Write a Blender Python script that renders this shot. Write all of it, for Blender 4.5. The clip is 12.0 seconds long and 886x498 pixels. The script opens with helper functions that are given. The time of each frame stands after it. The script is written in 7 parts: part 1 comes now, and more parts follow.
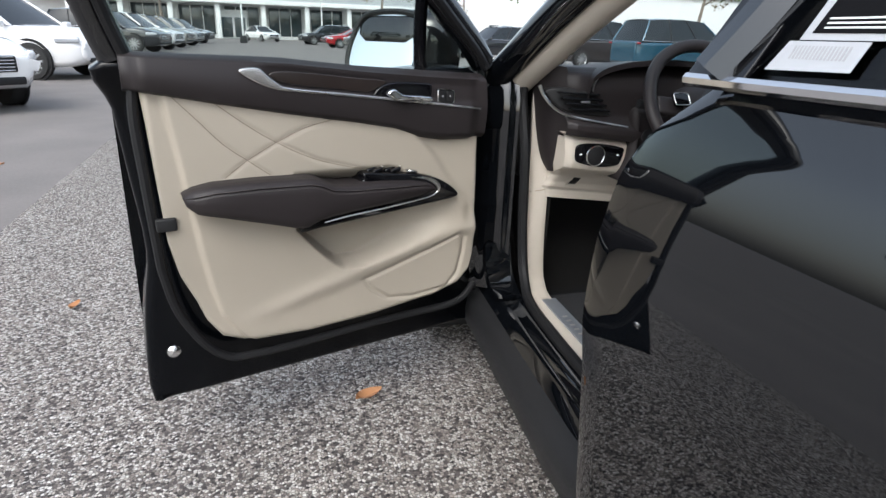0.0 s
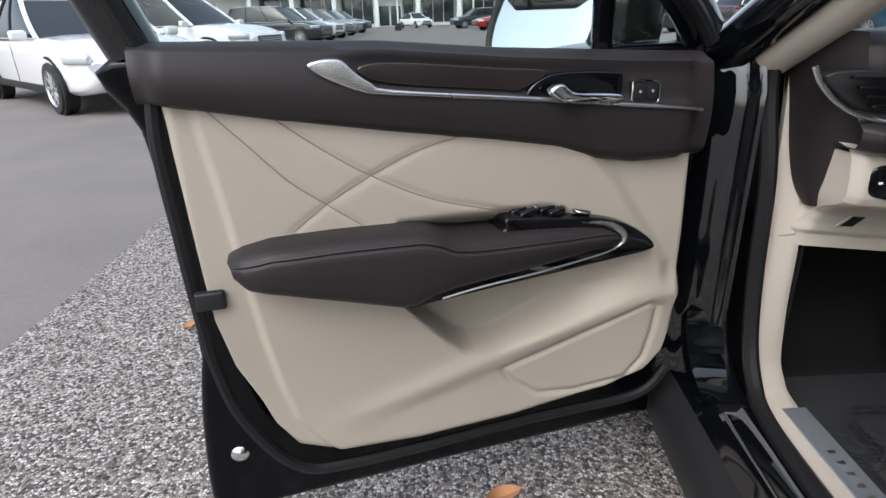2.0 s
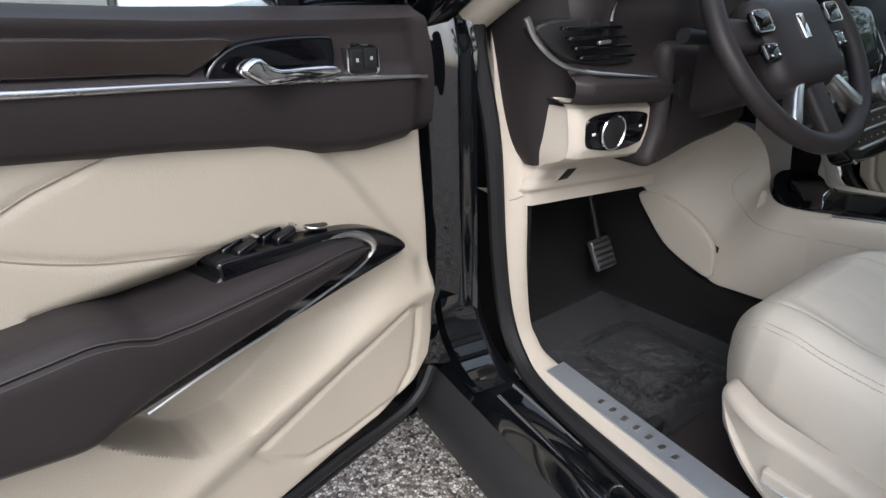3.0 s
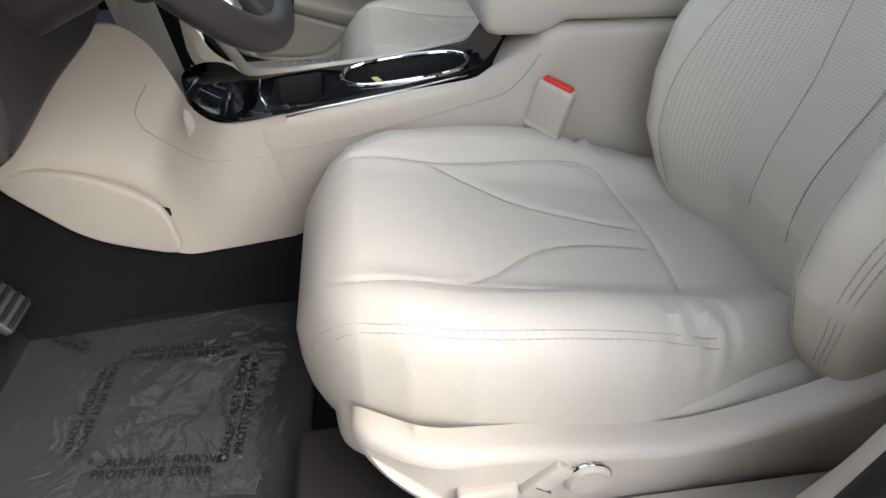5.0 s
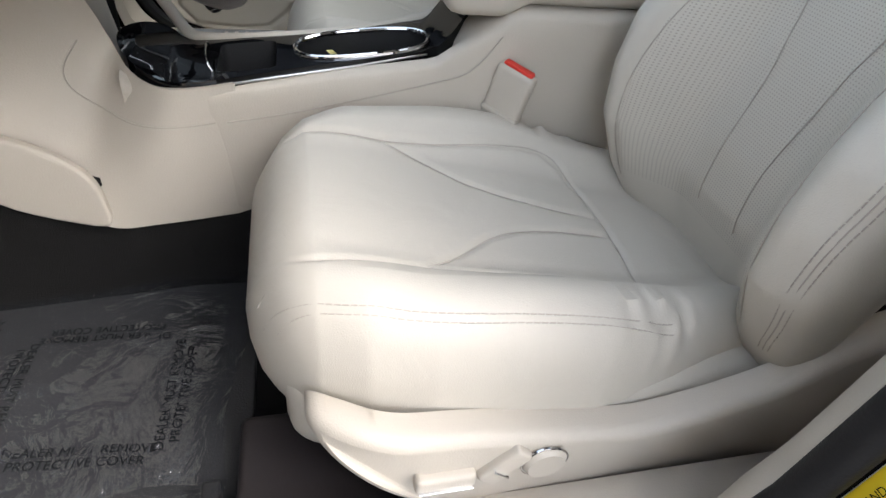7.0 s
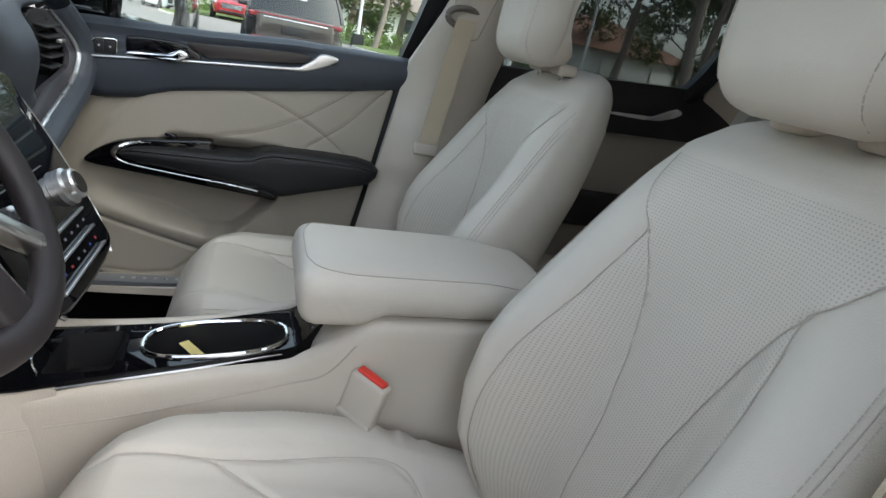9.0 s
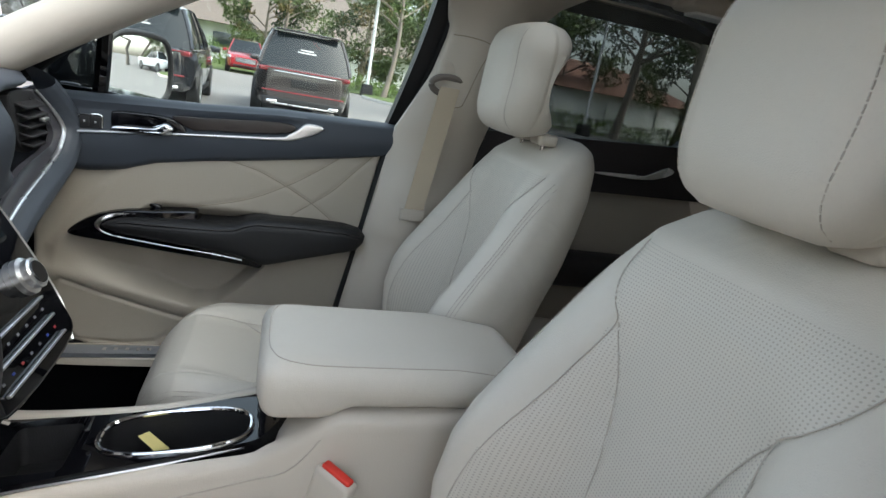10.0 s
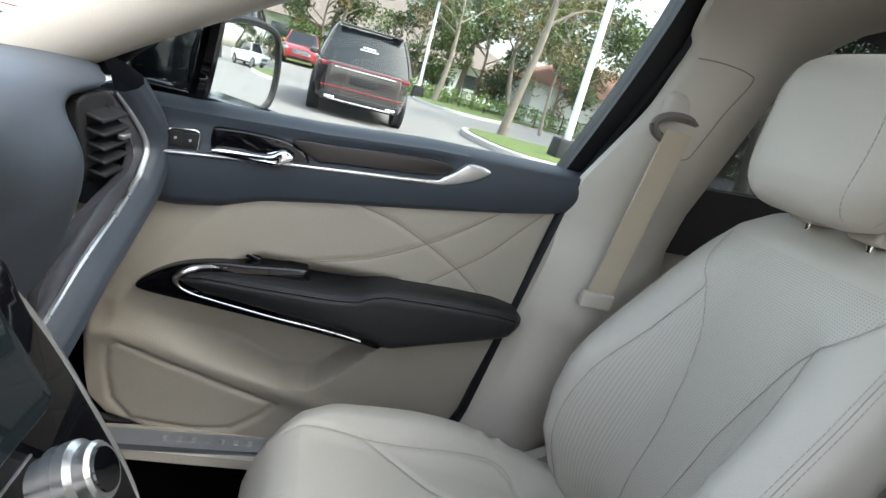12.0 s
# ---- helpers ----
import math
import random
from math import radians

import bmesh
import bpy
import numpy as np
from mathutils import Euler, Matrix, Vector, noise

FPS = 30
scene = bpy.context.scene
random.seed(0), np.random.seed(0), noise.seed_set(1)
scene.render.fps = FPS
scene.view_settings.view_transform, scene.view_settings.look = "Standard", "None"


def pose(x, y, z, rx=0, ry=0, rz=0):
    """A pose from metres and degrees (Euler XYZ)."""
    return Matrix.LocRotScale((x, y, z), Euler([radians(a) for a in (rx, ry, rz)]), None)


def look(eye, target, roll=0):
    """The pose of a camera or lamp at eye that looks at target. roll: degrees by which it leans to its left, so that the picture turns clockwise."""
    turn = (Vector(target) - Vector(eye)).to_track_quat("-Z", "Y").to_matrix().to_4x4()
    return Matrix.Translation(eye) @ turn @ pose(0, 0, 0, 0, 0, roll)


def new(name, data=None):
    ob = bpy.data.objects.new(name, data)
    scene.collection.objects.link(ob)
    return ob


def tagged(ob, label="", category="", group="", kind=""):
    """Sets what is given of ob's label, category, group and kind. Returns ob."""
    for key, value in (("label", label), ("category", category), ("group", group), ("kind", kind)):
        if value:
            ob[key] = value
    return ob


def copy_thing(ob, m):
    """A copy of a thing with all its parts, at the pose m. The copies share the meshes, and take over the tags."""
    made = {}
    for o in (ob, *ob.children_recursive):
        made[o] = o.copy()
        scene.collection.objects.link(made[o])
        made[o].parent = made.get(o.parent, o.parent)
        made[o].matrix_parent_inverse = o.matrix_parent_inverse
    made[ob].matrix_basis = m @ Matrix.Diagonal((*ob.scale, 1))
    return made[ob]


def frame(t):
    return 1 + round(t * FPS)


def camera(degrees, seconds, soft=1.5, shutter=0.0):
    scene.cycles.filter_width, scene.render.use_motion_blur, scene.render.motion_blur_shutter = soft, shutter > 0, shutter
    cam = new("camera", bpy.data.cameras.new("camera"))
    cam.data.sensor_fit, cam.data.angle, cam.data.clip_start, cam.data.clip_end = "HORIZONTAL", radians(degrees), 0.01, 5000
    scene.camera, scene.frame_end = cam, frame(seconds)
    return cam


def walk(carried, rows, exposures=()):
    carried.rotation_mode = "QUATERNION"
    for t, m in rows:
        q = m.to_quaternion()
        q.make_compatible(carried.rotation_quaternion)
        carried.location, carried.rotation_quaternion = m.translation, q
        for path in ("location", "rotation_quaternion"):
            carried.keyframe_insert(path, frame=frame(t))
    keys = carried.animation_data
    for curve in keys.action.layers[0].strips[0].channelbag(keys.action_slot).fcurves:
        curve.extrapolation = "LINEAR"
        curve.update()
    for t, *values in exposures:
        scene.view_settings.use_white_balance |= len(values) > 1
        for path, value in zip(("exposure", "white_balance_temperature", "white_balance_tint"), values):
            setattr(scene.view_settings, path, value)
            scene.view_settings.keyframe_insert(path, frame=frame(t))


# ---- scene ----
cam = camera(75.4, 12.0)
PATH = [
    (0, (-1.303, 0.067, 1.092), (-0.755, 1.86, 0.397), 2.0),
    (0.5, (-1.347, 0.219, 1.078), (-0.911, 2.038, 0.37), 2.1),
    (1, (-1.305, 0.376, 1.068), (-1.063, 2.222, 0.337), 1.0),
    (1.5, (-1.248, 0.5, 1.067), (-1.147, 2.354, 0.322), -0.2),
    (2, (-1.219, 0.584, 1.066), (-1.164, 2.436, 0.314), -1.6),
    (2.5, (-1.224, 0.697, 1.045), (-0.788, 2.476, 0.241), -0.7),
    (3, (-1.207, 0.833, 1.046), (-0.183, 2.309, 0.168), -1.7),
    (3.2, (-1.167, 0.863, 1.032), (0.005, 2.207, 0.127), -3.1),
    (3.5, (-1.081, 0.94, 1.012), (0.294, 1.976, -0.007), -4.0),
    (3.7, (-1.007, 0.986, 0.998), (0.456, 1.816, -0.085), -4.7),
    (5.3, (-0.842, 1.116, 0.975), (0.687, 0.759, -0.263), 2.5),
    (5.5, (-0.842, 1.124, 0.97), (0.683, 0.729, -0.262), 3.1),
    (6, (-0.844, 1.132, 0.958), (0.654, 0.698, -0.294), 5.3),
    (6.5, (-0.841, 1.138, 0.949), (0.627, 0.686, -0.331), 7.2),
    (6.7, (-0.838, 1.139, 0.952), (0.622, 0.678, -0.335), 7.9),
    (8.3, (-0.78, 1.043, 1.038), (0.922, 0.478, 0.153), 11.4),
    (8.5, (-0.775, 1.035, 1.055), (0.954, 0.438, 0.247), 11.9),
    (9, (-0.757, 1.002, 1.102), (1.019, 0.371, 0.433), 11.8),
    (9.5, (-0.751, 0.975, 1.135), (1.049, 0.347, 0.53), 11.1),
    (10, (-0.728, 0.945, 1.156), (1.109, 0.363, 0.621), 10.5),
    (10.5, (-0.666, 0.944, 1.151), (1.193, 0.419, 0.632), 11.6),
    (11, (-0.541, 1.011, 1.137), (1.323, 0.512, 0.612), 11.5),
    (11.5, (-0.438, 1.063, 1.141), (1.427, 0.565, 0.619), 12.9),
    (12, (-0.272, 1.13, 1.137), (1.593, 0.651, 0.594), 15.3),
]
walk(cam, [(t, look(eye, target, roll)) for t, eye, target, roll in PATH],
     [(0.0, 1.15, 6100, 8), (1.2, 1.17, 6050, 10), (2.0, 1.05, 6050, 10), (2.5, 0.98, 6050, 10), (3.0, 1.52, 6100, 10), (3.6, 1.95, 6250, 10), (5.3, 2.3, 6350, 10), (6.7, 2.3, 6350, 10), (8.3, 2.25, 6350, 10), (9.5, 2.2, 6350, 8), (11.0, 2.4, 6350, 10), (12.0, 2.6, 6350, 10)])

# ---- world and light ----
world = bpy.data.worlds.new("sky")
scene.world = world
world.use_nodes = True
wn = world.node_tree.nodes
wl = world.node_tree.links
sky = wn.new("ShaderNodeTexSky")
sky.sky_type = "NISHITA"
sky.sun_disc = False
SUN_UP, SUN_ROT = 48.0, 215.0
sky.sun_elevation, sky.sun_rotation = radians(SUN_UP), radians(SUN_ROT)
sky.dust_density, sky.air_density = 4.0, 1.2
sky_bg = wn["Background"]
sky_bg.inputs["Strength"].default_value = 0.15
haze = wn.new("ShaderNodeHueSaturation")
haze.inputs["Saturation"].default_value = 0.5
wl.new(sky.outputs[0], haze.inputs["Color"])
wl.new(haze.outputs[0], sky_bg.inputs["Color"])
sun_data = bpy.data.lights.new("sun", "SUN")
sun_data.energy, sun_data.angle, sun_data.color = 0.35, radians(30), (1.0, 0.965, 0.92)
sun = new("sun", sun_data)
sun_dir = Vector((math.sin(radians(SUN_ROT)) * math.cos(radians(SUN_UP)), math.cos(radians(SUN_ROT)) * math.cos(radians(SUN_UP)), math.sin(radians(SUN_UP))))
sun.matrix_world = look(sun_dir * 60, (0, 0, 0))
scene.view_settings.exposure = 0.0


# ---- materials ----
def material(name, color, rough=0.5, metal=0.0, vary=0.12, scale=8.0, bump=0.15, bump_scale=220.0, coat=0.0, random_tint=0.0, spec=0.5):
    """A surface with colour variation at two scales and a fine relief."""
    m = bpy.data.materials.new(name)
    m.use_nodes = True
    n, l = m.node_tree.nodes, m.node_tree.links
    b = n["Principled BSDF"]
    b.inputs["Metallic"].default_value = metal
    b.inputs["Specular IOR Level"].default_value = spec
    b.inputs["Coat Weight"].default_value = coat
    b.inputs["Coat Roughness"].default_value = 0.02
    co = n.new("ShaderNodeTexCoord")
    big = n.new("ShaderNodeTexNoise")
    big.inputs["Scale"].default_value, big.inputs["Detail"].default_value = scale, 5.0
    fine = n.new("ShaderNodeTexNoise")
    fine.inputs["Scale"].default_value, fine.inputs["Detail"].default_value = bump_scale, 3.0
    for tex in (big, fine):
        l.new(co.outputs["Object"], tex.inputs["Vector"])
    mix = n.new("ShaderNodeMix")
    mix.data_type = "RGBA"
    lo = [max(0.0, c * (1 - vary)) for c in color]
    hi = [min(1.0, c * (1 + vary)) for c in color]
    mix.inputs["A"].default_value, mix.inputs["B"].default_value = (*lo, 1), (*hi, 1)
    add = n.new("ShaderNodeMath")
    add.operation = "MULTIPLY_ADD"
    add.inputs[1].default_value = 0.35
    l.new(fine.outputs["Fac"], add.inputs[0])
    scaled = n.new("ShaderNodeMath")
    scaled.operation = "MULTIPLY"
    scaled.inputs[1].default_value = 0.65
    l.new(big.outputs["Fac"], scaled.inputs[0])
    l.new(scaled.outputs[0], add.inputs[2])
    l.new(add.outputs[0], mix.inputs["Factor"])
    out = mix.outputs["Result"]
    if random_tint:
        info = n.new("ShaderNodeObjectInfo")
        hsv = n.new("ShaderNodeHueSaturation")
        rng = n.new("ShaderNodeMapRange")
        rng.inputs["To Min"].default_value, rng.inputs["To Max"].default_value = 1 - random_tint, 1 + random_tint
        l.new(info.outputs["Random"], rng.inputs["Value"])
        l.new(rng.outputs["Result"], hsv.inputs["Value"])
        l.new(out, hsv.inputs["Color"])
        out = hsv.outputs["Color"]
    l.new(out, b.inputs["Base Color"])
    rr = n.new("ShaderNodeMapRange")
    rr.inputs["To Min"].default_value, rr.inputs["To Max"].default_value = max(0.0, rough * 0.85), min(1.0, rough * 1.15)
    l.new(big.outputs["Fac"], rr.inputs["Value"])
    l.new(rr.outputs["Result"], b.inputs["Roughness"])
    if bump:
        bp = n.new("ShaderNodeBump")
        bp.inputs["Strength"].default_value, bp.inputs["Distance"].default_value = bump, 0.002
        l.new(fine.outputs["Fac"], bp.inputs["Height"])
        l.new(bp.outputs["Normal"], b.inputs["Normal"])
    return m


def leather(name, color, perforated=False):
    """Grained leather; the perforated kind has a grid of small holes."""
    m = material(name, color, 0.48, 0, 0.05, 6, 0.0)
    n, l = m.node_tree.nodes, m.node_tree.links
    b = n["Principled BSDF"]
    co = n["Texture Coordinate"]
    cells = n.new("ShaderNodeTexVoronoi")
    cells.feature = "DISTANCE_TO_EDGE"
    cells.inputs["Scale"].default_value = 420
    l.new(co.outputs["Object"], cells.inputs["Vector"])
    bp = n.new("ShaderNodeBump")
    bp.inputs["Strength"].default_value, bp.inputs["Distance"].default_value = 0.22, 0.0015
    l.new(cells.outputs["Distance"], bp.inputs["Height"])
    soft = n.new("ShaderNodeTexNoise")
    soft.inputs["Scale"].default_value, soft.inputs["Detail"].default_value, soft.inputs["Distortion"].default_value = 13.0, 3.0, 0.8
    l.new(co.outputs["Object"], soft.inputs["Vector"])
    slack = n.new("ShaderNodeBump")
    slack.inputs["Strength"].default_value, slack.inputs["Distance"].default_value = 0.35, 0.006
    l.new(soft.outputs["Fac"], slack.inputs["Height"])
    l.new(slack.outputs["Normal"], bp.inputs["Normal"])
    l.new(bp.outputs["Normal"], b.inputs["Normal"])
    if perforated:
        holes = n.new("ShaderNodeTexVoronoi")
        holes.inputs["Scale"].default_value, holes.inputs["Randomness"].default_value = 250, 0.0
        l.new(co.outputs["UV"], holes.inputs["Vector"])
        step = n.new("ShaderNodeMapRange")
        step.inputs["From Min"].default_value, step.inputs["From Max"].default_value = 0.18, 0.27
        l.new(holes.outputs["Distance"], step.inputs["Value"])
        dark = n.new("ShaderNodeMix")
        dark.data_type = "RGBA"
        dark.inputs["A"].default_value = (*[c * 0.70 for c in color], 1)
        src = b.inputs["Base Color"].links[0].from_socket
        l.new(src, dark.inputs["B"])
        l.new(step.outputs["Result"], dark.inputs["Factor"])
        l.new(dark.outputs["Result"], b.inputs["Base Color"])
    return m


def glass(name, tint, rough=0.0):
    """Thin pane: mostly clear, with a reflection by Fresnel."""
    m = bpy.data.materials.new(name)
    m.use_nodes = True
    n, l = m.node_tree.nodes, m.node_tree.links
    n.remove(n["Principled BSDF"])
    clear, gloss, mix, fres = n.new("ShaderNodeBsdfTransparent"), n.new("ShaderNodeBsdfGlossy"), n.new("ShaderNodeMixShader"), n.new("ShaderNodeLayerWeight")
    clear.inputs[0].default_value, gloss.inputs["Roughness"].default_value = (*tint, 1), rough
    fres.inputs["Blend"].default_value = 0.5
    steep, amount = n.new("ShaderNodeMath"), n.new("ShaderNodeMath")
    steep.operation, steep.inputs[1].default_value = "POWER", 5.0
    amount.operation, amount.inputs[1].default_value, amount.inputs[2].default_value = "MULTIPLY_ADD", 0.8, 0.035
    l.new(fres.outputs["Facing"], steep.inputs[0])
    l.new(steep.outputs[0], amount.inputs[0])
    l.new(amount.outputs[0], mix.inputs[0])
    l.new(clear.outputs[0], mix.inputs[1])
    l.new(gloss.outputs[0], mix.inputs[2])
    l.new(mix.outputs[0], n["Material Output"].inputs[0])
    return m


def glow(name, color, strength):
    m = material(name, color, 0.3)
    b = m.node_tree.nodes["Principled BSDF"]
    b.inputs["Emission Color"].default_value, b.inputs["Emission Strength"].default_value = (*color, 1), strength
    return m


CREAM = leather("cream_leather", (0.50, 0.462, 0.400))
CREAM_DOTS = leather("cream_leather_perforated", (0.50, 0.462, 0.400), True)
BEIGE = material("beige_plastic", (0.47, 0.424, 0.361), 0.55, 0, 0.05, 5, 0.2, 500)
BEIGE_SKIN = material("beige_soft_trim", (0.345, 0.305, 0.250), 0.6, 0, 0.05, 5, 0.25, 420)
BEIGE_DARK = material("beige_seam_thread", (0.26, 0.22, 0.17), 0.7)
GREY_THREAD = material("grey_seam_thread", (0.40, 0.36, 0.31), 0.7)
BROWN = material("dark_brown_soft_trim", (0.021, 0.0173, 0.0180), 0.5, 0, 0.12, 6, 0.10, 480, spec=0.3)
SEAM_BROWN = material("brown_beige_thread", (0.20, 0.165, 0.13), 0.7)
BROWN_THREAD = material("dark_brown_thread", (0.05, 0.042, 0.04), 0.6)
# paler and bluer than BROWN, for the dash and door pad at the right
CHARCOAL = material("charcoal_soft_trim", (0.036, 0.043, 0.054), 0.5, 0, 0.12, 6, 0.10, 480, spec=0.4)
WOOD = material("dark_wood_veneer", (0.020, 0.015, 0.0135), 0.25, 0, 0.3, 6, 0.1, 90)
BLACK_PAINT = material("black_car_paint", (0.0025, 0.003, 0.004), 0.12, 0, 0.1, 3, 0.0, coat=1.0, spec=0.0)
BLACK_PLASTIC = material("black_textured_plastic", (0.013, 0.013, 0.014), 0.5, 0, 0.15, 6, 0.3, 500, spec=0.35)
BLACK_PAINT.node_tree.nodes["Principled BSDF"].inputs["Coat IOR"].default_value = 1.75
JAMB_PAINT = material("black_jamb_paint", (0.002, 0.0025, 0.0035), 0.14, 0, 0.1, 3, 0.0, spec=0.2)
PIANO = material("piano_black", (0.003, 0.003, 0.004), 0.06, 0, 0.1, 4, 0.0, coat=1.0, spec=0.0)
RUBBER = material("black_rubber", (0.008, 0.008, 0.009), 0.55, 0, 0.15, 8, 0.2, 300, spec=0.3)
SATIN = material("satin_silver", (0.72, 0.71, 0.70), 0.28, 1.0, 0.05, 6, 0.0)
CHROME = material("chrome", (0.85, 0.85, 0.86), 0.06, 1.0, 0.03, 4, 0.0)
STEEL = material("brushed_steel", (0.42, 0.42, 0.43), 0.38, 1.0, 0.08, 10, 0.1, 300)
CARPET = material("black_carpet", (0.013, 0.0125, 0.0125), 0.95, 0, 0.4, 20, 1.0, 700, spec=0.1)
HEADLINER = material("beige_headliner", (0.46, 0.42, 0.365), 0.9, 0, 0.05, 10, 0.4, 600)
RED = material("red_plastic", (0.62, 0.035, 0.02), 0.4)
WEBBING = material("beige_webbing", (0.47, 0.395, 0.295), 0.75, 0, 0.08, 20, 0.5, 900)
WHITE_PAINT = material("white_car_paint", (0.78, 0.78, 0.78), 0.12, 0, 0.02, 2, 0.0, coat=0.8)
SILVER_PAINT = material("silver_car_paint", (0.40, 0.41, 0.42), 0.25, 0.6, 0.05, 3, 0.0, coat=0.8)
GREY_PAINT = material("grey_brown_car_paint", (0.050, 0.044, 0.043), 0.15, 0.3, 0.05, 3, 0.0, coat=0.9)
DARK_PAINT = material("dark_car_paint", (0.018, 0.020, 0.024), 0.12, 0.2, 0.05, 3, 0.0, coat=0.9)
BLUE_PAINT = material("blue_car_paint", (0.018, 0.075, 0.12), 0.15, 0.3, 0.05, 3, 0.0, coat=0.9)
RED_PAINT = material("red_car_paint", (0.35, 0.015, 0.02), 0.15, 0.2, 0.05, 3, 0.0, coat=0.9)
TAN_PAINT = material("champagne_car_paint", (0.35, 0.34, 0.31), 0.25, 0.5, 0.05, 3, 0.0, coat=0.8)
TAIL = material("red_tail_lamp", (0.16, 0.006, 0.010), 0.1, 0, 0.1, 5, 0.0, coat=1.0)
LAMP_GLASS = material("clear_lamp_glass", (0.55, 0.57, 0.6), 0.1, 0.3, 0.1, 5, 0.0, coat=1.0)
TYRE = material("tyre_rubber", (0.018, 0.018, 0.018), 0.8, 0, 0.2, 20, 0.3, 200)
CAR_GLASS = material("dark_car_glass", (0.012, 0.016, 0.018), 0.03, 0, 0.1, 2, 0.0, spec=0.5)
PANE = glass("clear_pane", (0.88, 0.92, 0.90))
TINT = glass("tinted_pane", (0.32, 0.34, 0.34))
ROOF_GLASS = glass("grey_roof_pane", (0.54, 0.56, 0.56))
MIRROR = material("mirror_glass", (0.9, 0.92, 0.92), 0.01, 1.0, 0.0, 1, 0.0)
PAPER = material("white_paper", (0.80, 0.80, 0.79), 0.6, 0, 0.03, 10, 0.0)
PRINT = material("printed_black", (0.008, 0.008, 0.009), 0.9, spec=0.05)
STICKER = material("window_sticker", (0.42, 0.43, 0.45), 0.5, 0, 0.05, 8, 0.0)
PRINT_GREY = material("printed_grey", (0.35, 0.35, 0.36), 0.5)
NOTE = material("pale_yellow_note", (0.72, 0.62, 0.25), 0.6, 0, 0.1, 20, 0.0)
LABEL_YELLOW = material("yellow_label", (0.80, 0.58, 0.02), 0.45, 0, 0.03)


# ---- building tools ----
from mathutils.bvhtree import BVHTree

ORIGIN = {}


def thing(name, origin, label, category, group="", kind=""):
    """An empty at the base of a thing; parts are given in world places."""
    ob = new(name)
    ob.empty_display_size = 0.1
    ob.location = origin
    ORIGIN[ob] = Vector(origin)
    return tagged(ob, label, category, group, kind)


def solid(verts, faces, smooth=True):
    me = bpy.data.meshes.new("mesh")
    me.from_pydata([tuple(v) for v in verts], [], [tuple(f) for f in faces])
    me.validate()
    me.polygons.foreach_set("use_smooth", [smooth] * len(me.polygons))
    return me


def part(name, geo, mat, parent=None, label="", fix=True):
    """Links a mesh as one object under a thing or a part. geo: (verts, faces) or a bmesh."""
    if isinstance(geo, bmesh.types.BMesh):
        bm = geo
    else:
        bm = bmesh.new()
        me0 = solid(*geo)
        bm.from_mesh(me0)
        bpy.data.meshes.remove(me0)
    if fix:
        bmesh.ops.recalc_face_normals(bm, faces=bm.faces)
    base = ORIGIN[parent] if parent else Vector()
    bmesh.ops.translate(bm, verts=bm.verts, vec=-base)
    me = bpy.data.meshes.new(name)
    for f in bm.faces:
        f.smooth = True
    for e in bm.edges:
        if len(e.link_faces) == 2 and e.calc_face_angle(0) > 0.75:
            e.smooth = False
    bm.to_mesh(me)
    bm.free()
    me.materials.append(mat)
    ob = new(name, me)
    if parent:
        ob.parent = parent
    ORIGIN[ob] = base
    if label:
        ob["label"] = label
    return ob


def flipx(geo):
    return [(-v[0], v[1], v[2]) for v in geo[0]], [f[::-1] for f in geo[1]]


def merge(*geos):
    vs, fs = [], []
    for g in geos:
        k = len(vs)
        vs += list(g[0])
        fs += [tuple(i + k for i in f) for f in g[1]]
    return vs, fs


def moved(geo, m):
    return [tuple(m @ Vector(v)) for v in geo[0]], geo[1]


def curve(points, n=8, closed=False):
    """Catmull-Rom through the points, n steps a span."""
    p = [np.array(q, float) for q in points]
    k = len(p)
    out = []
    spans = k if closed else k - 1
    for i in range(spans):
        if closed:
            a, b, c, d = p[i - 1], p[i], p[(i + 1) % k], p[(i + 2) % k]
        else:
            a, b, c, d = p[max(i - 1, 0)], p[i], p[i + 1], p[min(i + 2, k - 1)]
        for j in range(n):
            t = j / n
            out.append(0.5 * (2 * b + (c - a) * t + (2 * a - 5 * b + 4 * c - d) * t * t + (3 * b - a - 3 * c + d) * t ** 3))
    if not closed:
        out.append(p[-1])
    return out


def grid(fn, nu, nv, wrap_u=False, wrap_v=False):
    """A sheet from fn(s, t), both 0 to 1."""
    vs = [fn(i / (nu if wrap_u else nu - 1), j / (nv if wrap_v else nv - 1)) for i in range(nu) for j in range(nv)]
    fs = []
    for i in range(nu if wrap_u else nu - 1):
        for j in range(nv if wrap_v else nv - 1):
            a, b = i, (i + 1) % nu
            c, d = j, (j + 1) % nv
            fs.append((a * nv + c, b * nv + c, b * nv + d, a * nv + d))
    return vs, fs


def shell(fn, nu, nv, thick):
    """A sheet with thickness: fn(s, t) is its face, thick(s, t) the vector to its back."""
    f, q = grid(fn, nu, nv)
    b = [tuple(np.array(f[i * nv + j]) + np.array(thick(i / (nu - 1), j / (nv - 1)))) for i in range(nu) for j in range(nv)]
    k = nu * nv
    fs = list(q) + [tuple(i + k for i in face[::-1]) for face in q]
    ring = [i * nv for i in range(nu)] + [(nu - 1) * nv + j for j in range(1, nv)] + [i * nv + nv - 1 for i in range(nu - 2, -1, -1)] + list(range(nv - 2, 0, -1))
    for i, a in enumerate(ring):
        c = ring[(i + 1) % len(ring)]
        fs.append((a, a + k, c + k, c))
    return list(f) + b, fs


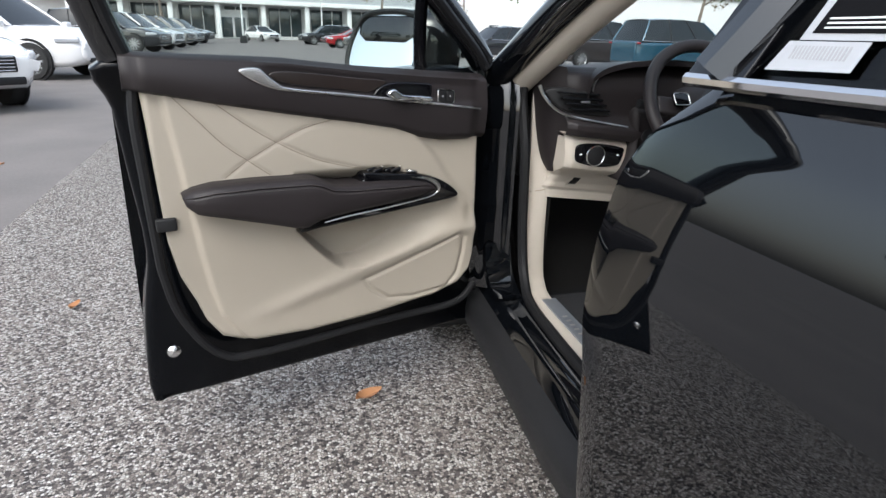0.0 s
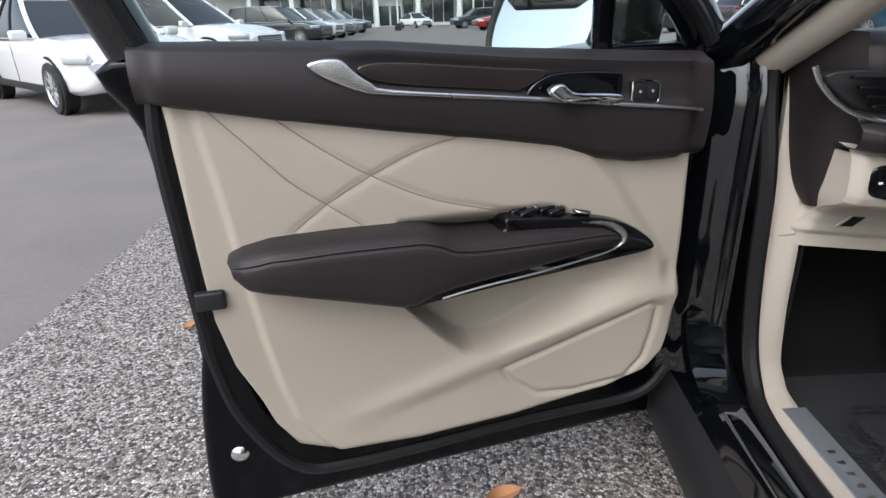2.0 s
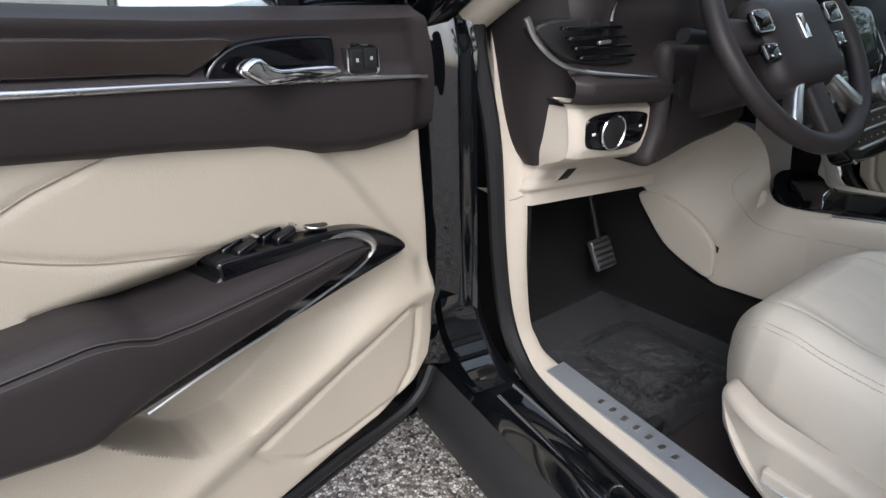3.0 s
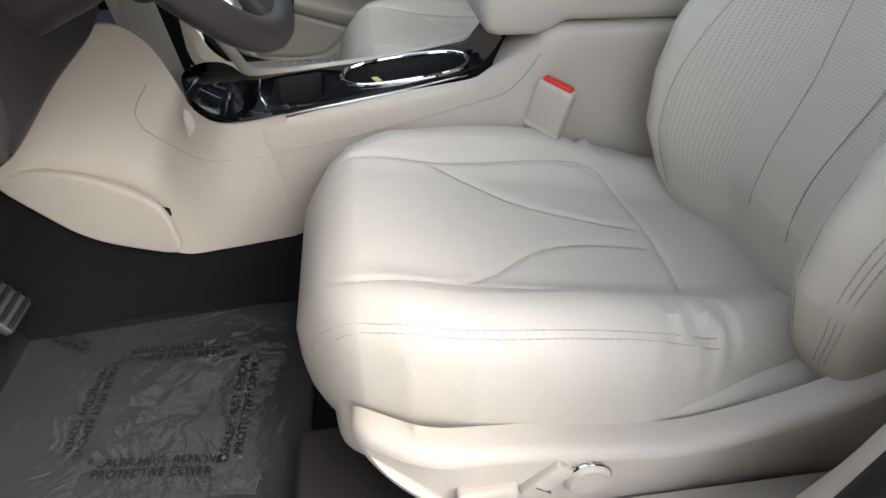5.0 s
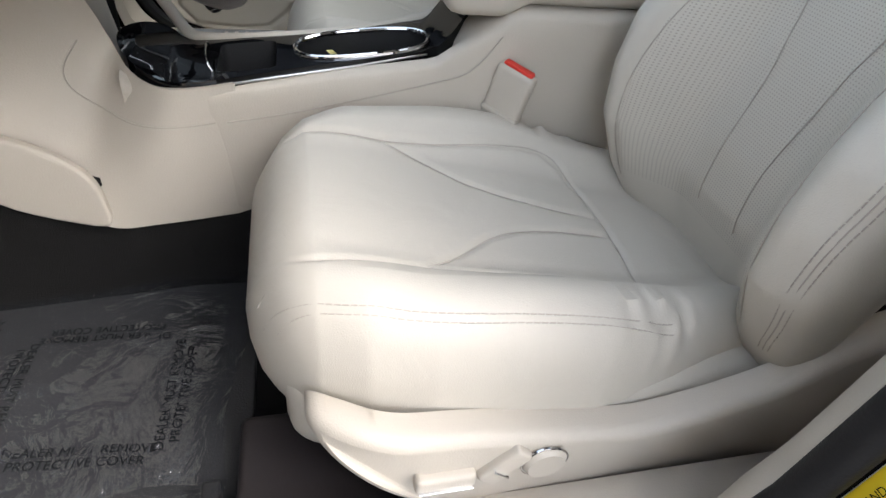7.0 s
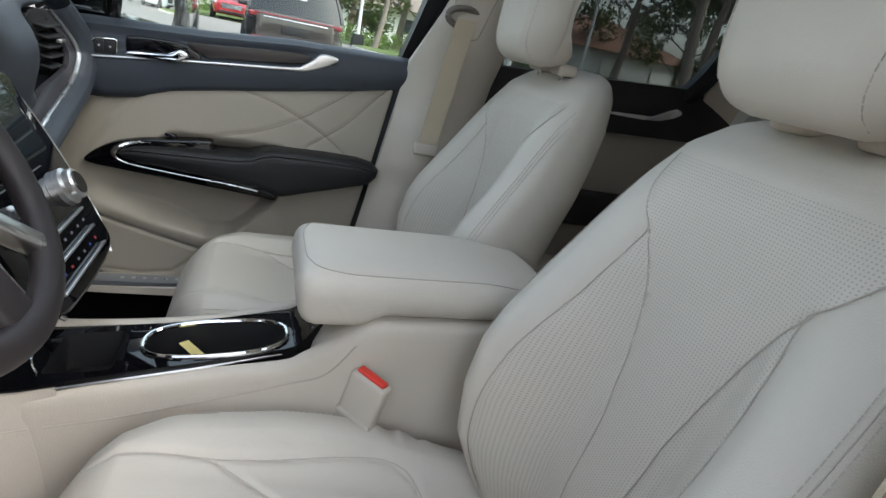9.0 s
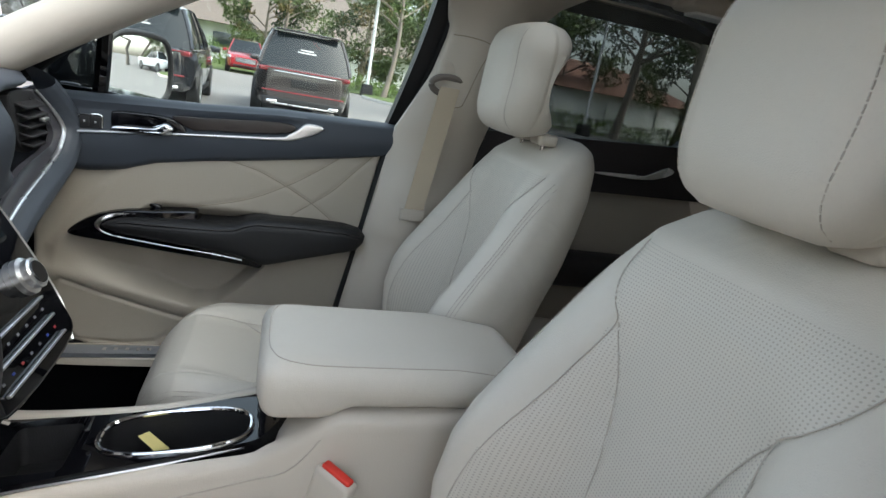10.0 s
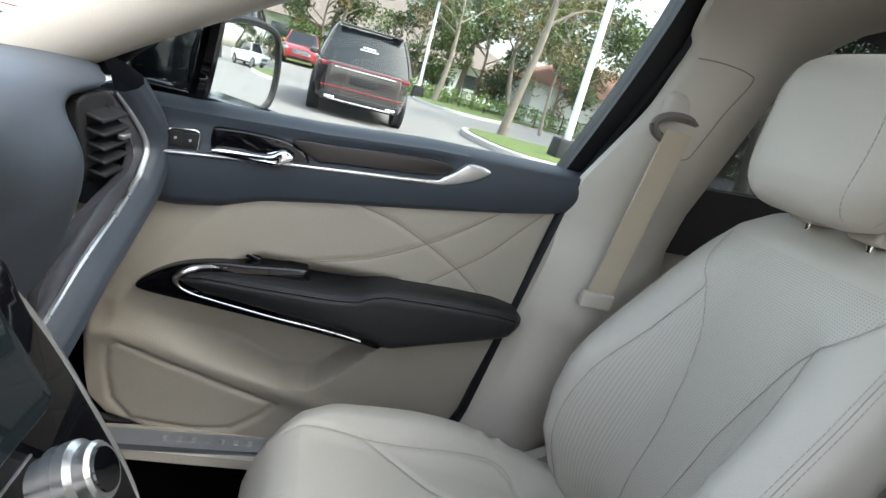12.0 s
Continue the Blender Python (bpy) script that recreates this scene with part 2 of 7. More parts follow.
def block(size, r, n=6, warp=None, at=(0, 0, 0)):
    """A rounded block, its grid warped by warp(x, y, z) where given."""
    h = [q / 2.0 for q in size]
    n = (n, n, n) if isinstance(n, int) else n
    rr = min(r, *(q * 0.999 for q in h))
    core = [q - rr for q in h]

    def steps(axis):
        inner = np.linspace(-core[axis], core[axis], max(2, n[axis]))
        edge = [core[axis] + rr * q for q in (0.45, 0.8, 1.0)]
        return [-e for e in edge[::-1]] + [float(q) for q in inner] + edge

    st = [steps(0), steps(1), steps(2)]
    ends = [len(q) - 1 for q in st]
    index, vs, fs = {}, [], []

    def vert(key):
        if key not in index:
            q = [st[k][key[k]] for k in range(3)]
            c = [min(max(q[k], -core[k]), core[k]) for k in range(3)]
            d = [q[k] - c[k] for k in range(3)]
            ln = math.sqrt(d[0] * d[0] + d[1] * d[1] + d[2] * d[2])
            if ln > 1e-9:
                q = [c[k] + d[k] / ln * rr for k in range(3)]
            p = warp(*q) if warp else q
            index[key] = len(vs)
            vs.append((p[0] + at[0], p[1] + at[1], p[2] + at[2]))
        return index[key]

    for ax in range(3):
        u, v = (ax + 1) % 3, (ax + 2) % 3
        for side in (0, ends[ax]):
            for i in range(ends[u]):
                for j in range(ends[v]):
                    quad = []
                    for a, b in ((i, j), (i + 1, j), (i + 1, j + 1), (i, j + 1)):
                        key = [0, 0, 0]
                        key[ax], key[u], key[v] = side, a, b
                        quad.append(vert(tuple(key)))
                    fs.append(quad if side else quad[::-1])
    return vs, fs


def tube(path, r, n=8, cap=True):
    """A round bar along a path; r is a number or fn(s)."""
    p = [Vector(q) for q in path]
    vs, fs = [], []
    up = Vector((0.31, 0.17, 0.93))
    for i, q in enumerate(p):
        t = (p[min(i + 1, len(p) - 1)] - p[max(i - 1, 0)]).normalized()
        a = t.cross(up)
        a = a.normalized() if a.length > 1e-6 else Vector((1, 0, 0))
        up = a.cross(t).normalized()
        rr = r(i / (len(p) - 1)) if callable(r) else r
        for k in range(n):
            w = 2 * math.pi * k / n
            vs.append(tuple(q + (a * math.cos(w) + up * math.sin(w)) * rr))
    for i in range(len(p) - 1):
        for k in range(n):
            fs.append((i * n + k, i * n + (k + 1) % n, (i + 1) * n + (k + 1) % n, (i + 1) * n + k))
    if cap:
        fs += [tuple(range(n))[::-1], tuple((len(p) - 1) * n + k for k in range(n))]
    return vs, fs


def slab(outline, xf, depth, r=0.0, back=True):
    """A plate with the outline (a, b), rounded at its front edge by r; xf(a, b, h) gives the place, h from 0 (back) to depth (front)."""
    o = np.array(outline, float)
    area = 0.5 * np.sum(o[:, 0] * np.roll(o[:, 1], -1) - np.roll(o[:, 0], -1) * o[:, 1])
    if area < 0:
        o = o[::-1]
    e = np.roll(o, -1, 0) - np.roll(o, 1, 0)
    e /= np.linalg.norm(e, axis=1)[:, None] + 1e-12
    nrm = np.stack([-e[:, 1], e[:, 0]], 1)
    rings = [(0.0, 0.0)]
    rings += [(r * (1 - math.cos(a)), depth - r + r * math.sin(a)) for a in (0, 0.4, 0.8, 1.2, math.pi / 2)] if r else [(0.0, depth)]
    vs, fs, k = [], [], len(o)
    for ins, h in rings:
        vs += [tuple(xf(*(q + m * ins), h)) for q, m in zip(o, nrm)]
    for i in range(len(rings) - 1):
        for j in range(k):
            fs.append((i * k + j, i * k + (j + 1) % k, (i + 1) * k + (j + 1) % k, (i + 1) * k + j))
    bm = bmesh.new()
    me0 = solid(vs, fs)
    bm.from_mesh(me0)
    bpy.data.meshes.remove(me0)
    bm.verts.ensure_lookup_table()
    caps = [[bm.verts[(len(rings) - 1) * k + j] for j in range(k)]]
    if back:
        caps.append([bm.verts[j] for j in range(k)][::-1])
    made = [bm.faces.new(c) for c in caps]
    bmesh.ops.triangulate(bm, faces=made)
    return bm


def lathe(profile, m, n=24, cap=True):
    """Turned round the local z axis: profile of (radius, height), placed by the matrix m."""
    vs, fs = [], []
    for rr, h in profile:
        for k in range(n):
            w = 2 * math.pi * k / n
            vs.append(tuple(m @ Vector((rr * math.cos(w), rr * math.sin(w), h))))
    for i in range(len(profile) - 1):
        for k in range(n):
            fs.append((i * n + k, i * n + (k + 1) % n, (i + 1) * n + (k + 1) % n, (i + 1) * n + k))
    if cap:
        fs += [tuple(range(n))[::-1], tuple((len(profile) - 1) * n + k for k in range(n))]
    return vs, fs


def bvh(ob):
    me = ob.data
    return BVHTree.FromPolygons([v.co + ORIGIN[ob] for v in me.vertices], [tuple(q.vertices) for q in me.polygons])


def drape(tree, pts, way, lift=0.0, reach=0.6):
    """Lays a line of points onto a surface along the direction way."""
    out = []
    w = Vector(way).normalized()
    for q in pts:
        hit, nrm, _, _ = tree.ray_cast(Vector(q) - w * reach * 0.5, w, reach)
        if hit is not None:
            out.append(tuple(hit - w * lift))
    return out


def dist_line(px, py, line):
    """Distance of a point to a polyline in a plane."""
    best = 9.0
    for (ax, ay), (bx, by) in zip(line[:-1], line[1:]):
        dx, dy = bx - ax, by - ay
        t = ((px - ax) * dx + (py - ay) * dy) / (dx * dx + dy * dy + 1e-12)
        t = 0.0 if t < 0 else 1.0 if t > 1 else t
        ex, ey = px - ax - t * dx, py - ay - t * dy
        d = ex * ex + ey * ey
        if d < best:
            best = d
    return math.sqrt(best)


def smooth(a, b, x):
    t = min(1.0, max(0.0, (x - a) / (b - a)))
    return t * t * (3 - 2 * t)


def lerp_line(line, x):
    """Height of a polyline (x rising) at x."""
    return float(np.interp(x, [q[0] for q in line], [q[1] for q in line]))


def stitch(path, r=0.0008, dash=0.0060, gap=0.0017):
    """A row of short raised stitches along a draped line, as one mesh."""
    p = [Vector(q) for q in path]
    run = [0.0]
    for a, b in zip(p[:-1], p[1:]):
        run.append(run[-1] + (b - a).length)

    def at(d):
        i = max(0, min(len(p) - 2, int(np.searchsorted(run, d)) - 1))
        f = (d - run[i]) / max(1e-9, run[i + 1] - run[i])
        return p[i].lerp(p[i + 1], f)

    bits = []
    d = 0.0
    while d + dash < run[-1]:
        bits.append(tube([at(d), at(d + dash * 0.5), at(d + dash)], r, 4))
        d += dash + gap
    return merge(*bits)


def text_mesh(body, size, m, mat, parent, name="lettering"):
    """Lettering in the built-in font, as a thin mesh."""
    cu = bpy.data.curves.new("text", "FONT")
    cu.body, cu.size, cu.align_x, cu.align_y, cu.extrude = body, size, "CENTER", "CENTER", 0.0
    ob = bpy.data.objects.new("text", cu)
    scene.collection.objects.link(ob)
    bpy.context.view_layer.update()
    me = bpy.data.meshes.new_from_object(ob)
    bpy.data.objects.remove(ob)
    bm = bmesh.new()
    bm.from_mesh(me)
    bpy.data.meshes.remove(me)
    bmesh.ops.transform(bm, matrix=m, verts=bm.verts)
    return part(name, bm, mat, parent, fix=False)


# ---- ground ----
def ground_material():
    m = material("exposed_aggregate", (0.30, 0.27, 0.25), 0.9, 0, 0.1, 0.6, 0)
    n, l = m.node_tree.nodes, m.node_tree.links
    b = n["Principled BSDF"]
    co = n["Texture Coordinate"]
    v = n.new("ShaderNodeTexVoronoi")
    v.inputs["Scale"].default_value = 120
    l.new(co.outputs["Object"], v.inputs["Vector"])
    ramp = n.new("ShaderNodeValToRGB")
    cols = ((0.0, (0.035, 0.03, 0.03)), (0.22, (0.14, 0.118, 0.11)), (0.45, (0.33, 0.285, 0.25)), (0.68, (0.48, 0.435, 0.39)), (1.0, (0.74, 0.71, 0.67)))
    ramp.color_ramp.elements[0].color, ramp.color_ramp.elements[1].color = (*cols[0][1], 1), (*cols[-1][1], 1)
    for p, c in cols[1:-1]:
        ramp.color_ramp.elements.new(p).color = (*c, 1)
    sep = n.new("ShaderNodeSeparateColor")
    l.new(v.outputs["Color"], sep.inputs[0])
    l.new(sep.outputs[0], ramp.inputs[0])
    edge = n.new("ShaderNodeTexVoronoi")
    edge.feature = "DISTANCE_TO_EDGE"
    edge.inputs["Scale"].default_value = 120
    l.new(co.outputs["Object"], edge.inputs["Vector"])
    st = n.new("ShaderNodeMapRange")
    st.inputs["From Max"].default_value = 0.14
    l.new(edge.outputs["Distance"], st.inputs["Value"])
    mix = n.new("ShaderNodeMix")
    mix.data_type = "RGBA"
    mix.inputs["A"].default_value = (0.085, 0.075, 0.07, 1)
    l.new(ramp.outputs[0], mix.inputs["B"])
    l.new(st.outputs[0], mix.inputs["Factor"])
    l.new(mix.outputs["Result"], b.inputs["Base Color"])
    bp = n.new("ShaderNodeBump")
    bp.inputs["Strength"].default_value, bp.inputs["Distance"].default_value = 0.9, 0.006
    l.new(st.outputs[0], bp.inputs["Height"])
    l.new(bp.outputs["Normal"], b.inputs["Normal"])
    return m


AGGREGATE = ground_material()
ASPHALT = material("worn_asphalt", (0.165, 0.15, 0.14), 0.9, 0, 0.55, 1.2, 0.9, 45)
CONCRETE = material("pale_concrete", (0.20, 0.19, 0.18), 0.9, 0, 0.25, 0.8, 0.4, 60)
GRASS = material("mown_grass", (0.10, 0.14, 0.035), 0.9, 0, 0.4, 3.0, 1.0, 60)


def ground_sheet():
    s = 900.0
    return [(-s, -s, 0), (s, -s, 0), (s, s, 0), (-s, s, 0)], [(0, 1, 2, 3)]


tagged(part("ground", ground_sheet(), ASPHALT), "worn grey asphalt lot reaching the horizon", "ground", kind="structure")


def flat_patch(outline, z, mat, name, label, cat):
    vs = [(x, y, z) for x, y in outline]
    k = len(vs)
    vs += [(x, y, -0.05) for x, y in outline]
    fs = [tuple(range(k))] + [(i, i + k, (i + 1) % k + k, (i + 1) % k) for i in range(k)]
    return tagged(part(name, (vs, fs), mat), label, cat, kind="structure")


flat_patch([(-2.74, -6), (3.2, -6), (3.2, 12), (-2.95, 12), (-2.87, 6.5), (-2.74, 2.8)], 0.006, AGGREGATE, "pavement", "exposed-aggregate pavement of small brown and grey pebbles", "pavement")
flat_patch([(3.2, -40), (60, -40), (60, 40), (3.2, 40)], 0.004, CONCRETE, "road", "pale concrete lot beside the parked cars", "pavement")

# ---- front doors ----
HINGE = (-0.7037, 1.5307)
SWING = -76.8
# closed right-hand door: y along the car, z up
PANEL_TOP = [(0.666, 0.978), (0.78, 0.955), (0.944, 0.926), (1.10, 0.902), (1.20, 0.884), (1.257, 0.864), (1.33, 0.852), (1.46, 0.851)]
BELT_LINE = [(0.60, 1.046), (0.683, 1.045), (0.947, 1.038), (1.126, 1.022), (1.43, 1.006), (1.50, 1.003)]


def door_x(y, z):
    """Inner face of the closed right door: the cabin side bows a little."""
    return 0.690 + 0.015 * smooth(0.75, 0.45, z) - 0.012 * smooth(1.25, 1.47, y) * smooth(0.9, 0.6, z)


def pocket_depth(y, z):
    """How far the map pocket hollows out below the armrest."""
    if not 0.95 < y < 1.44:
        return 0.0
    low = float(np.interp(y, [0.95, 0.989, 1.03, 1.055, 1.072, 1.116, 1.25, 1.399, 1.44], [0.660, 0.612, 0.567, 0.546, 0.539, 0.538, 0.567, 0.623, 0.64]))
    edge = low + 0.020 + 0.03 * smooth(1.10, 1.25, y)
    front = smooth(1.18, 1.32, y)
    return 0.066 * smooth(low - 0.002, edge, z) * smooth(1.40, 1.18, y) * smooth(0.80 - 0.075 * front, 0.74 - 0.055 * front, z)


STITCHES = [
    [(0.721, 0.965), (0.762, 0.919), (0.808, 0.867), (0.854, 0.830), (0.900, 0.795)],
    [(0.796, 0.953), (0.856, 0.906), (0.918, 0.865), (1.01, 0.820), (1.143, 0.785)],
    [(1.047, 0.909), (0.984, 0.894), (0.918, 0.865), (0.854, 0.830), (0.805, 0.795)],
]
SPEAKER = [(1.121, 0.499), (1.173, 0.514), (1.24, 0.535), (1.31, 0.558), (1.391, 0.592), (1.407, 0.580), (1.405, 0.53), (1.394, 0.476), (1.361, 0.436), (1.262, 0.425), (1.189, 0.434), (1.141, 0.471)]
FLANGE = [(0.36, 0.86), (0.41, 0.811), (0.473, 0.768), (0.543, 0.751), (0.63, 0.738), (0.757, 0.723), (0.87, 0.710), (0.968, 0.696), (1.0, 0.69)]
FACET = [(0.60, 1.405), (0.623, 1.399), (0.67, 1.393), (0.746, 1.341), (0.817, 1.293), (0.864, 1.248), (0.90, 1.21)]


def front_door(side, origin):
    left = side < 0
    place = (lambda g: flipx(g)) if left else (lambda g: g)

    def put(name, geo, mat, parent, label=""):
        if isinstance(geo, bmesh.types.BMesh):
            if left:
                bmesh.ops.scale(geo, vec=(-1, 1, 1), verts=geo.verts)
                bmesh.ops.reverse_faces(geo, faces=geo.faces)
        else:
            geo = place(geo)
        return part(name, geo, mat, parent, label)

    door = thing("front_door", origin, "open black front car door with cream trim" if left else "closed black front car door with cream inner trim", "car door", "front doors")

    def on(y, z, h):
        return (door_x(y, z) - h, y, z)

    # outer steel shell
    outline = curve([(0.612, 1.028), (0.618, 0.93), (0.628, 0.80), (0.640, 0.62), (0.622, 0.50), (0.610, 0.40), (0.606, 0.25), (0.66, 0.236), (1.04, 0.248), (1.44, 0.260), (1.50, 0.29), (1.515, 0.55), (1.51, 0.985), (1.13, 1.0), (0.947, 1.015)], 4, True)
    put("door_shell", slab(outline, lambda a, b, h: (0.905 - 0.03 * abs(b - 0.75) - 0.06 * smooth(0.9, 1.06, b) - h, a, b), 0.125, 0.02), JAMB_PAINT, door, "black steel door shell")
    edge = curve([(0.665, 1.03), (0.652, 0.93), (0.655, 0.80), (0.66, 0.66), (0.665, 0.58), (0.69, 0.47), (0.76, 0.36), (0.86, 0.338), (1.15, 0.352), (1.40, 0.365), (1.47, 0.42)], 8)
    put("door_seal", tube([(door_x(*q) + 0.012, q[0], q[1]) for q in edge], 0.010, 8), RUBBER, door, "black rubber door seal")

    # cream lower panel
    def lower(s, t):
        y = 0.667 + 0.777 * s
        top = lerp_line(PANEL_TOP, min(y, 1.46))
        b = float(np.interp(y, [0.667, 0.671, 0.675, 0.681, 0.697, 0.725, 0.740, 0.771, 0.819, 0.975, 1.144, 1.326, 1.40, 1.430, 1.4445], [0.972, 0.905, 0.806, 0.66, 0.574, 0.504, 0.456, 0.407, 0.386, 0.379, 0.387, 0.41, 0.436, 0.47, 0.56]))
        z = b + (top - b) * t
        rim = min(1.0, min(t * (top - b), (1 - t) * (top - b) + 0.02, (y - 0.664) * 1.2, (1.447 - y) * 1.5) / 0.02)
        h = 0.03 * math.sqrt(max(0.0, 1 - (1 - max(0.0, rim)) ** 2)) - 0.012
        h += 0.011 * smooth(0.0, 0.013, y - lerp_line(FLANGE, z)) - 0.009
        h -= 0.010 * smooth(0.0, 0.030, y - lerp_line(FACET, z)) * smooth(0.60, 0.66, z)
        h -= pocket_depth(y, z)
        for line in STITCHES:
            d = float(dist_line(y, z, line))
            h -= 0.0022 * math.exp(-(d / 0.0045) ** 2)
        d = float(dist_line(y, z, SPEAKER + SPEAKER[:1]))
        h -= 0.005 * math.exp(-(d / 0.0055) ** 2)
        crease = float(np.interp(y, [0.80, 1.07, 1.40], [0.447, 0.520, 0.612]))
        h += 0.007 * math.exp(-((z - crease + 0.004) / 0.022) ** 2) * smooth(0.78, 1.0, y)
        return on(y, z, h)

    panel = put("inner_panel", grid(lower, 210, 150), BEIGE_SKIN, door, "cream moulded inner panel with stitched seams")
    tree = bvh(panel)
    for line in STITCHES:
        pts = curve(line, 10)
        thread = drape(tree, [(side * 0.5, q[0], q[1]) for q in pts], (side, 0, 0), 0.0003, 0.9)
        if len(thread) > 2:
            put("seam", tube([(abs(q[0]), q[1], q[2]) for q in thread], 0.0010, 5), SEAM_BROWN, panel)
    # dark upper pad
    def upper(s, t):
        y = 0.640 + 0.818 * s
        b = lerp_line(PANEL_TOP, min(max(y, 0.666), 1.46)) - 0.004
        top = lerp_line(BELT_LINE, y)
        z = b + (top - b) * t
        h = 0.028 + 0.010 * math.sin(math.pi * min(1, t * 1.15)) - 0.030 * smooth(0.90, 1.0, t) - 0.012 * smooth(0.08, 0.0, t)
        h -= 0.03 * smooth(0.675, 0.645, y) + 0.014 * smooth(1.400, 1.435, y)
        spear = float(np.interp(y, [0.85, 0.94, 1.16, 1.40], [1.0, 0.977, 0.955, 0.930]))
        h -= 0.010 * smooth(0.0, 0.012, z - spear) * smooth(0.86, 0.93, y) * smooth(1.44, 1.40, y) * smooth(top - 0.006, top - 0.03, z)
        return on(y, z, h)

    # same pad on both doors, coloured paler and bluer on the right one
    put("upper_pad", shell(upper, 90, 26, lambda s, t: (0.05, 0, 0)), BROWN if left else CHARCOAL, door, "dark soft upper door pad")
    # silver spear
    spear = [(0.847, 1.016), (0.868, 1.021), (0.889, 1.019), (0.905, 1.004), (0.925, 0.990), (0.955, 0.980), (1.16, 0.9585), (1.40, 0.930), (1.40, 0.9255), (1.16, 0.952), (0.96, 0.972), (0.915, 0.978), (0.875, 0.994), (0.855, 1.006)]
    put("spear", slab(curve(spear, 3, True), lambda a, b, h: on(a, b, 0.026 + h), 0.016, 0.003), SATIN, door, "satin silver spear moulding")
    wood = [(0.908, 1.006), (0.95, 0.987), (1.10, 0.971), (1.128, 0.968), (1.172, 0.992), (1.10, 1.000), (0.95, 1.014)]
    put("veneer", slab(curve(wood, 4, True), lambda a, b, h: on(a, b, 0.024 + h), 0.010, 0.003), WOOD, door, "dark wood veneer inlay")
    # handle recess, handle, lock switch
    recess = [(1.140, 0.960), (1.176, 0.988), (1.275, 0.987), (1.290, 0.975), (1.283, 0.941), (1.25, 0.942), (1.19, 0.950)]
    put("handle_recess", slab(curve(recess, 5, True), lambda a, b, h: on(a, b, 0.022 + h), 0.012, 0.004), PIANO, door, "black handle recess")
    grip = [(1.164, 0.968), (1.182, 0.977), (1.206, 0.964), (1.278, 0.957), (1.279, 0.946), (1.20, 0.949), (1.178, 0.956)]
    put("door_handle", slab(curve(grip, 5, True), lambda a, b, h: on(a, b, 0.034 + h + 0.012 * smooth(1.24, 1.19, a)), 0.014, 0.005), CHROME, door, "chrome pull handle")
    ring_out = [(q[0] - 0.013, q[1]) for q in ((1.319, 0.945), (1.319, 0.971), (1.325, 0.974), (1.358, 0.970), (1.364, 0.966), (1.364, 0.941), (1.358, 0.938), (1.325, 0.941))]
    switch = put("lock_switch", slab(ring_out, lambda a, b, h: on(a, b, 0.024 + h), 0.010, 0.002), BLACK_PLASTIC, door, "black lock switch with a chrome rim")
    put("switch_rim", tube([on(a, b, 0.0345) for a, b in ring_out + ring_out[:1]], 0.0015, 6), CHROME, switch)
    for y_ in (1.3175, 1.3385):
        put("button", slab([(y_ - 0.0085, 0.947), (y_ - 0.0085, 0.968), (y_ + 0.0085, 0.966), (y_ + 0.0085, 0.944)], lambda a, b, h: on(a, b, 0.033 + h), 0.004, 0.001), BLACK_PLASTIC, switch)
        put("icon", slab([(y_ - 0.0018, 0.955), (y_ - 0.0018, 0.959), (y_ + 0.0018, 0.9587), (y_ + 0.0018, 0.9547)], lambda a, b, h: on(a, b, 0.0372 + h), 0.0006), PRINT_GREY, switch)
    # armrest: gloss base with the switches, padded beam before it, silver loop round its nose
    base_line = [(0.955, 0.664), (1.0, 0.664), (1.09, 0.673), (1.21, 0.685), (1.31, 0.696), (1.366, 0.706), (1.356, 0.727), (1.31, 0.756), (1.25, 0.772), (1.20, 0.777), (1.122, 0.786), (1.108, 0.782), (1.100, 0.764), (1.0, 0.745)]
    base = put("armrest_base", slab(curve(base_line, 4, True), lambda a, b, h: on(a, b, h - 0.03), 0.072, 0.006), PIANO, door, "gloss black armrest base")
    crest = [(0.716, 0.772), (0.735, 0.785), (0.775, 0.793), (0.86, 0.795), (0.975, 0.793), (1.000, 0.786), (1.022, 0.774), (1.06, 0.769), (1.10, 0.767), (1.15, 0.765), (1.23, 0.760), (1.27, 0.755), (1.292, 0.747), (1.304, 0.734)]
    under = [(0.716, 0.768), (0.722, 0.748), (0.74, 0.733), (0.79, 0.722), (0.867, 0.701), (0.943, 0.679), (0.962, 0.678), (0.99, 0.691), (1.02, 0.697), (1.10, 0.704), (1.20, 0.711), (1.27, 0.716), (1.292, 0.722), (1.304, 0.733)]

    def arm_out(y):
        return float(np.interp(y, [0.716, 0.722, 0.735, 0.76, 0.80, 1.0, 1.15, 1.27, 1.304], [0.040, 0.058, 0.070, 0.078, 0.082, 0.082, 0.070, 0.053, 0.047]))

    def arm(s, t):
        y = 0.716 + 0.588 * (0.5 - 0.5 * math.cos(math.pi * s))
        hi, lo = lerp_line(crest, y), lerp_line(under, y)
        prd = arm_out(y)
        k = min(1.0, (hi - lo) / 0.05)
        seam_z = hi - 0.016 * k
        ring = [(-0.045, hi - 0.004), (0.25 * prd, hi - 0.001), (0.65 * prd, hi), (prd - 0.012, hi - 0.002 * k), (prd - 0.004, hi - 0.007 * k), (prd, hi - 0.013 * k), (prd - 0.0022, seam_z), (prd, hi - 0.019 * k), (prd + 0.001, 0.5 * (hi + lo)), (prd - 0.003, lo + 0.010 * k), (prd - 0.010, lo + 0.002 * k), (0.5 * prd, lo), (-0.045, lo)]
        q = t * (len(ring) - 1)
        i = min(int(q), len(ring) - 2)
        f = q - i
        return on(y, ring[i][1] * (1 - f) + ring[i + 1][1] * f, ring[i][0] * (1 - f) + ring[i + 1][0] * f)

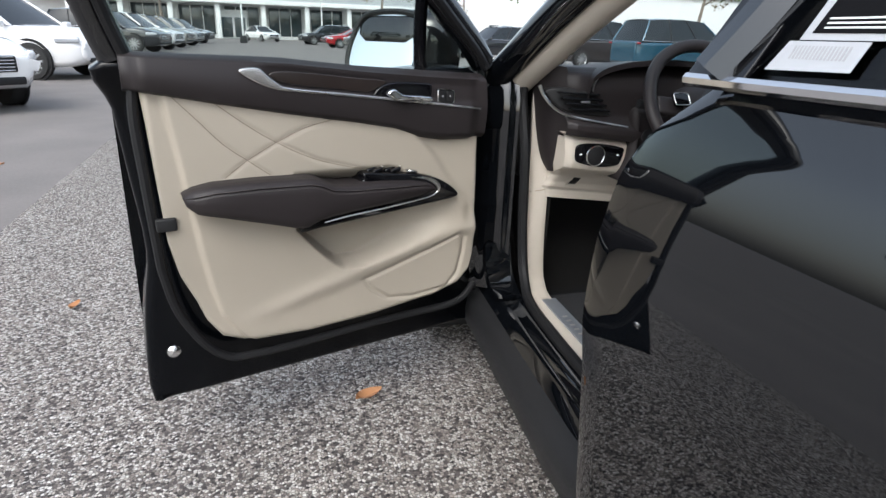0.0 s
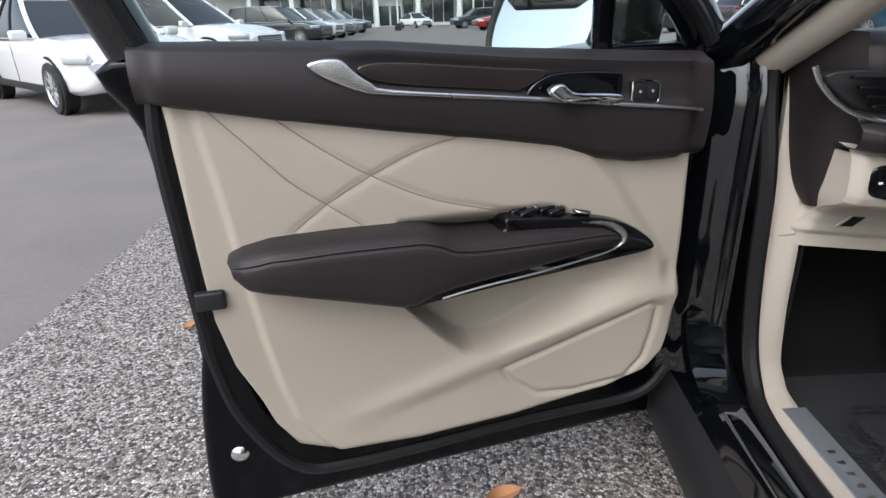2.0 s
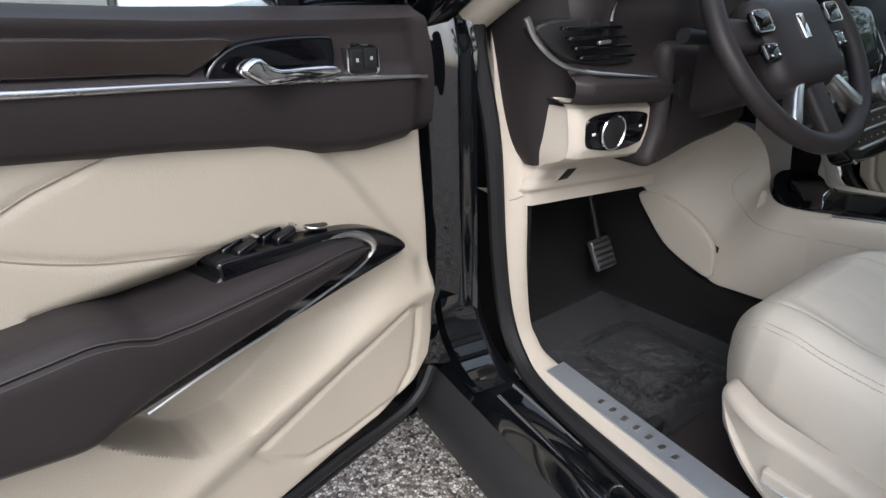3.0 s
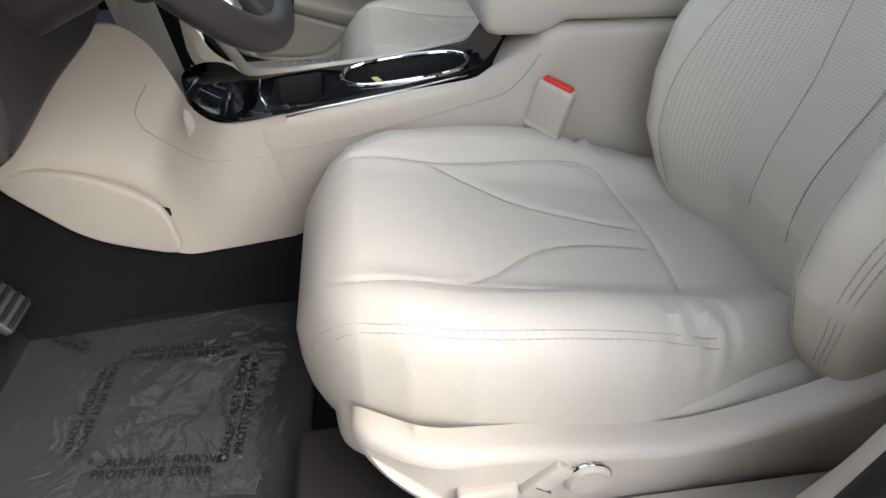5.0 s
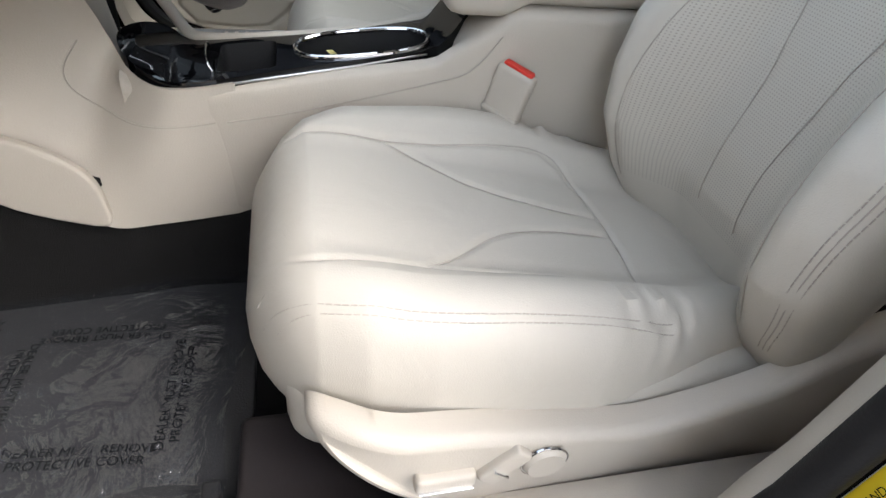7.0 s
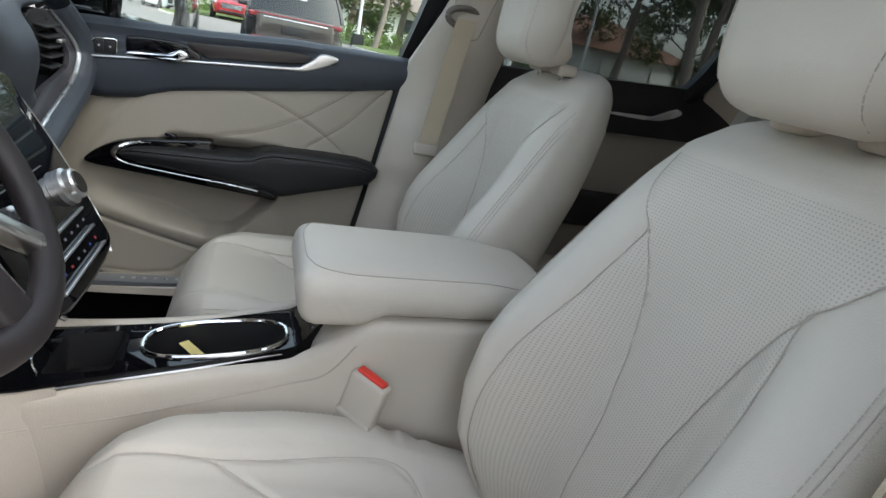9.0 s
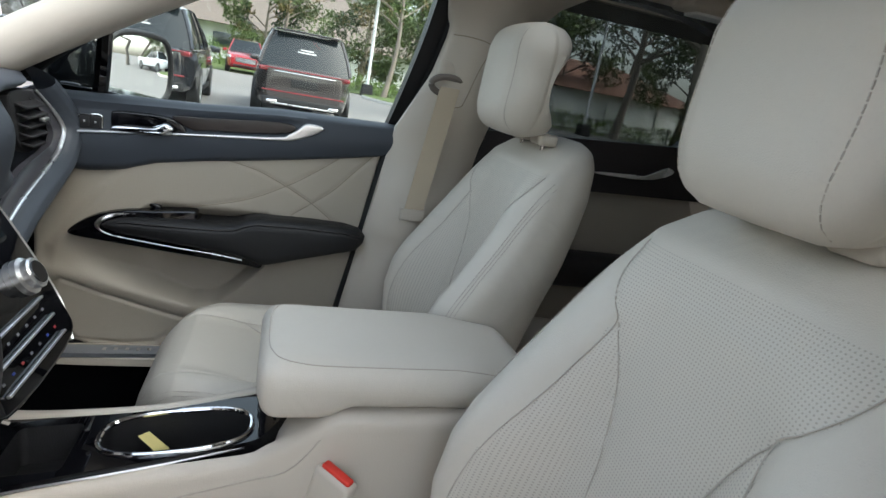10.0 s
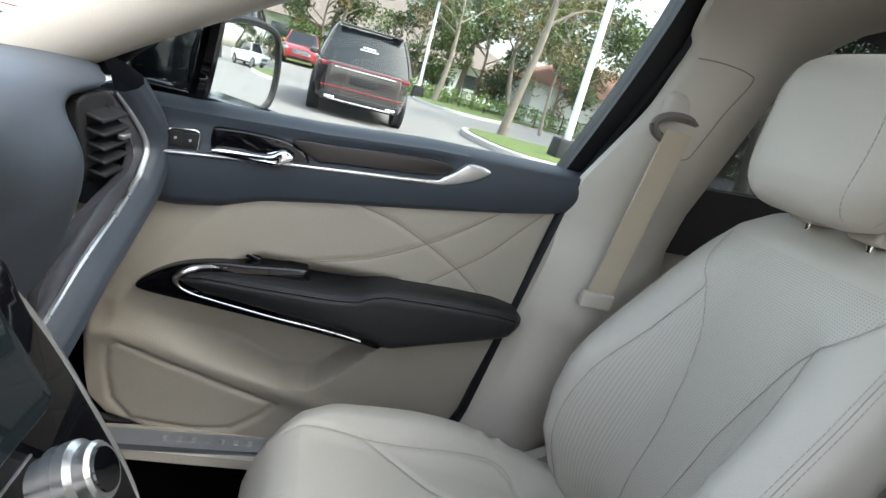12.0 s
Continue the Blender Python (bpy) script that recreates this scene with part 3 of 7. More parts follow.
    rest = put("armrest", grid(arm, 110, 37), BROWN if left else BLACK_PLASTIC, door, "dark padded armrest with a stitched seam")
    for dz in (-0.0035, 0.0035):
        put("seam", tube([on(y, lerp_line(crest, y) - 0.016 * min(1.0, (lerp_line(crest, y) - lerp_line(under, y)) / 0.05) + dz, arm_out(y) - 0.0002) for y in np.linspace(0.735, 1.27, 60)], 0.0006, 5), BROWN_THREAD, rest)
    trim = [(1.0, 0.690), (1.06, 0.697), (1.15, 0.703), (1.25, 0.710), (1.288, 0.715), (1.306, 0.724), (1.309, 0.736), (1.298, 0.749), (1.272, 0.760), (1.235, 0.766)]
    put("armrest_trim", tube([on(q[0], q[1], arm_out(q[0]) - 0.003 - 0.014 * smooth(0.745, 0.765, q[1])) for q in curve(trim, 8)], lambda s: 0.0016 + 0.0040 * smooth(0.50, 0.66, s) * smooth(1.0, 0.90, s), 8), SATIN, door, "thin silver armrest strip looping round its nose")
    for y in (1.140, 1.188) if left else (1.20,):
        for k in (0, 1) if left else (0,):
            sw = put("window_switch", block((0.014, 0.026, 0.010), 0.0035, 2, lambda x, yy, z: (x, yy, z + 0.25 * yy), on(y + 0.008 * k, 0.787 - 0.10 * max(0, y - 1.16), 0.012 + 0.017 * k)), PIANO, base, "window switch")
            put("switch_tip", block((0.011, 0.004, 0.002), 0.0008, 2, None, on(y + 0.013 + 0.008 * k, 0.796 - 0.10 * max(0, y - 1.16), 0.012 + 0.017 * k)), SATIN, sw)
    if left:
        c0 = on(1.243, 0.7775, 0.020)
        knob = put("mirror_control", lathe([(0.0, 0.0), (0.015, 0.0), (0.015, 0.004), (0.0, 0.004)], pose(c0[0], c0[1], c0[2] - 0.002, -13, 0, 0), 24), BLACK_PLASTIC, base, "round mirror control")
        put("control_ring", tube([(c0[0] + 0.016 * math.cos(w), c0[1] + 0.016 * math.sin(w), c0[2] + 0.001 - 0.22 * 0.016 * math.sin(w)) for w in np.linspace(0, 2 * math.pi, 26)], 0.0009, 6), SATIN, knob)
    # window frame, pane, divider
    rear = [(0.628, 1.04), (0.600, 1.12), (0.575, 1.25), (0.560, 1.36), (0.575, 1.42)]
    fr = [(0.70 - 0.0, 0)]

    def fx(z):
        return 0.735 - 0.42 * max(0.0, z - 1.04) * (0.55 + 0.45 * smooth(1.04, 1.4, z))

    ring = curve([(0.640, 1.03), (0.605, 1.14), (0.582, 1.26), (0.58, 1.36), (0.62, 1.425), (0.75, 1.45), (0.95, 1.425), (1.12, 1.34), (1.30, 1.20), (1.44, 1.085), (1.492, 1.03)], 8)
    put("window_frame", tube([(fx(q[1]) + 0.018, q[0], q[1]) for q in ring], 0.034 if left else 0.030, 10), BLACK_PAINT if left else RUBBER, door, "black window frame")
    put("window_seal", tube([(fx(q[1]) - 0.02, q[0] + (0.02 if q[0] < 0.7 else -0.012), q[1] - 0.012) for q in ring], 0.012, 8), RUBBER, door)
    put("divider", tube([(fx(z) + 0.005, (1.300 if left else 1.333) - 0.02 * (z - 1.01) / 0.17, z) for z in np.linspace(0.99, 1.215, 6)], 0.016, 8), PIANO, door, "black quarter-light divider")
    pane_pts = [(0.64, 1.02), (0.61, 1.14), (0.59, 1.28), (0.60, 1.38), (0.65, 1.425), (0.75, 1.44), (0.95, 1.41), (1.12, 1.32), (1.30, 1.18), (1.44, 1.07), (1.47, 1.01)]
    pane = put("window_pane", slab(pane_pts, lambda a, b, h: (fx(b) + 0.012 - h, a, b), 0.004), PANE, door, "clear side window")
    pane.visible_shadow = False
    # door mirror
    mx, my, mz = 0.965, 1.316, 1.062
    tip_up = 0.33 if left else 0.0

    def cap(x, y, z):
        k = 1 - 0.35 * smooth(0.0, 0.07, y) * (z < 0)
        return (x * (1 - 0.25 * smooth(0.0, 0.09, y)) * k, y - 0.47 * x, z * (1 - 0.5 * smooth(0.0, 0.09, y)))

    mirror = put("mirror_housing", block((0.27, 0.18, 0.195), 0.07, 6, cap, (mx, my + 0.079, mz)), BLACK_PAINT, door, "black door mirror housing")
    glass_pts = curve([(-0.100, -0.070), (-0.108, 0.02), (-0.07, 0.076), (0.04, 0.084), (0.098, 0.060), (0.110, -0.03), (0.075, -0.078), (-0.05, -0.086)], 5, True)
    put("mirror_glass", slab(glass_pts, lambda a, b, h: (mx + a, my - 0.0105 - h - 0.47 * a + tip_up * b, mz + b), 0.004, 0.001), MIRROR, mirror, "mirror glass")
    put("mirror_rim", tube([(mx + q[0] * 1.04, my - 0.012 - 0.47 * q[0] * 1.04 + tip_up * q[1], mz + q[1] * 1.05) for q in [tuple(p_) for p_ in glass_pts] + [tuple(glass_pts[0])]], 0.0085, 8), BLACK_PLASTIC, mirror, "black mirror rim")
    put("mirror_foot", block((0.12, 0.05, 0.035), 0.012, 3, None, (0.82, 1.40, 1.005)), BLACK_PAINT, mirror)
    # latch
    put("latch", block((0.014, 0.04, 0.028), 0.004, 2, None, (door_x(0.68, 0.70) - 0.012, 0.682, 0.706)), BLACK_PLASTIC, door, "black plastic latch cover")
    if left:
        put("bolt", lathe([(0.0, 0.0), (0.016, 0.0), (0.018, 0.004), (0.012, 0.010), (0.0, 0.012)], pose(0.775, 0.665, 0.362, 0, -90, 0), 16), CHROME, door, "steel bolt")
    return door


right_door = front_door(1, (0.80, 1.05, 0.30))
left_door = front_door(-1, (HINGE[0], HINGE[1], 0.30))
left_door.rotation_euler = (0, 0, radians(SWING))


# ---- car body ----
def fline_z(pts):
    return lambda v: float(np.interp(v, [q[0] for q in pts], [q[1] for q in pts]))


SCUFF = material("scuff_steel", (0.42, 0.45, 0.50), 0.38, 0.75, 0.1, 10, 0.1, 300)
body = thing("car_body", (0, 0.6, 0), "glossy black mid-size crossover body with cream cabin trim", "car")


def strip(profile, y0, y1, n, s, pull=0.08, cap=True):
    """A sill-like moulding: profile of (x, z) at the right side, run along the car."""
    k = len(profile)
    vs, fs = [], []
    for i in range(n):
        y = y0 + (y1 - y0) * i / (n - 1)
        for x, z in profile:
            vs.append((s * (x - pull * max(0.0, y - 0.9)), y, z))
    for i in range(n - 1):
        for j in range(k):
            fs.append((i * k + j, i * k + (j + 1) % k, (i + 1) * k + (j + 1) % k, (i + 1) * k + j))
    fs += [tuple(range(k))[::-1], tuple((n - 1) * k + j for j in range(k))]
    return vs, fs


for s in (-1, 1):
    part("cladding", strip([(0.70, 0.20), (0.78, 0.22), (0.812, 0.26), (0.816, 0.31), (0.808, 0.342), (0.780, 0.366), (0.70, 0.372)], -0.35, 1.62, 12, s), BLACK_PLASTIC, body, "black plastic sill cladding")
    part("sill", strip([(0.675, 0.25), (0.775, 0.25), (0.775, 0.366), (0.755, 0.385), (0.735, 0.392), (0.715, 0.392), (0.705, 0.398), (0.69, 0.400), (0.675, 0.40)], -0.35, 1.60, 12, s), BLACK_PAINT, body, "glossy black inner sill")
    seal_path = curve([(0.682, -0.2, 0.412), (0.682, 0.6, 0.412), (0.680, 0.95, 0.411), (0.668, 1.20, 0.411), (0.652, 1.36, 0.414), (0.638, 1.43, 0.435), (0.632, 1.475, 0.50), (0.634, 1.495, 0.62), (0.636, 1.51, 0.80), (0.640, 1.545, 0.95), (0.636, 1.53, 1.02), (0.618, 1.44, 1.095), (0.590, 1.28, 1.19), (0.555, 1.08, 1.29)], 8)
    part("door_seal", tube([(s * q[0] + (0.055 if s > 0 and q[2] < 0.7 else 0.0), q[1], q[2]) for q in seal_path], 0.014, 8), RUBBER, body, "black rubber opening seal")
    lift = 0.028 if s > 0 else 0.0
    side_x = (lambda x: x) if s < 0 else (lambda x: 0.070 - x)
    band_out = curve([(-0.607, 1.562, 1.02), (-0.606, 1.546, 0.918), (-0.605, 1.538, 0.80), (-0.605, 1.530, 0.684), (-0.605, 1.512, 0.552), (-0.606, 1.483, 0.452), (-0.608, 1.455, 0.412), (-0.611, 1.42, 0.394), (-0.625, 1.296, 0.391), (-0.642, 1.0, 0.391), (-0.648, 0.60, 0.391)], 6)
    band_in = curve([(-0.588, 1.575, 1.02), (-0.575, 1.560, 0.918), (-0.562, 1.535, 0.80), (-0.556, 1.512, 0.690), (-0.553, 1.508, 0.552), (-0.553, 1.494, 0.448), (-0.553, 1.472, 0.413), (-0.554, 1.443, 0.394), (-0.556, 1.35, 0.386), (-0.558, 1.10, 0.386), (-0.560, 0.60, 0.386)], 6)

    def band(a, b):
        """One cream moulding down the pillar and back along the sill."""
        i_ = round(b * (len(band_out) - 1))
        p_, q_ = band_out[i_], band_in[i_]
        c_ = p_ + (q_ - p_) * a
        e_ = 1 - abs(2 * a - 1) ** 4
        up_ = smooth(0.62, 0.40, p_[2])
        return (side_x(c_[0]), c_[1] - 0.006 * e_ * (1 - up_), c_[2] + 0.006 * e_ * up_ + lift * up_)

    part("sill_trim", shell(band, 9, len(band_out), lambda a, b: (-s * 0.004, 0.016, -0.016)), BEIGE, body, "cream moulding down the pillar and along the sill")
    part("trim_joint", tube([(side_x(-0.604), 1.5285, 0.684), (side_x(-0.580), 1.514, 0.689), (side_x(-0.557), 1.509, 0.694)], 0.0014, 6), BEIGE_DARK, body)
    part("footwell_side", shell(lambda a, b: (side_x(-0.540), 1.515 + 0.30 * a, 0.24 + 0.44 * b), 4, 4, lambda a, b: (s * 0.006, 0, 0)), CARPET, body, "black footwell side")
    part("pillar_foot", shell(lambda a, b: (s * (0.648 + 0.075 * a), 1.530 - 0.13 * (1 - math.cos(1.45 * b)) + 0.012 * a, 0.53 - 0.128 * math.sin(1.45 * b)), 8, 14, lambda a, b: (0, 0.02, -0.02)), BLACK_PAINT, body, "glossy pillar foot")
    scuff_g = strip([(0.579, 0.388), (0.622, 0.388), (0.622, 0.3985), (0.579, 0.3985)], 0.80 if s > 0 else 0.965, 1.405, 6, s, 0.055)
    shift = 0.07 if s > 0 else 0.0
    scuff = part("scuff_plate", ([(x_ + shift, y_, z_ + lift) for x_, y_, z_ in scuff_g[0]], scuff_g[1]), SCUFF, body, "brushed steel scuff plate")
    for i in range(7):
        y = 1.292 - i * 0.024
        part("lettering", block((0.013, 0.008, 0.0012), 0.0003, 2, None, (shift + s * (0.602 - 0.055 * (y - 0.9)), y, 0.3990 + lift)), SATIN, scuff)
    # hinge pillar, black, behind the open door
    part("hinge_pillar", shell(lambda a, b: (s * (0.655 + 0.10 * a), 1.525 + 0.05 * a - 0.006 * smooth(0.05, 0.30, a) * smooth(0.60, 0.35, a) + 0.006 * smooth(0.55, 0.85, a) + 0.035 * smooth(0.85, 1.0, b), 0.38 + 0.66 * b), 40, 14, lambda a, b: (0, 0.06, 0)), BLACK_PAINT, body, "black painted hinge pillar")
    part("fender", shell(lambda a, b: (s * (0.755 + 0.12 * math.sin(math.pi * min(1, b * 1.1)) ** 0.5 - 0.08 * a * a), 1.585 + 0.95 * a, 0.36 + 0.66 * b - 0.06 * a), 10, 12, lambda a, b: (-s * 0.03, 0, 0)), BLACK_PAINT, body, "black front fender")
    # A-pillar: outer black bar, inner cream cover
    path = curve([(0.70, 1.60, 0.99), (0.675, 1.50, 1.06), (0.645, 1.34, 1.165), (0.60, 1.12, 1.29), (0.56, 0.90, 1.40), (0.54, 0.70, 1.45), (0.545, 0.45, 1.455)], 8)
    part("roof_rail", tube([(s * q[0], q[1], q[2]) for q in path], 0.04, 10), BLACK_PAINT, body, "black A-pillar and roof rail")
    inner = curve([(0.645, 1.62, 0.97), (0.622, 1.50, 1.045), (0.592, 1.34, 1.145), (0.548, 1.12, 1.27), (0.505, 0.90, 1.375), (0.48, 0.70, 1.42), (0.48, 0.45, 1.425)], 8)
    cover = part("pillar_cover", tube([(s * q[0], q[1], q[2] + (0.012 if s > 0 else 0.0)) for q in inner], 0.046, 12), BEIGE, body, "cream A-pillar cover")
    for i in range(6 if s < 0 else 0):
        part("speaker_slot", block((0.006, 0.030, 0.0065), 0.002, 2, None, (s * 0.579, 1.50 - 0.004 * i, 1.02 + 0.0125 * i)), BLACK_PLASTIC, cover)
    # B-pillar
    part("pillar_black", shell(lambda a, b: (s * (0.80 - 0.42 * max(0, b * 1.08 + 0.38 - 1.0) * 0.9), 0.735 - 0.16 * a - 0.10 * smooth(0.3, 1.0, b), 0.38 + 1.04 * b), 4, 20, lambda a, b: (-s * 0.05, 0, 0)), BLACK_PLASTIC, body, "black B-pillar")

    def bcover(a, b):
        z = 0.385 + 1.05 * b
        front = float(np.interp(z, [0.385, 0.54, 0.9, 1.04, 1.18, 1.28, 1.36, 1.44], [0.83, 0.762, 0.705, 0.682, 0.62, 0.60, 0.63, 0.72]))
        back = float(np.interp(z, [0.385, 0.48, 0.8, 1.06, 1.28, 1.36, 1.44], [0.52, 0.58, 0.50, 0.455, 0.42, 0.38, 0.26]))
        x = 0.638 - 0.25 * max(0.0, z - 1.02) - 0.10 * smooth(1.30, 1.44, z)
        bow = 0.045 * math.sin(math.pi * a) ** 0.7 + 0.018 * smooth(0.95, 0.9, z) * smooth(0.75, 0.80, z)
        return (s * (x + 0.02 - bow), front + (back - front) * a, z)

    post = part("b_pillar_cover", shell(bcover, 14, 44, lambda a, b: (s * 0.02, 0, 0)), BEIGE, body, "cream B-pillar cover")
    post_tree = bvh(post)
    PILLAR_EDGE = fline_z([(0.385, 0.83), (0.54, 0.762), (0.9, 0.705), (1.04, 0.682)])
    part("door_jamb", shell(lambda a, b: (s * (0.656 + 0.15 * a), PILLAR_EDGE(0.39 + 0.64 * b) - 0.020 - 0.012 * math.sin(math.pi * a), 0.39 + 0.64 * b), 8, 16, lambda a, b: (0, -0.012, 0)), BLACK_PAINT, body, "glossy black door jamb")
    part("jamb_seal", tube([(s * 0.674, PILLAR_EDGE(z) - 0.006, z) for z in np.linspace(0.40, 1.03, 24)], 0.017, 10), RUBBER, body, "black rubber jamb seal")
    for line in ([(0.595, 1.271), (0.563, 1.271), (0.524, 1.266), (0.512, 1.255), (0.528, 1.203), (0.542, 1.139), (0.553, 1.118), (0.600, 1.112), (0.638, 1.110)], [(0.70, 1.03), (0.62, 1.045), (0.54, 1.04), (0.46, 1.03)], [(0.71, 0.94), (0.62, 0.945), (0.52, 0.93)]):
        joint = drape(post_tree, [(0.0, q[0], q[1]) for q in curve(line, 8)], (s, 0, 0), 0.0003, 1.2)
        if len(joint) > 2:
            part("trim_joint", tube(joint, 0.0011, 5), BEIGE_DARK, post)

# floor, firewall, roof
LABEL_AT = Matrix(((0, 1, 0, -0.733), (-0.156, 0, 0.988, 0.7275), (0.988, 0, 0.156, 0.600), (0, 0, 0, 1)))
label = part("tyre_label", moved(block((0.10, 0.09, 0.0016), 0.0005, 2), LABEL_AT), PAPER, body, "white tyre label with a yellow heading")
part("label_heading", moved(block((0.098, 0.024, 0.001), 0.0003, 2), LABEL_AT @ pose(0, 0.032, 0.001)), LABEL_YELLOW, label, "yellow heading")
text_mesh("TIRE AND LOADING", 0.0095, LABEL_AT @ pose(0, 0.032, 0.0019), PRINT, label)
for i in range(5):
    part("print_line", moved(block((0.088 - 0.012 * (i % 3), 0.004, 0.0008), 0.0002, 2), LABEL_AT @ pose(0, 0.010 - 0.011 * i, 0.001)), PRINT_GREY, label)
part("floor_pan", block((1.30, 2.9, 0.05), 0.01, 4, None, (0, 0.55, 0.235)), CARPET, body, "black floor carpet")
part("firewall", shell(lambda a, b: (-0.62 + 1.24 * a, 1.66 + 0.22 * b, 0.26 + 0.62 * b), 8, 8, lambda a, b: (0, 0.03, 0)), CARPET, body, "black carpeted firewall")


def roof(s, t):
    x = -0.60 + 1.20 * s
    y = 0.98 - 2.3 * t
    return (x, y, 1.475 - 0.10 * (x / 0.6) ** 4 - 0.07 * smooth(0.6, 1.0, t) - 0.07 * smooth(0.08, 0.0, t))


HOLE = (-0.36, 0.36, 0.36, 0.86)


def with_hole(fn, nu, nv):
    vs, fs = grid(fn, nu, nv)
    x0, x1, y0, y1 = HOLE
    keep = []
    for f in fs:
        mx_ = sum(vs[i][0] for i in f) / 4
        my_ = sum(vs[i][1] for i in f) / 4
        if not (x0 < mx_ < x1 and y0 < my_ < y1):
            keep.append(f)
    return vs, keep


part("headliner", with_hole(roof, 61, 116), HEADLINER, body, "pale fabric headliner")
part("roof_skin", with_hole(lambda s, t: (-0.66 + 1.32 * s, 1.02 - 2.45 * t, 1.535 - 0.09 * (2 * s - 1) ** 4 - 0.05 * smooth(0.6, 1, t) - 0.06 * smooth(0.1, 0.0, t)), 67, 123), BLACK_PAINT, body, "black roof panel")
ring = [(HOLE[0], HOLE[2]), (HOLE[1], HOLE[2]), (HOLE[1], HOLE[3]), (HOLE[0], HOLE[3]), (HOLE[0], HOLE[2])]
part("sunroof_frame", tube([(x, y, 1.478 - 0.10 * (x / 0.6) ** 4) for x, y in ring], 0.024, 8), BLACK_PLASTIC, body, "black sunroof frame")
roof_pane = part("sunroof_pane", block((0.76, 0.54, 0.008), 0.002, 2, None, (0, 0.61, 1.515)), ROOF_GLASS, body, "tinted glass sunroof panel")
wind = part("windscreen", grid(lambda s, t: ((-0.60 + 1.20 * s) * (1.06 - 0.16 * t), 1.80 - 0.10 * (2 * s - 1) ** 2 - 0.80 * t, 0.99 + 0.45 * t), 12, 12), PANE, body, "clear windscreen")
wind.visible_shadow = False
part("hood", grid(lambda s, t: ((-0.70 + 1.40 * s), 1.78 + 0.95 * t, 1.0 - 0.06 * (2 * s - 1) ** 2 - 0.14 * t * t), 14, 14), BLACK_PAINT, body, "black bonnet")

part("front_bumper", shell(lambda a, b: (-0.78 + 1.56 * a, 2.74 - 0.28 * abs(2 * a - 1) ** 3 + 0.05 * math.sin(math.pi * b), 0.22 + 0.64 * b), 20, 10, lambda a, b: (0, -0.04, 0)), BLACK_PAINT, body, "black front bumper")
for s in (-1, 1):
    for y in (2.12, -0.60):
        axle = pose(s * 0.70, y, 0.355, 0, 90 * s, 0)
        own_wheel = part("wheel", lathe([(0.22, -0.11), (0.33, -0.115), (0.355, -0.09), (0.355, 0.07), (0.335, 0.10), (0.25, 0.105), (0.235, 0.085)], axle, 36), TYRE, body, "black tyre")
        part("rim", merge(lathe([(0.235, 0.02), (0.238, 0.09), (0.225, 0.092), (0.21, 0.03)], axle, 36, False), *[moved(block((0.20, 0.04, 0.03), 0.01, 2), axle @ pose(0, 0, 0, 0, 0, 36 * k) @ pose(0.12, 0, 0.09)) for k in range(10)]), SILVER_PAINT, own_wheel, "silver spoked rim")


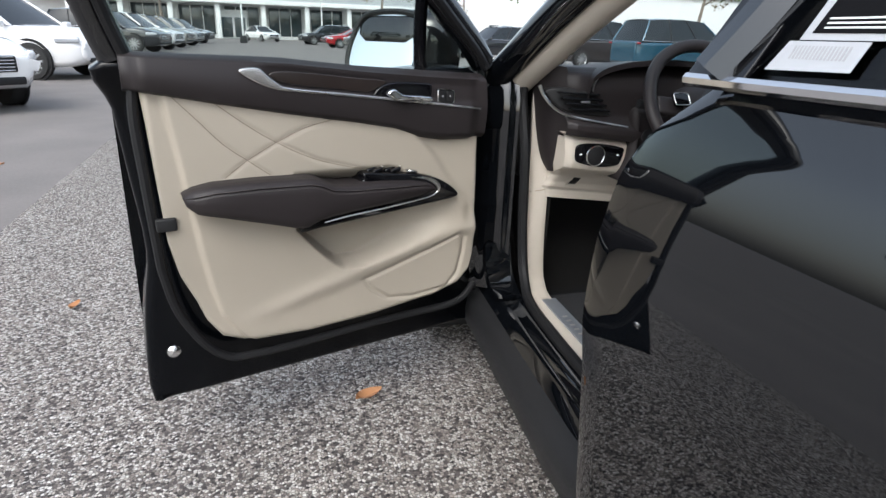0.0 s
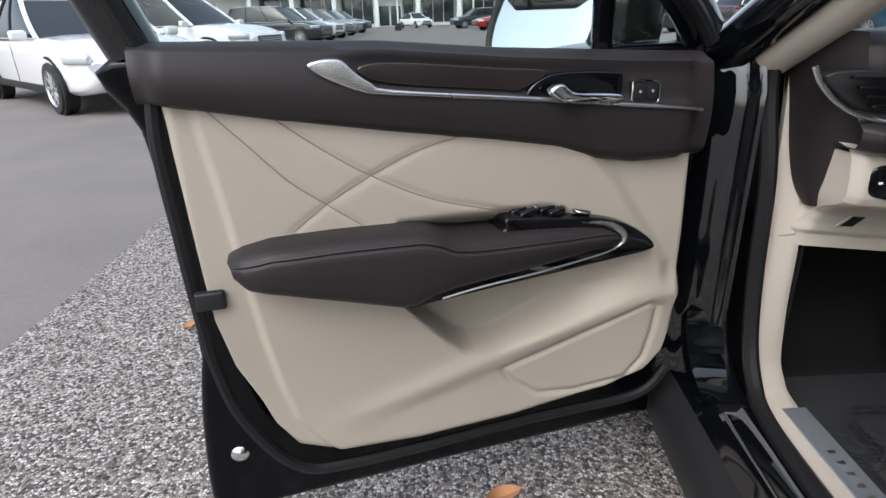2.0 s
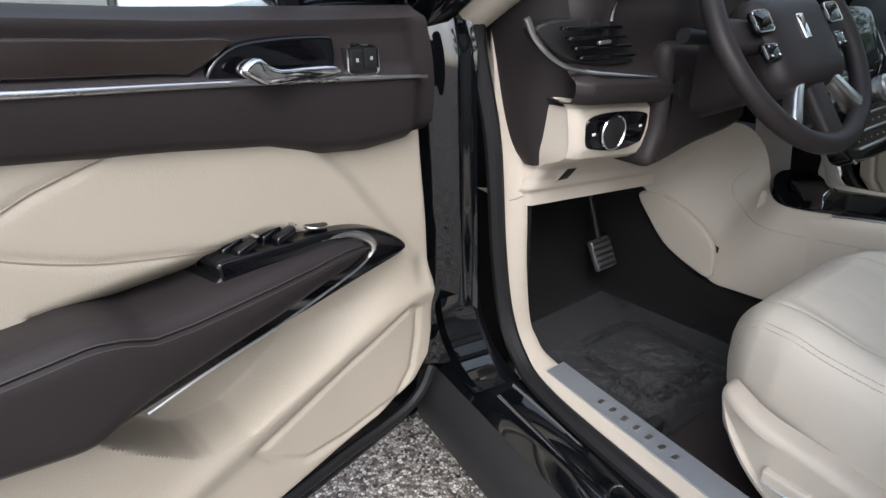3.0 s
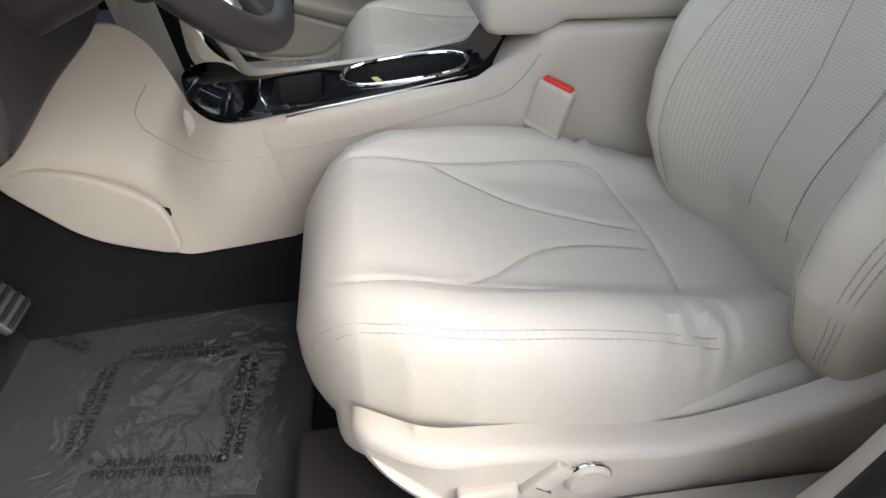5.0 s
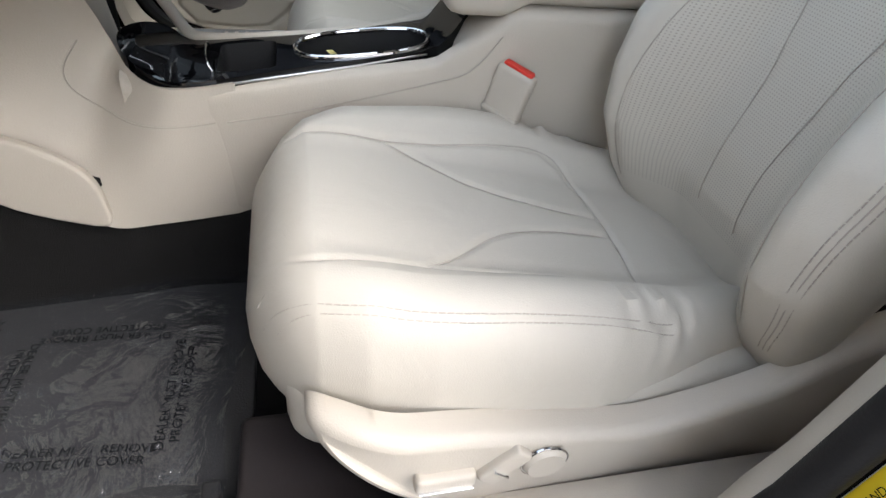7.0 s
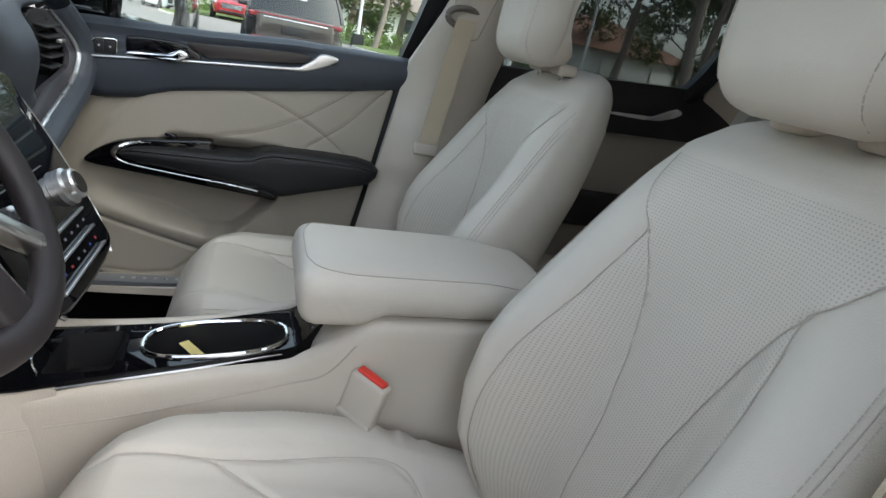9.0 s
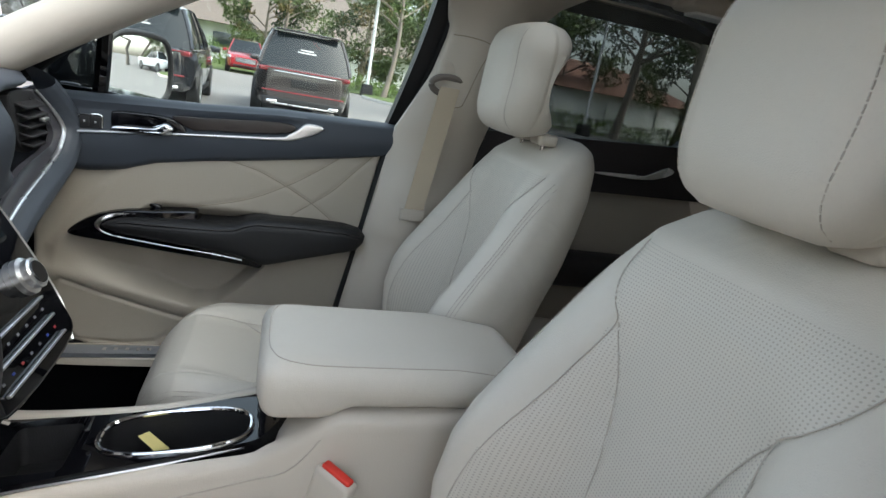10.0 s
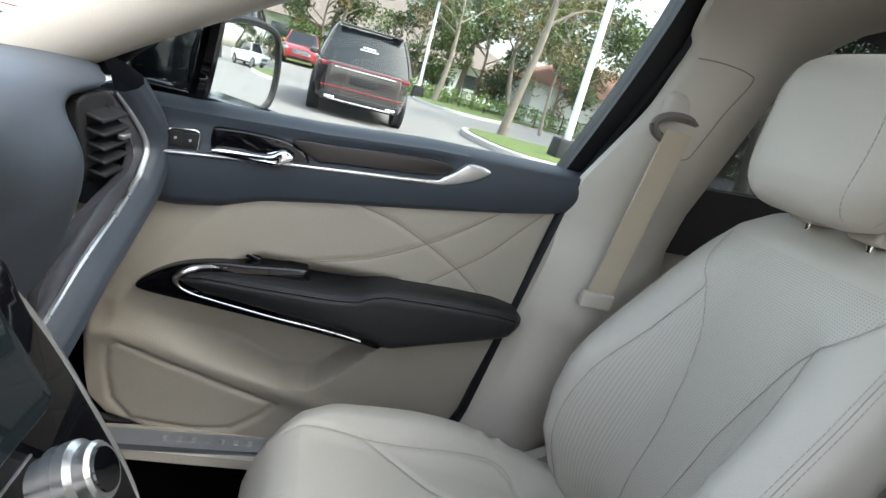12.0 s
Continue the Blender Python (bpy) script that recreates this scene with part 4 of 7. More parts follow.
# rear doors
def rear_door(s):
    left = s < 0
    door = thing("rear_door", (s * 0.85, 0.2, 0.3), "closed glossy black rear car door with chrome belt strip" if left else "closed black rear car door with cream inner trim", "car door", "rear doors")

    def skin(a, b):
        z = 0.30 + 0.75 * b
        front = float(np.interp(z, [0.30, 0.45, 0.64, 0.71, 0.83, 0.93, 0.98, 1.05], [0.66, 0.69, 0.717, 0.733, 0.735, 0.725, 0.70, 0.62]))
        back = -0.42 + 0.2 * smooth(0.6, 0.3, z)
        y = front + (back - front) * a
        crease = 0.998 - 0.06 * (0.64 - y)
        x = 0.889 - 0.48 * max(0.0, min(z, crease) - 0.70) ** 2 - 0.40 * max(0.0, z - crease) - 0.008 * smooth(0.03, 0.0, a)
        return (s * x, y, z)

    part("door_shell", shell(skin, 40, 60, lambda a, b: (-s * 0.10, 0, 0)), BLACK_PAINT, door, "glossy black door skin")
    strip_pts = [(s * (0.848), y, 1.056 + 0.005 * smooth(0.6, 0.0, y)) for y in np.linspace(0.635, -0.42, 12)]
    part("belt_strip", tube(strip_pts, 0.008, 8), CHROME, door, "chrome belt strip")

    def fx(z):
        return 0.836 - 0.5 * max(0.0, z - 1.06)

    frame_path = curve([(0.60, 1.06), (0.565, 1.14), (0.535, 1.26), (0.52, 1.36), (0.46, 1.425), (0.2, 1.44), *(((-0.1, 1.42), (-0.33, 1.34), (-0.40, 1.2), (-0.42, 1.06)) if left else ((0.0, 1.425), (-0.12, 1.38), (-0.185, 1.28), (-0.19, 1.17), (-0.15, 1.06)))], 8)
    part("window_frame", tube([(s * (fx(q[1]) if left else fx(q[1]) - 0.11), q[0], q[1]) for q in frame_path], 0.032, 8), BLACK_PAINT, door, "black window frame")
    part("pillar_applique", slab([(0.64, 1.06), (0.555, 1.06), (0.505, 1.36), (0.56, 1.40)], lambda a, b, h: (s * (fx(b) + 0.006 + h), a, b), 0.006, 0.002), PIANO, door, "gloss black pillar plate")
    pane_pts = [(0.57, 1.05), (0.53, 1.26), (0.50, 1.38), (0.44, 1.42), (0.2, 1.43), *(((-0.1, 1.41), (-0.32, 1.33), (-0.38, 1.2), (-0.41, 1.05)) if left else ((0.0, 1.42), (-0.11, 1.37), (-0.175, 1.28), (-0.18, 1.17), (-0.14, 1.05)))]
    pane = part("window_pane", slab(pane_pts, lambda a, b, h: (s * (fx(b) - h - (0 if left else 0.11)), a, b), 0.004), TINT, door, "tinted rear side window")
    pane.visible_shadow = False

    def inner(a, b):
        y, z = 0.56 - 0.98 * a, 0.36 + 0.62 * b
        return (s * (0.70 - 0.02 * math.sin(math.pi * b)), y, z)

    part("inner_panel", shell(inner, 20, 14, lambda a, b: (s * 0.03, 0, 0)), BEIGE_SKIN, door, "cream inner panel")
    part("upper_pad", shell(lambda a, b: (s * (0.675 + 0.02 * b * b), 0.56 - 0.98 * a, 0.938 + (0.125 + 0.03 * a) * b + 0.035 * a), 20, 8, lambda a, b: (s * 0.05, 0, 0)), BROWN, door, "dark upper door pad")
    tip = curve([(0.10, 1.012), (-0.02, 1.018), (-0.05, 1.025), (-0.09, 1.045), (-0.115, 1.05), (-0.13, 1.04), (-0.10, 1.022), (-0.04, 1.008), (0.10, 1.006)], 4, True)
    part("spear", slab(tip, lambda a, b, h: (s * (0.672 - h), a, b), 0.008, 0.002), SATIN, door, "satin silver spear moulding")
    part("armrest", block((0.09, 0.42, 0.10), 0.035, 4, None, (s * 0.64, 0.05, 0.74)), BROWN, door, "dark padded armrest")
    if left:
        # stickers on the pane
        def pp(a, b, h):
            return (s * (fx(b) + 0.002 + h), a, b)

        big = part("sticker", slab([(0.525, 1.10), (0.485, 1.36), (0.08, 1.36), (0.08, 1.10)], pp, 0.001), STICKER, door, "white dealer sticker with a dark band")
        part("band", slab([(0.515, 1.106), (0.507, 1.150), (0.085, 1.150), (0.085, 1.106)], lambda a, b, h: pp(a, b, h + 0.001), 0.0006), PRINT, big)
        for i in range(3):
            part("print_line", slab([(0.505, 1.110 + 0.004 * i), (0.505, 1.1116 + 0.004 * i), (0.10, 1.1116 + 0.004 * i), (0.10, 1.110 + 0.004 * i)], lambda a, b, h: pp(a, b, h + 0.0018), 0.0004), PAPER, big)
        m = pose(s * (fx(1.133) + 0.0042), 0.30, 1.133, 90, 0, -90)
        text_mesh("www.CentralFlorida", 0.026, m @ pose(0, 0, 0, -26 * 0, 0, 0), PAPER, big)
        small = part("barcode_sticker", slab([(0.545, 1.072), (0.535, 1.099), (0.452, 1.099), (0.455, 1.074)], pp, 0.001), STICKER, door, "white barcode sticker")
        for i in range(16):
            y = 0.525 - 0.0038 * i
            part("bar", slab([(y, 1.083), (y - 0.002, 1.083), (y - 0.002, 1.095), (y, 1.095)], lambda a, b, h: pp(a, b, h + 0.001), 0.0004), PRINT_GREY, small)
    return door


rear_door(-1)
rear_door(1)
for s in (-1, 1):
    part("quarter_panel", shell(lambda a, b: (s * (0.88 - 0.06 * a * a - 0.03 * smooth(0.7, 1.0, b)), -0.43 - 0.95 * a, 0.32 + 0.74 * b), 8, 10, lambda a, b: (-s * 0.04, 0, 0)), BLACK_PAINT, body, "black rear quarter panel")
    if s > 0:
        part("pillar_trim", shell(lambda a, b: (0.705 - 0.045 * a - 0.30 * max(0.0, b - 0.60), (-0.205 + 0.10 * smooth(0.5, 0.0, b)) - 0.20 * a, 0.42 + 1.02 * b), 8, 16, lambda a, b: (0.03, 0, 0)), BEIGE, body, "cream rear pillar trim beside the window")
    part("quarter_trim", shell(lambda a, b: (s * (0.66 - 0.22 * max(0, b - 0.55)), -0.42 - 0.16 * a - 0.1 * a * b, 0.4 + 1.05 * b), 6, 12, lambda a, b: (s * 0.03, 0, 0)), BEIGE, body, "cream rear pillar trim")
    q = part("quarter_pane", slab([(-0.62, 1.08), (-0.60, 1.30), (-0.70, 1.36), (-1.10, 1.32), (-1.15, 1.10)], lambda a, b, h: (s * (0.72 - 0.3 * (b - 1.05) - h), a, b), 0.004), TINT, body, "tinted quarter window")
    q.visible_shadow = False
    part("quarter_lower", shell(lambda a, b: (s * 0.66, -0.55 - 0.8 * a, 0.4 + 0.68 * b), 4, 4, lambda a, b: (s * 0.03, 0, 0)), BEIGE, body)
    part("quarter_rear", shell(lambda a, b: (s * (0.66 - 0.2 * b), -1.14 - 0.25 * a, 1.05 + 0.4 * b), 4, 4, lambda a, b: (s * 0.03, 0, 0)), BEIGE, body)
part("tailgate", shell(lambda a, b: (-0.72 + 1.44 * a, -1.42, 0.35 + 0.68 * b), 8, 10, lambda a, b: (0, -0.04, 0)), BLACK_PAINT, body, "black tailgate")
rear_pane = part("rear_window", shell(lambda a, b: (-0.62 + 1.24 * a, -1.44 + 0.30 * b, 1.03 + 0.38 * b), 6, 6, lambda a, b: (0, -0.004, 0)), TINT, body, "tinted rear window")
rear_pane.visible_shadow = False
lamp = thing("dome_lamp", (0.50, 0.03, 1.42), "cream ceiling reading lamp with a warm lens", "lamp")
part("lamp_bezel", block((0.13, 0.20, 0.03), 0.012, 3, None, (0.50, 0.02, 1.432)), BEIGE, lamp)
part("lamp_lens", block((0.06, 0.10, 0.012), 0.005, 2, None, (0.50, 0.03, 1.417)), PAPER, lamp, "clear lens")


# ---- seats ----
def fline(pts):
    return lambda v: float(np.interp(v, [q[0] for q in pts], [q[1] for q in pts]))


BOLSTER = fline([(0.47, 0.62), (0.50, 0.660), (0.56, 0.703), (0.63, 0.738), (0.70, 0.744), (0.76, 0.733), (0.80, 0.714), (0.86, 0.672), (0.92, 0.631), (1.00, 0.580), (1.05, 0.546), (1.08, 0.508), (1.10, 0.46)])
CENTRE = fline([(0.47, 0.60), (0.50, 0.618), (0.60, 0.640), (0.66, 0.636), (0.80, 0.604), (0.88, 0.588), (0.95, 0.575), (1.00, 0.565), (1.05, 0.545), (1.08, 0.510), (1.10, 0.46)])
BACK = fline([(0.47, 0.57), (0.60, 0.52), (0.70, 0.485), (0.88, 0.435), (1.0, 0.412), (1.06, 0.408), (1.085, 0.415), (1.10, 0.43)])
WIDTH = fline([(0.47, 0.172), (0.50, 0.190), (0.56, 0.206), (0.64, 0.216), (0.76, 0.221), (0.86, 0.217), (0.94, 0.205), (1.00, 0.189), (1.05, 0.166), (1.08, 0.138), (1.093, 0.110), (1.10, 0.07)])


def relax(pts, rounds=4):
    """Evens out a draped thread."""
    p = [Vector(q) for q in pts]
    for _ in range(rounds):
        p = [p[0]] + [(p[i - 1] + 2 * p[i] + p[i + 1]) / 4 for i in range(1, len(p) - 1)] + [p[-1]] if len(p) > 2 else p
    return [tuple(q) for q in p]


def front_seat(s):
    driver = s < 0
    cx = -0.298 if driver else 0.360
    bx_ = -0.345 if driver else 0.345
    slide = 0.0 if driver else -0.050
    seat = thing("front_seat", (cx, 0.85, 0.26), "cream leather bucket seat with perforated centre and dark stitching", "car seat", "front seats")

    # cushion: plan outline half-width along y, its top falling towards the back
    CUSHION_HALF = fline([(0.66, 0.200), (0.75, 0.216), (0.85, 0.232), (0.95, 0.232), (1.02, 0.226), (1.08, 0.212), (1.13, 0.188), (1.165, 0.158), (1.20, 0.125)])
    CUSHION_RISE = fline([tuple(q) for q in curve([(0.64, -0.050), (0.74, -0.034), (0.85, -0.014), (0.95, 0.002), (1.03, 0.013), (1.10, 0.024), (1.15, 0.026), (1.20, 0.016)], 6)])

    def cushion(x, y, z):
        u = x / 0.225
        Y = 0.885 + y
        half = CUSHION_HALF(Y)
        ax = abs(u) * half
        top = smooth(-0.02, 0.07, z)
        bol = smooth(0.10, 0.19, ax / half * 0.238)
        zz = z + CUSHION_RISE(Y) * smooth(-0.08, 0.05, z)
        zz += top * ((0.020 + 0.018 * math.exp(-((Y - 0.88) / 0.14) ** 2)) * bol * smooth(1.17, 1.06, Y) - 0.008 * (1 - bol) * smooth(1.10, 0.95, Y) - 0.006 * (1 - bol) * smooth(0.90, 0.74, Y))
        zz -= top * 0.016 * smooth(1.13, 1.20, Y)
        for line in CUSHION_SEAMS:
            d = float(dist_line(ax, Y, line))
            zz -= 0.0045 * math.exp(-(d / 0.0042) ** 2) * top
        d = float(dist_line(ax, Y, CUSHION_EDGE))
        zz -= 0.0030 * math.exp(-(d / 0.0035) ** 2) * top
        # slack leather gathers at the rear corners
        fold = smooth(0.86, 0.77, Y) * smooth(0.72, 0.76, Y) * smooth(0.15, 0.18, ax) * top
        zz += fold * (0.0035 * math.sin(150 * (Y + 0.6 * ax)) + 0.002 * math.sin(260 * (Y - 0.3 * ax)))
        squeeze = 1 - 0.05 * smooth(0.0, -0.09, z)
        return (cx + u * half * squeeze, Y + slide, 0.488 + zz)

    c = part("cushion", block((0.45, 0.62, 0.18), 0.068, (90, 108, 10), cushion), CREAM, seat, "cream leather cushion")
    tree = bvh(c)
    for line in CUSHION_SEAMS + [CUSHION_EDGE]:
        for m in (-1, 1):
            pts = drape(tree, [(cx + m * q[0], q[1] + slide, 0.75) for q in curve(line, 8)], (0, 0, -1), 0.0008, 0.8)
            pts = relax(pts)
            if len(pts) > 2:
                part("seam", stitch(pts) if line is CUSHION_EDGE else tube(pts, 0.0008, 5), GREY_THREAD, c)
                if line is CUSHION_EDGE:
                    twin = drape(tree, [(q[0] + m * 0.007, q[1], 0.75) for q in pts], (0, 0, -1), 0.0008, 0.8)
                    if len(twin) > 2:
                        part("seam", stitch(relax(twin)), GREY_THREAD, c)
    low = part("cushion_front", block((0.455, 0.60, 0.14), 0.04, (10, 10, 4), lambda x, y, z: (cx + x * (1 - 0.22 * smooth(0.12, 0.30, y)), 0.86 + y + slide, 0.44 + z)), CREAM, seat)

    # backrest
    def back(u, v):
        z = 0.47 + 0.63 * v
        w, f, m, r = WIDTH(z), BOLSTER(z), CENTRE(z), BACK(z)
        a = 2 * math.pi * u
        ca, sa = math.cos(a), math.sin(a)
        x = w * math.copysign(abs(ca) ** 0.62, ca)
        k = abs(x) / w
        mid = 0.62 * f + 0.38 * r
        if sa < 0:
            x = w * math.copysign(abs(ca) ** 0.85, ca)
        front = m + (f - m) * smooth(0.30, 0.80, k)
        if sa >= 0:
            y = mid + (front - mid) * abs(sa) ** 0.55
        else:
            y = mid + (r - mid) * abs(sa) ** 0.9
        if sa > 0.05:
            for line in BACK_SEAMS:
                d = float(dist_line(abs(x), z, line))
                y -= 0.0042 * math.exp(-(d / 0.0042) ** 2)
        return (bx_ + x, y + slide, z)

    vs, fs = grid(back, 180, 110, wrap_u=True)
    n0 = len(vs)
    vs, fs = list(vs), list(fs)
    vs += [(bx_, 0.59 + slide, 0.47), (bx_, 0.445 + slide, 1.102)]
    for i in range(180):
        j = (i + 1) % 180
        fs += [(i * 110, j * 110, n0), (j * 110 + 109, i * 110 + 109, n0 + 1)]
    b = part("backrest", (vs, fs), CREAM, seat, "cream leather backrest with side bolsters")
    b.data.materials.append(CREAM_DOTS)
    uv = b.data.uv_layers.new(name="uv")
    for poly in b.data.polygons:
        c_ = poly.center + ORIGIN[b]
        if abs(c_.x - bx_) < DOT_HALF(c_.z) and 0.56 < c_.z < 1.035 and poly.normal.y > 0.2:
            poly.material_index = 1
        for li in poly.loop_indices:
            q = b.data.vertices[b.data.loops[li].vertex_index].co
            uv.data[li].uv = (q.x, q.z * 1.16)
    tree = bvh(b)
    for line in BACK_SEAMS + [BACK_EDGE]:
        for m in (-1, 1):
            pts = relax(drape(tree, [(bx_ + m * q[0], 1.0, q[1]) for q in curve(line, 8)], (0, -1, 0), 0.0012, 1.4))
            if len(pts) > 2:
                part("seam", stitch(pts) if line is BACK_EDGE else tube(pts, 0.0008, 5), GREY_THREAD, b)
                if line is BACK_EDGE:
                    part("seam", tube(relax(drape(tree, [(q[0] + m * 0.0045, 1.0, q[2]) for q in pts], (0, -1, 0), 0.0004, 1.4)), 0.0008, 5), GREY_THREAD, b)
                    part("seam", stitch(relax(drape(tree, [(q[0] + m * 0.009, 1.0, q[2]) for q in pts], (0, -1, 0), 0.0010, 1.4))), GREY_THREAD, b)
    # headrest
    def head(x, y, z):
        k = 1 - 0.14 * smooth(0.04, 0.12, z) - 0.16 * smooth(-0.02, -0.11, z)
        bow = 0.018 * (1 - (x / 0.14) ** 2) - 0.055 * z
        rear = smooth(0.0, -0.05, y)
        scoop = rear * (0.030 * math.exp(-((z + 0.01) / 0.05) ** 2) - 0.012 * math.exp(-((z + 0.085) / 0.03) ** 2))
        side = smooth(0.085, 0.115, abs(x)) * 0.004 * math.exp(-((y + 0.005) / 0.006) ** 2)
        return (bx_ + x * k - math.copysign(side, x), 0.525 + 0.5 * slide + y + bow + scoop, 1.195 + z)

    h = part("headrest", block((0.230, 0.108, 0.205), 0.048, (36, 16, 30), head), CREAM, seat, "cream leather headrest")
    tree = bvh(h)
    for m in (-1, 1):
        pts = drape(tree, [(bx_ + m * (0.074 + 0.010 * math.sin(math.pi * q)), 0.9, 1.10 + 0.185 * q) for q in np.linspace(0, 1, 24)], (0, -1, 0), 0.0005, 1.2)
        if len(pts) > 2:
            part("seam", stitch(pts), GREY_THREAD, h)
        part("headrest_post", tube([(bx_ + m * 0.05, 0.485 + 0.6 * slide, 1.05), (bx_ + m * 0.05, 0.508 + 0.6 * slide, 1.16)], 0.0065, 10), CHROME, seat, "chrome headrest post")
        part("post_collar", block((0.05, 0.04, 0.022), 0.008, 3, None, (bx_ + m * 0.05, 0.492 + 0.6 * slide, 1.095)), BEIGE, seat)
    # side shield with the switches
    for m in (-1, 1):
        x0 = cx + m * 0.250
        shape = [(a_ + slide, b_) for a_, b_ in curve([(1.140, 0.494), (1.136, 0.476), (1.116, 0.450), (1.07, 0.417), (1.01, 0.380), (0.90, 0.328), (0.75, 0.290), (0.62, 0.285), (0.55, 0.40), (0.53, 0.58), (0.60, 0.565), (0.66, 0.520), (0.72, 0.496), (0.77, 0.482), (0.82, 0.476), (0.90, 0.487), (0.98, 0.500), (1.06, 0.507), (1.10, 0.509), (1.128, 0.506)], 6, True)]

        def shield_at(a, q, hh):
            """The shield's face: it turns in towards its front end and under at its foot."""
            turn = 4.5 * max(0.0, a - slide - 1.04) ** 2
            return (x0 + m * (hh - 0.020 - turn - 1.2 * max(0, 0.43 - q) ** 2), a, q)

        shield = part("side_shield", slab(shape, shield_at, 0.035, 0.014), BEIGE, seat, "cream plastic side shield")
        if m == (-1 if driver else 1):
            bx = x0 + m * 0.015
            for y_, z_, turn_, size_ in ((1.013, 0.444, 0, (0.018, 0.060, 0.022)), (0.956, 0.458, 40, (0.018, 0.024, 0.056))):
                sw = part("seat_switch", moved(block(size_, 0.005, 3), pose(bx, y_ + slide, z_, turn_, 0, 0)), BEIGE, shield, "cream seat switch with a chrome underline")
                part("switch_line", moved(block((0.0235, size_[1] * 0.9, 0.0022), 0.0008, 2), pose(bx, y_ + slide, z_, turn_, 0, 0) @ pose(0, 0, -0.006)), CHROME, sw)
            part("lumbar_knob", lathe([(0.0, 0.0), (0.0215, 0.0), (0.0225, 0.008), (0.019, 0.012), (0.0, 0.012)], pose(bx - m * 0.003, 0.913 + slide, 0.453, 0, 90 * m, 0), 24), BEIGE, shield, "round lumbar switch")
            part("knob_ring", tube([(bx + m * 0.003, 0.913 + slide + 0.0235 * math.cos(w), 0.453 + 0.0235 * math.sin(w)) for w in np.linspace(0, 2 * math.pi, 28)], 0.0016, 6), CHROME, shield)
    for m in (-1, 1):
        part("seat_rail", block((0.035, 0.62, 0.035), 0.006, 3, None, (cx + m * 0.17, 0.90 + slide, 0.285)), STEEL, seat, "steel seat rail")
    part("seat_pan", block((0.36, 0.38, 0.10), 0.02, 3, None, (cx, 0.90 + slide, 0.375)), BLACK_PLASTIC, seat, "dark seat frame")
    return seat


# seams of one half, mirrored about the seat's middle: (|x|, y) and (|x|, z)
CUSHION_SEAMS = [
    [(0.120, 1.185), (0.122, 1.12), (0.123, 1.03), (0.130, 0.94), (0.139, 0.85), (0.138, 0.80), (0.120, 0.768), (0.07, 0.752), (0.0, 0.748)],
    [(0.122, 1.022), (0.092, 0.975), (0.056, 0.93), (0.036, 0.885), (0.024, 0.82), (0.020, 0.752)],
]
CUSHION_EDGE = [(0.132, 1.178), (0.160, 1.14), (0.182, 1.09), (0.196, 1.03), (0.203, 0.95), (0.205, 0.85), (0.200, 0.77)]
BACK_SEAMS = [
    [(0.150, 1.036), (0.146, 1.018), (0.138, 0.996), (0.122, 0.972), (0.106, 0.953), (0.116, 0.905), (0.128, 0.845), (0.140, 0.78), (0.148, 0.70), (0.150, 0.62), (0.146, 0.55)],
    [(0.106, 0.953), (0.092, 0.93), (0.074, 0.89), (0.054, 0.82), (0.042, 0.75), (0.036, 0.66), (0.038, 0.58)],
]
BACK_EDGE = [(0.172, 1.03), (0.184, 0.95), (0.192, 0.89), (0.199, 0.82), (0.202, 0.76), (0.198, 0.70), (0.190, 0.60), (0.175, 0.54)]
DOT_HALF = fline([(q[1], q[0]) for q in BACK_SEAMS[0]][::-1])
front_seat(-1)
front_seat(1)

# rear bench
bench = thing("rear_bench", (0, -0.30, 0.26), "cream leather rear bench seat with stitched bolsters", "car seat")
BENCH_SEAMS = [[(0.20, 0.50), (0.21, 0.70), (0.24, 0.90), (0.27, 1.05)], [(0.48, 0.50), (0.47, 0.70), (0.44, 0.90), (0.41, 1.05)], [(0.27, 0.86), (0.31, 0.91), (0.345, 0.925), (0.38, 0.91), (0.42, 0.86)]]


def bench_back(x, y, z):
    Z = 0.80 + z
    front = smooth(-0.02, 0.06, y)
    dish = 0.030 * math.exp(-((abs(x) - 0.345) / 0.10) ** 2)
    for line in BENCH_SEAMS:
        dish += 0.005 * math.exp(-(dist_line(abs(x), Z, line) / 0.005) ** 2)
    return (x, -0.235 + y - 0.30 * z - dish * front, Z)


part("cushion", block((1.22, 0.52, 0.18), 0.06, (40, 12, 4), lambda x, y, z: (x, 0.03 + y, 0.49 + z + 0.018 * smooth(0.10, 0.20, abs(abs(x) - 0.345)) * (z > 0) + 0.10 * y * (z > 0)), (0, 0, 0)), CREAM, bench, "cream leather cushion")
bench_rest = part("backrest", block((1.22, 0.17, 0.66), 0.06, (120, 6, 70), bench_back), CREAM, bench, "cream leather backrest")
bench_tree = bvh(bench_rest)
for line in BENCH_SEAMS:
    for m_ in (-1, 1):
        pts = relax(drape(bench_tree, [(m_ * q[0], 0.3, q[1]) for q in curve(line, 8)], (0, -1, 0), 0.001, 1.4))
        if len(pts) > 2:
            part("seam", tube(pts, 0.0009, 5), GREY_THREAD, bench_rest)
for x in (-0.36, 0.36):
    part("headrest", block((0.26, 0.11, 0.17), 0.045, (8, 4, 6), None, (x, -0.36, 1.19)), CREAM, bench)
rear_belt = thing("seat_belt", (0.45, -0.20, 0.50), "beige rear seat belt across the bench backrest", "seat belt", "seat belts")
strap = curve([(0.52, -0.300, 1.13), (0.50, -0.225, 1.06), (0.47, -0.135, 0.92), (0.45, -0.090, 0.80), (0.44, -0.050, 0.66)], 6)
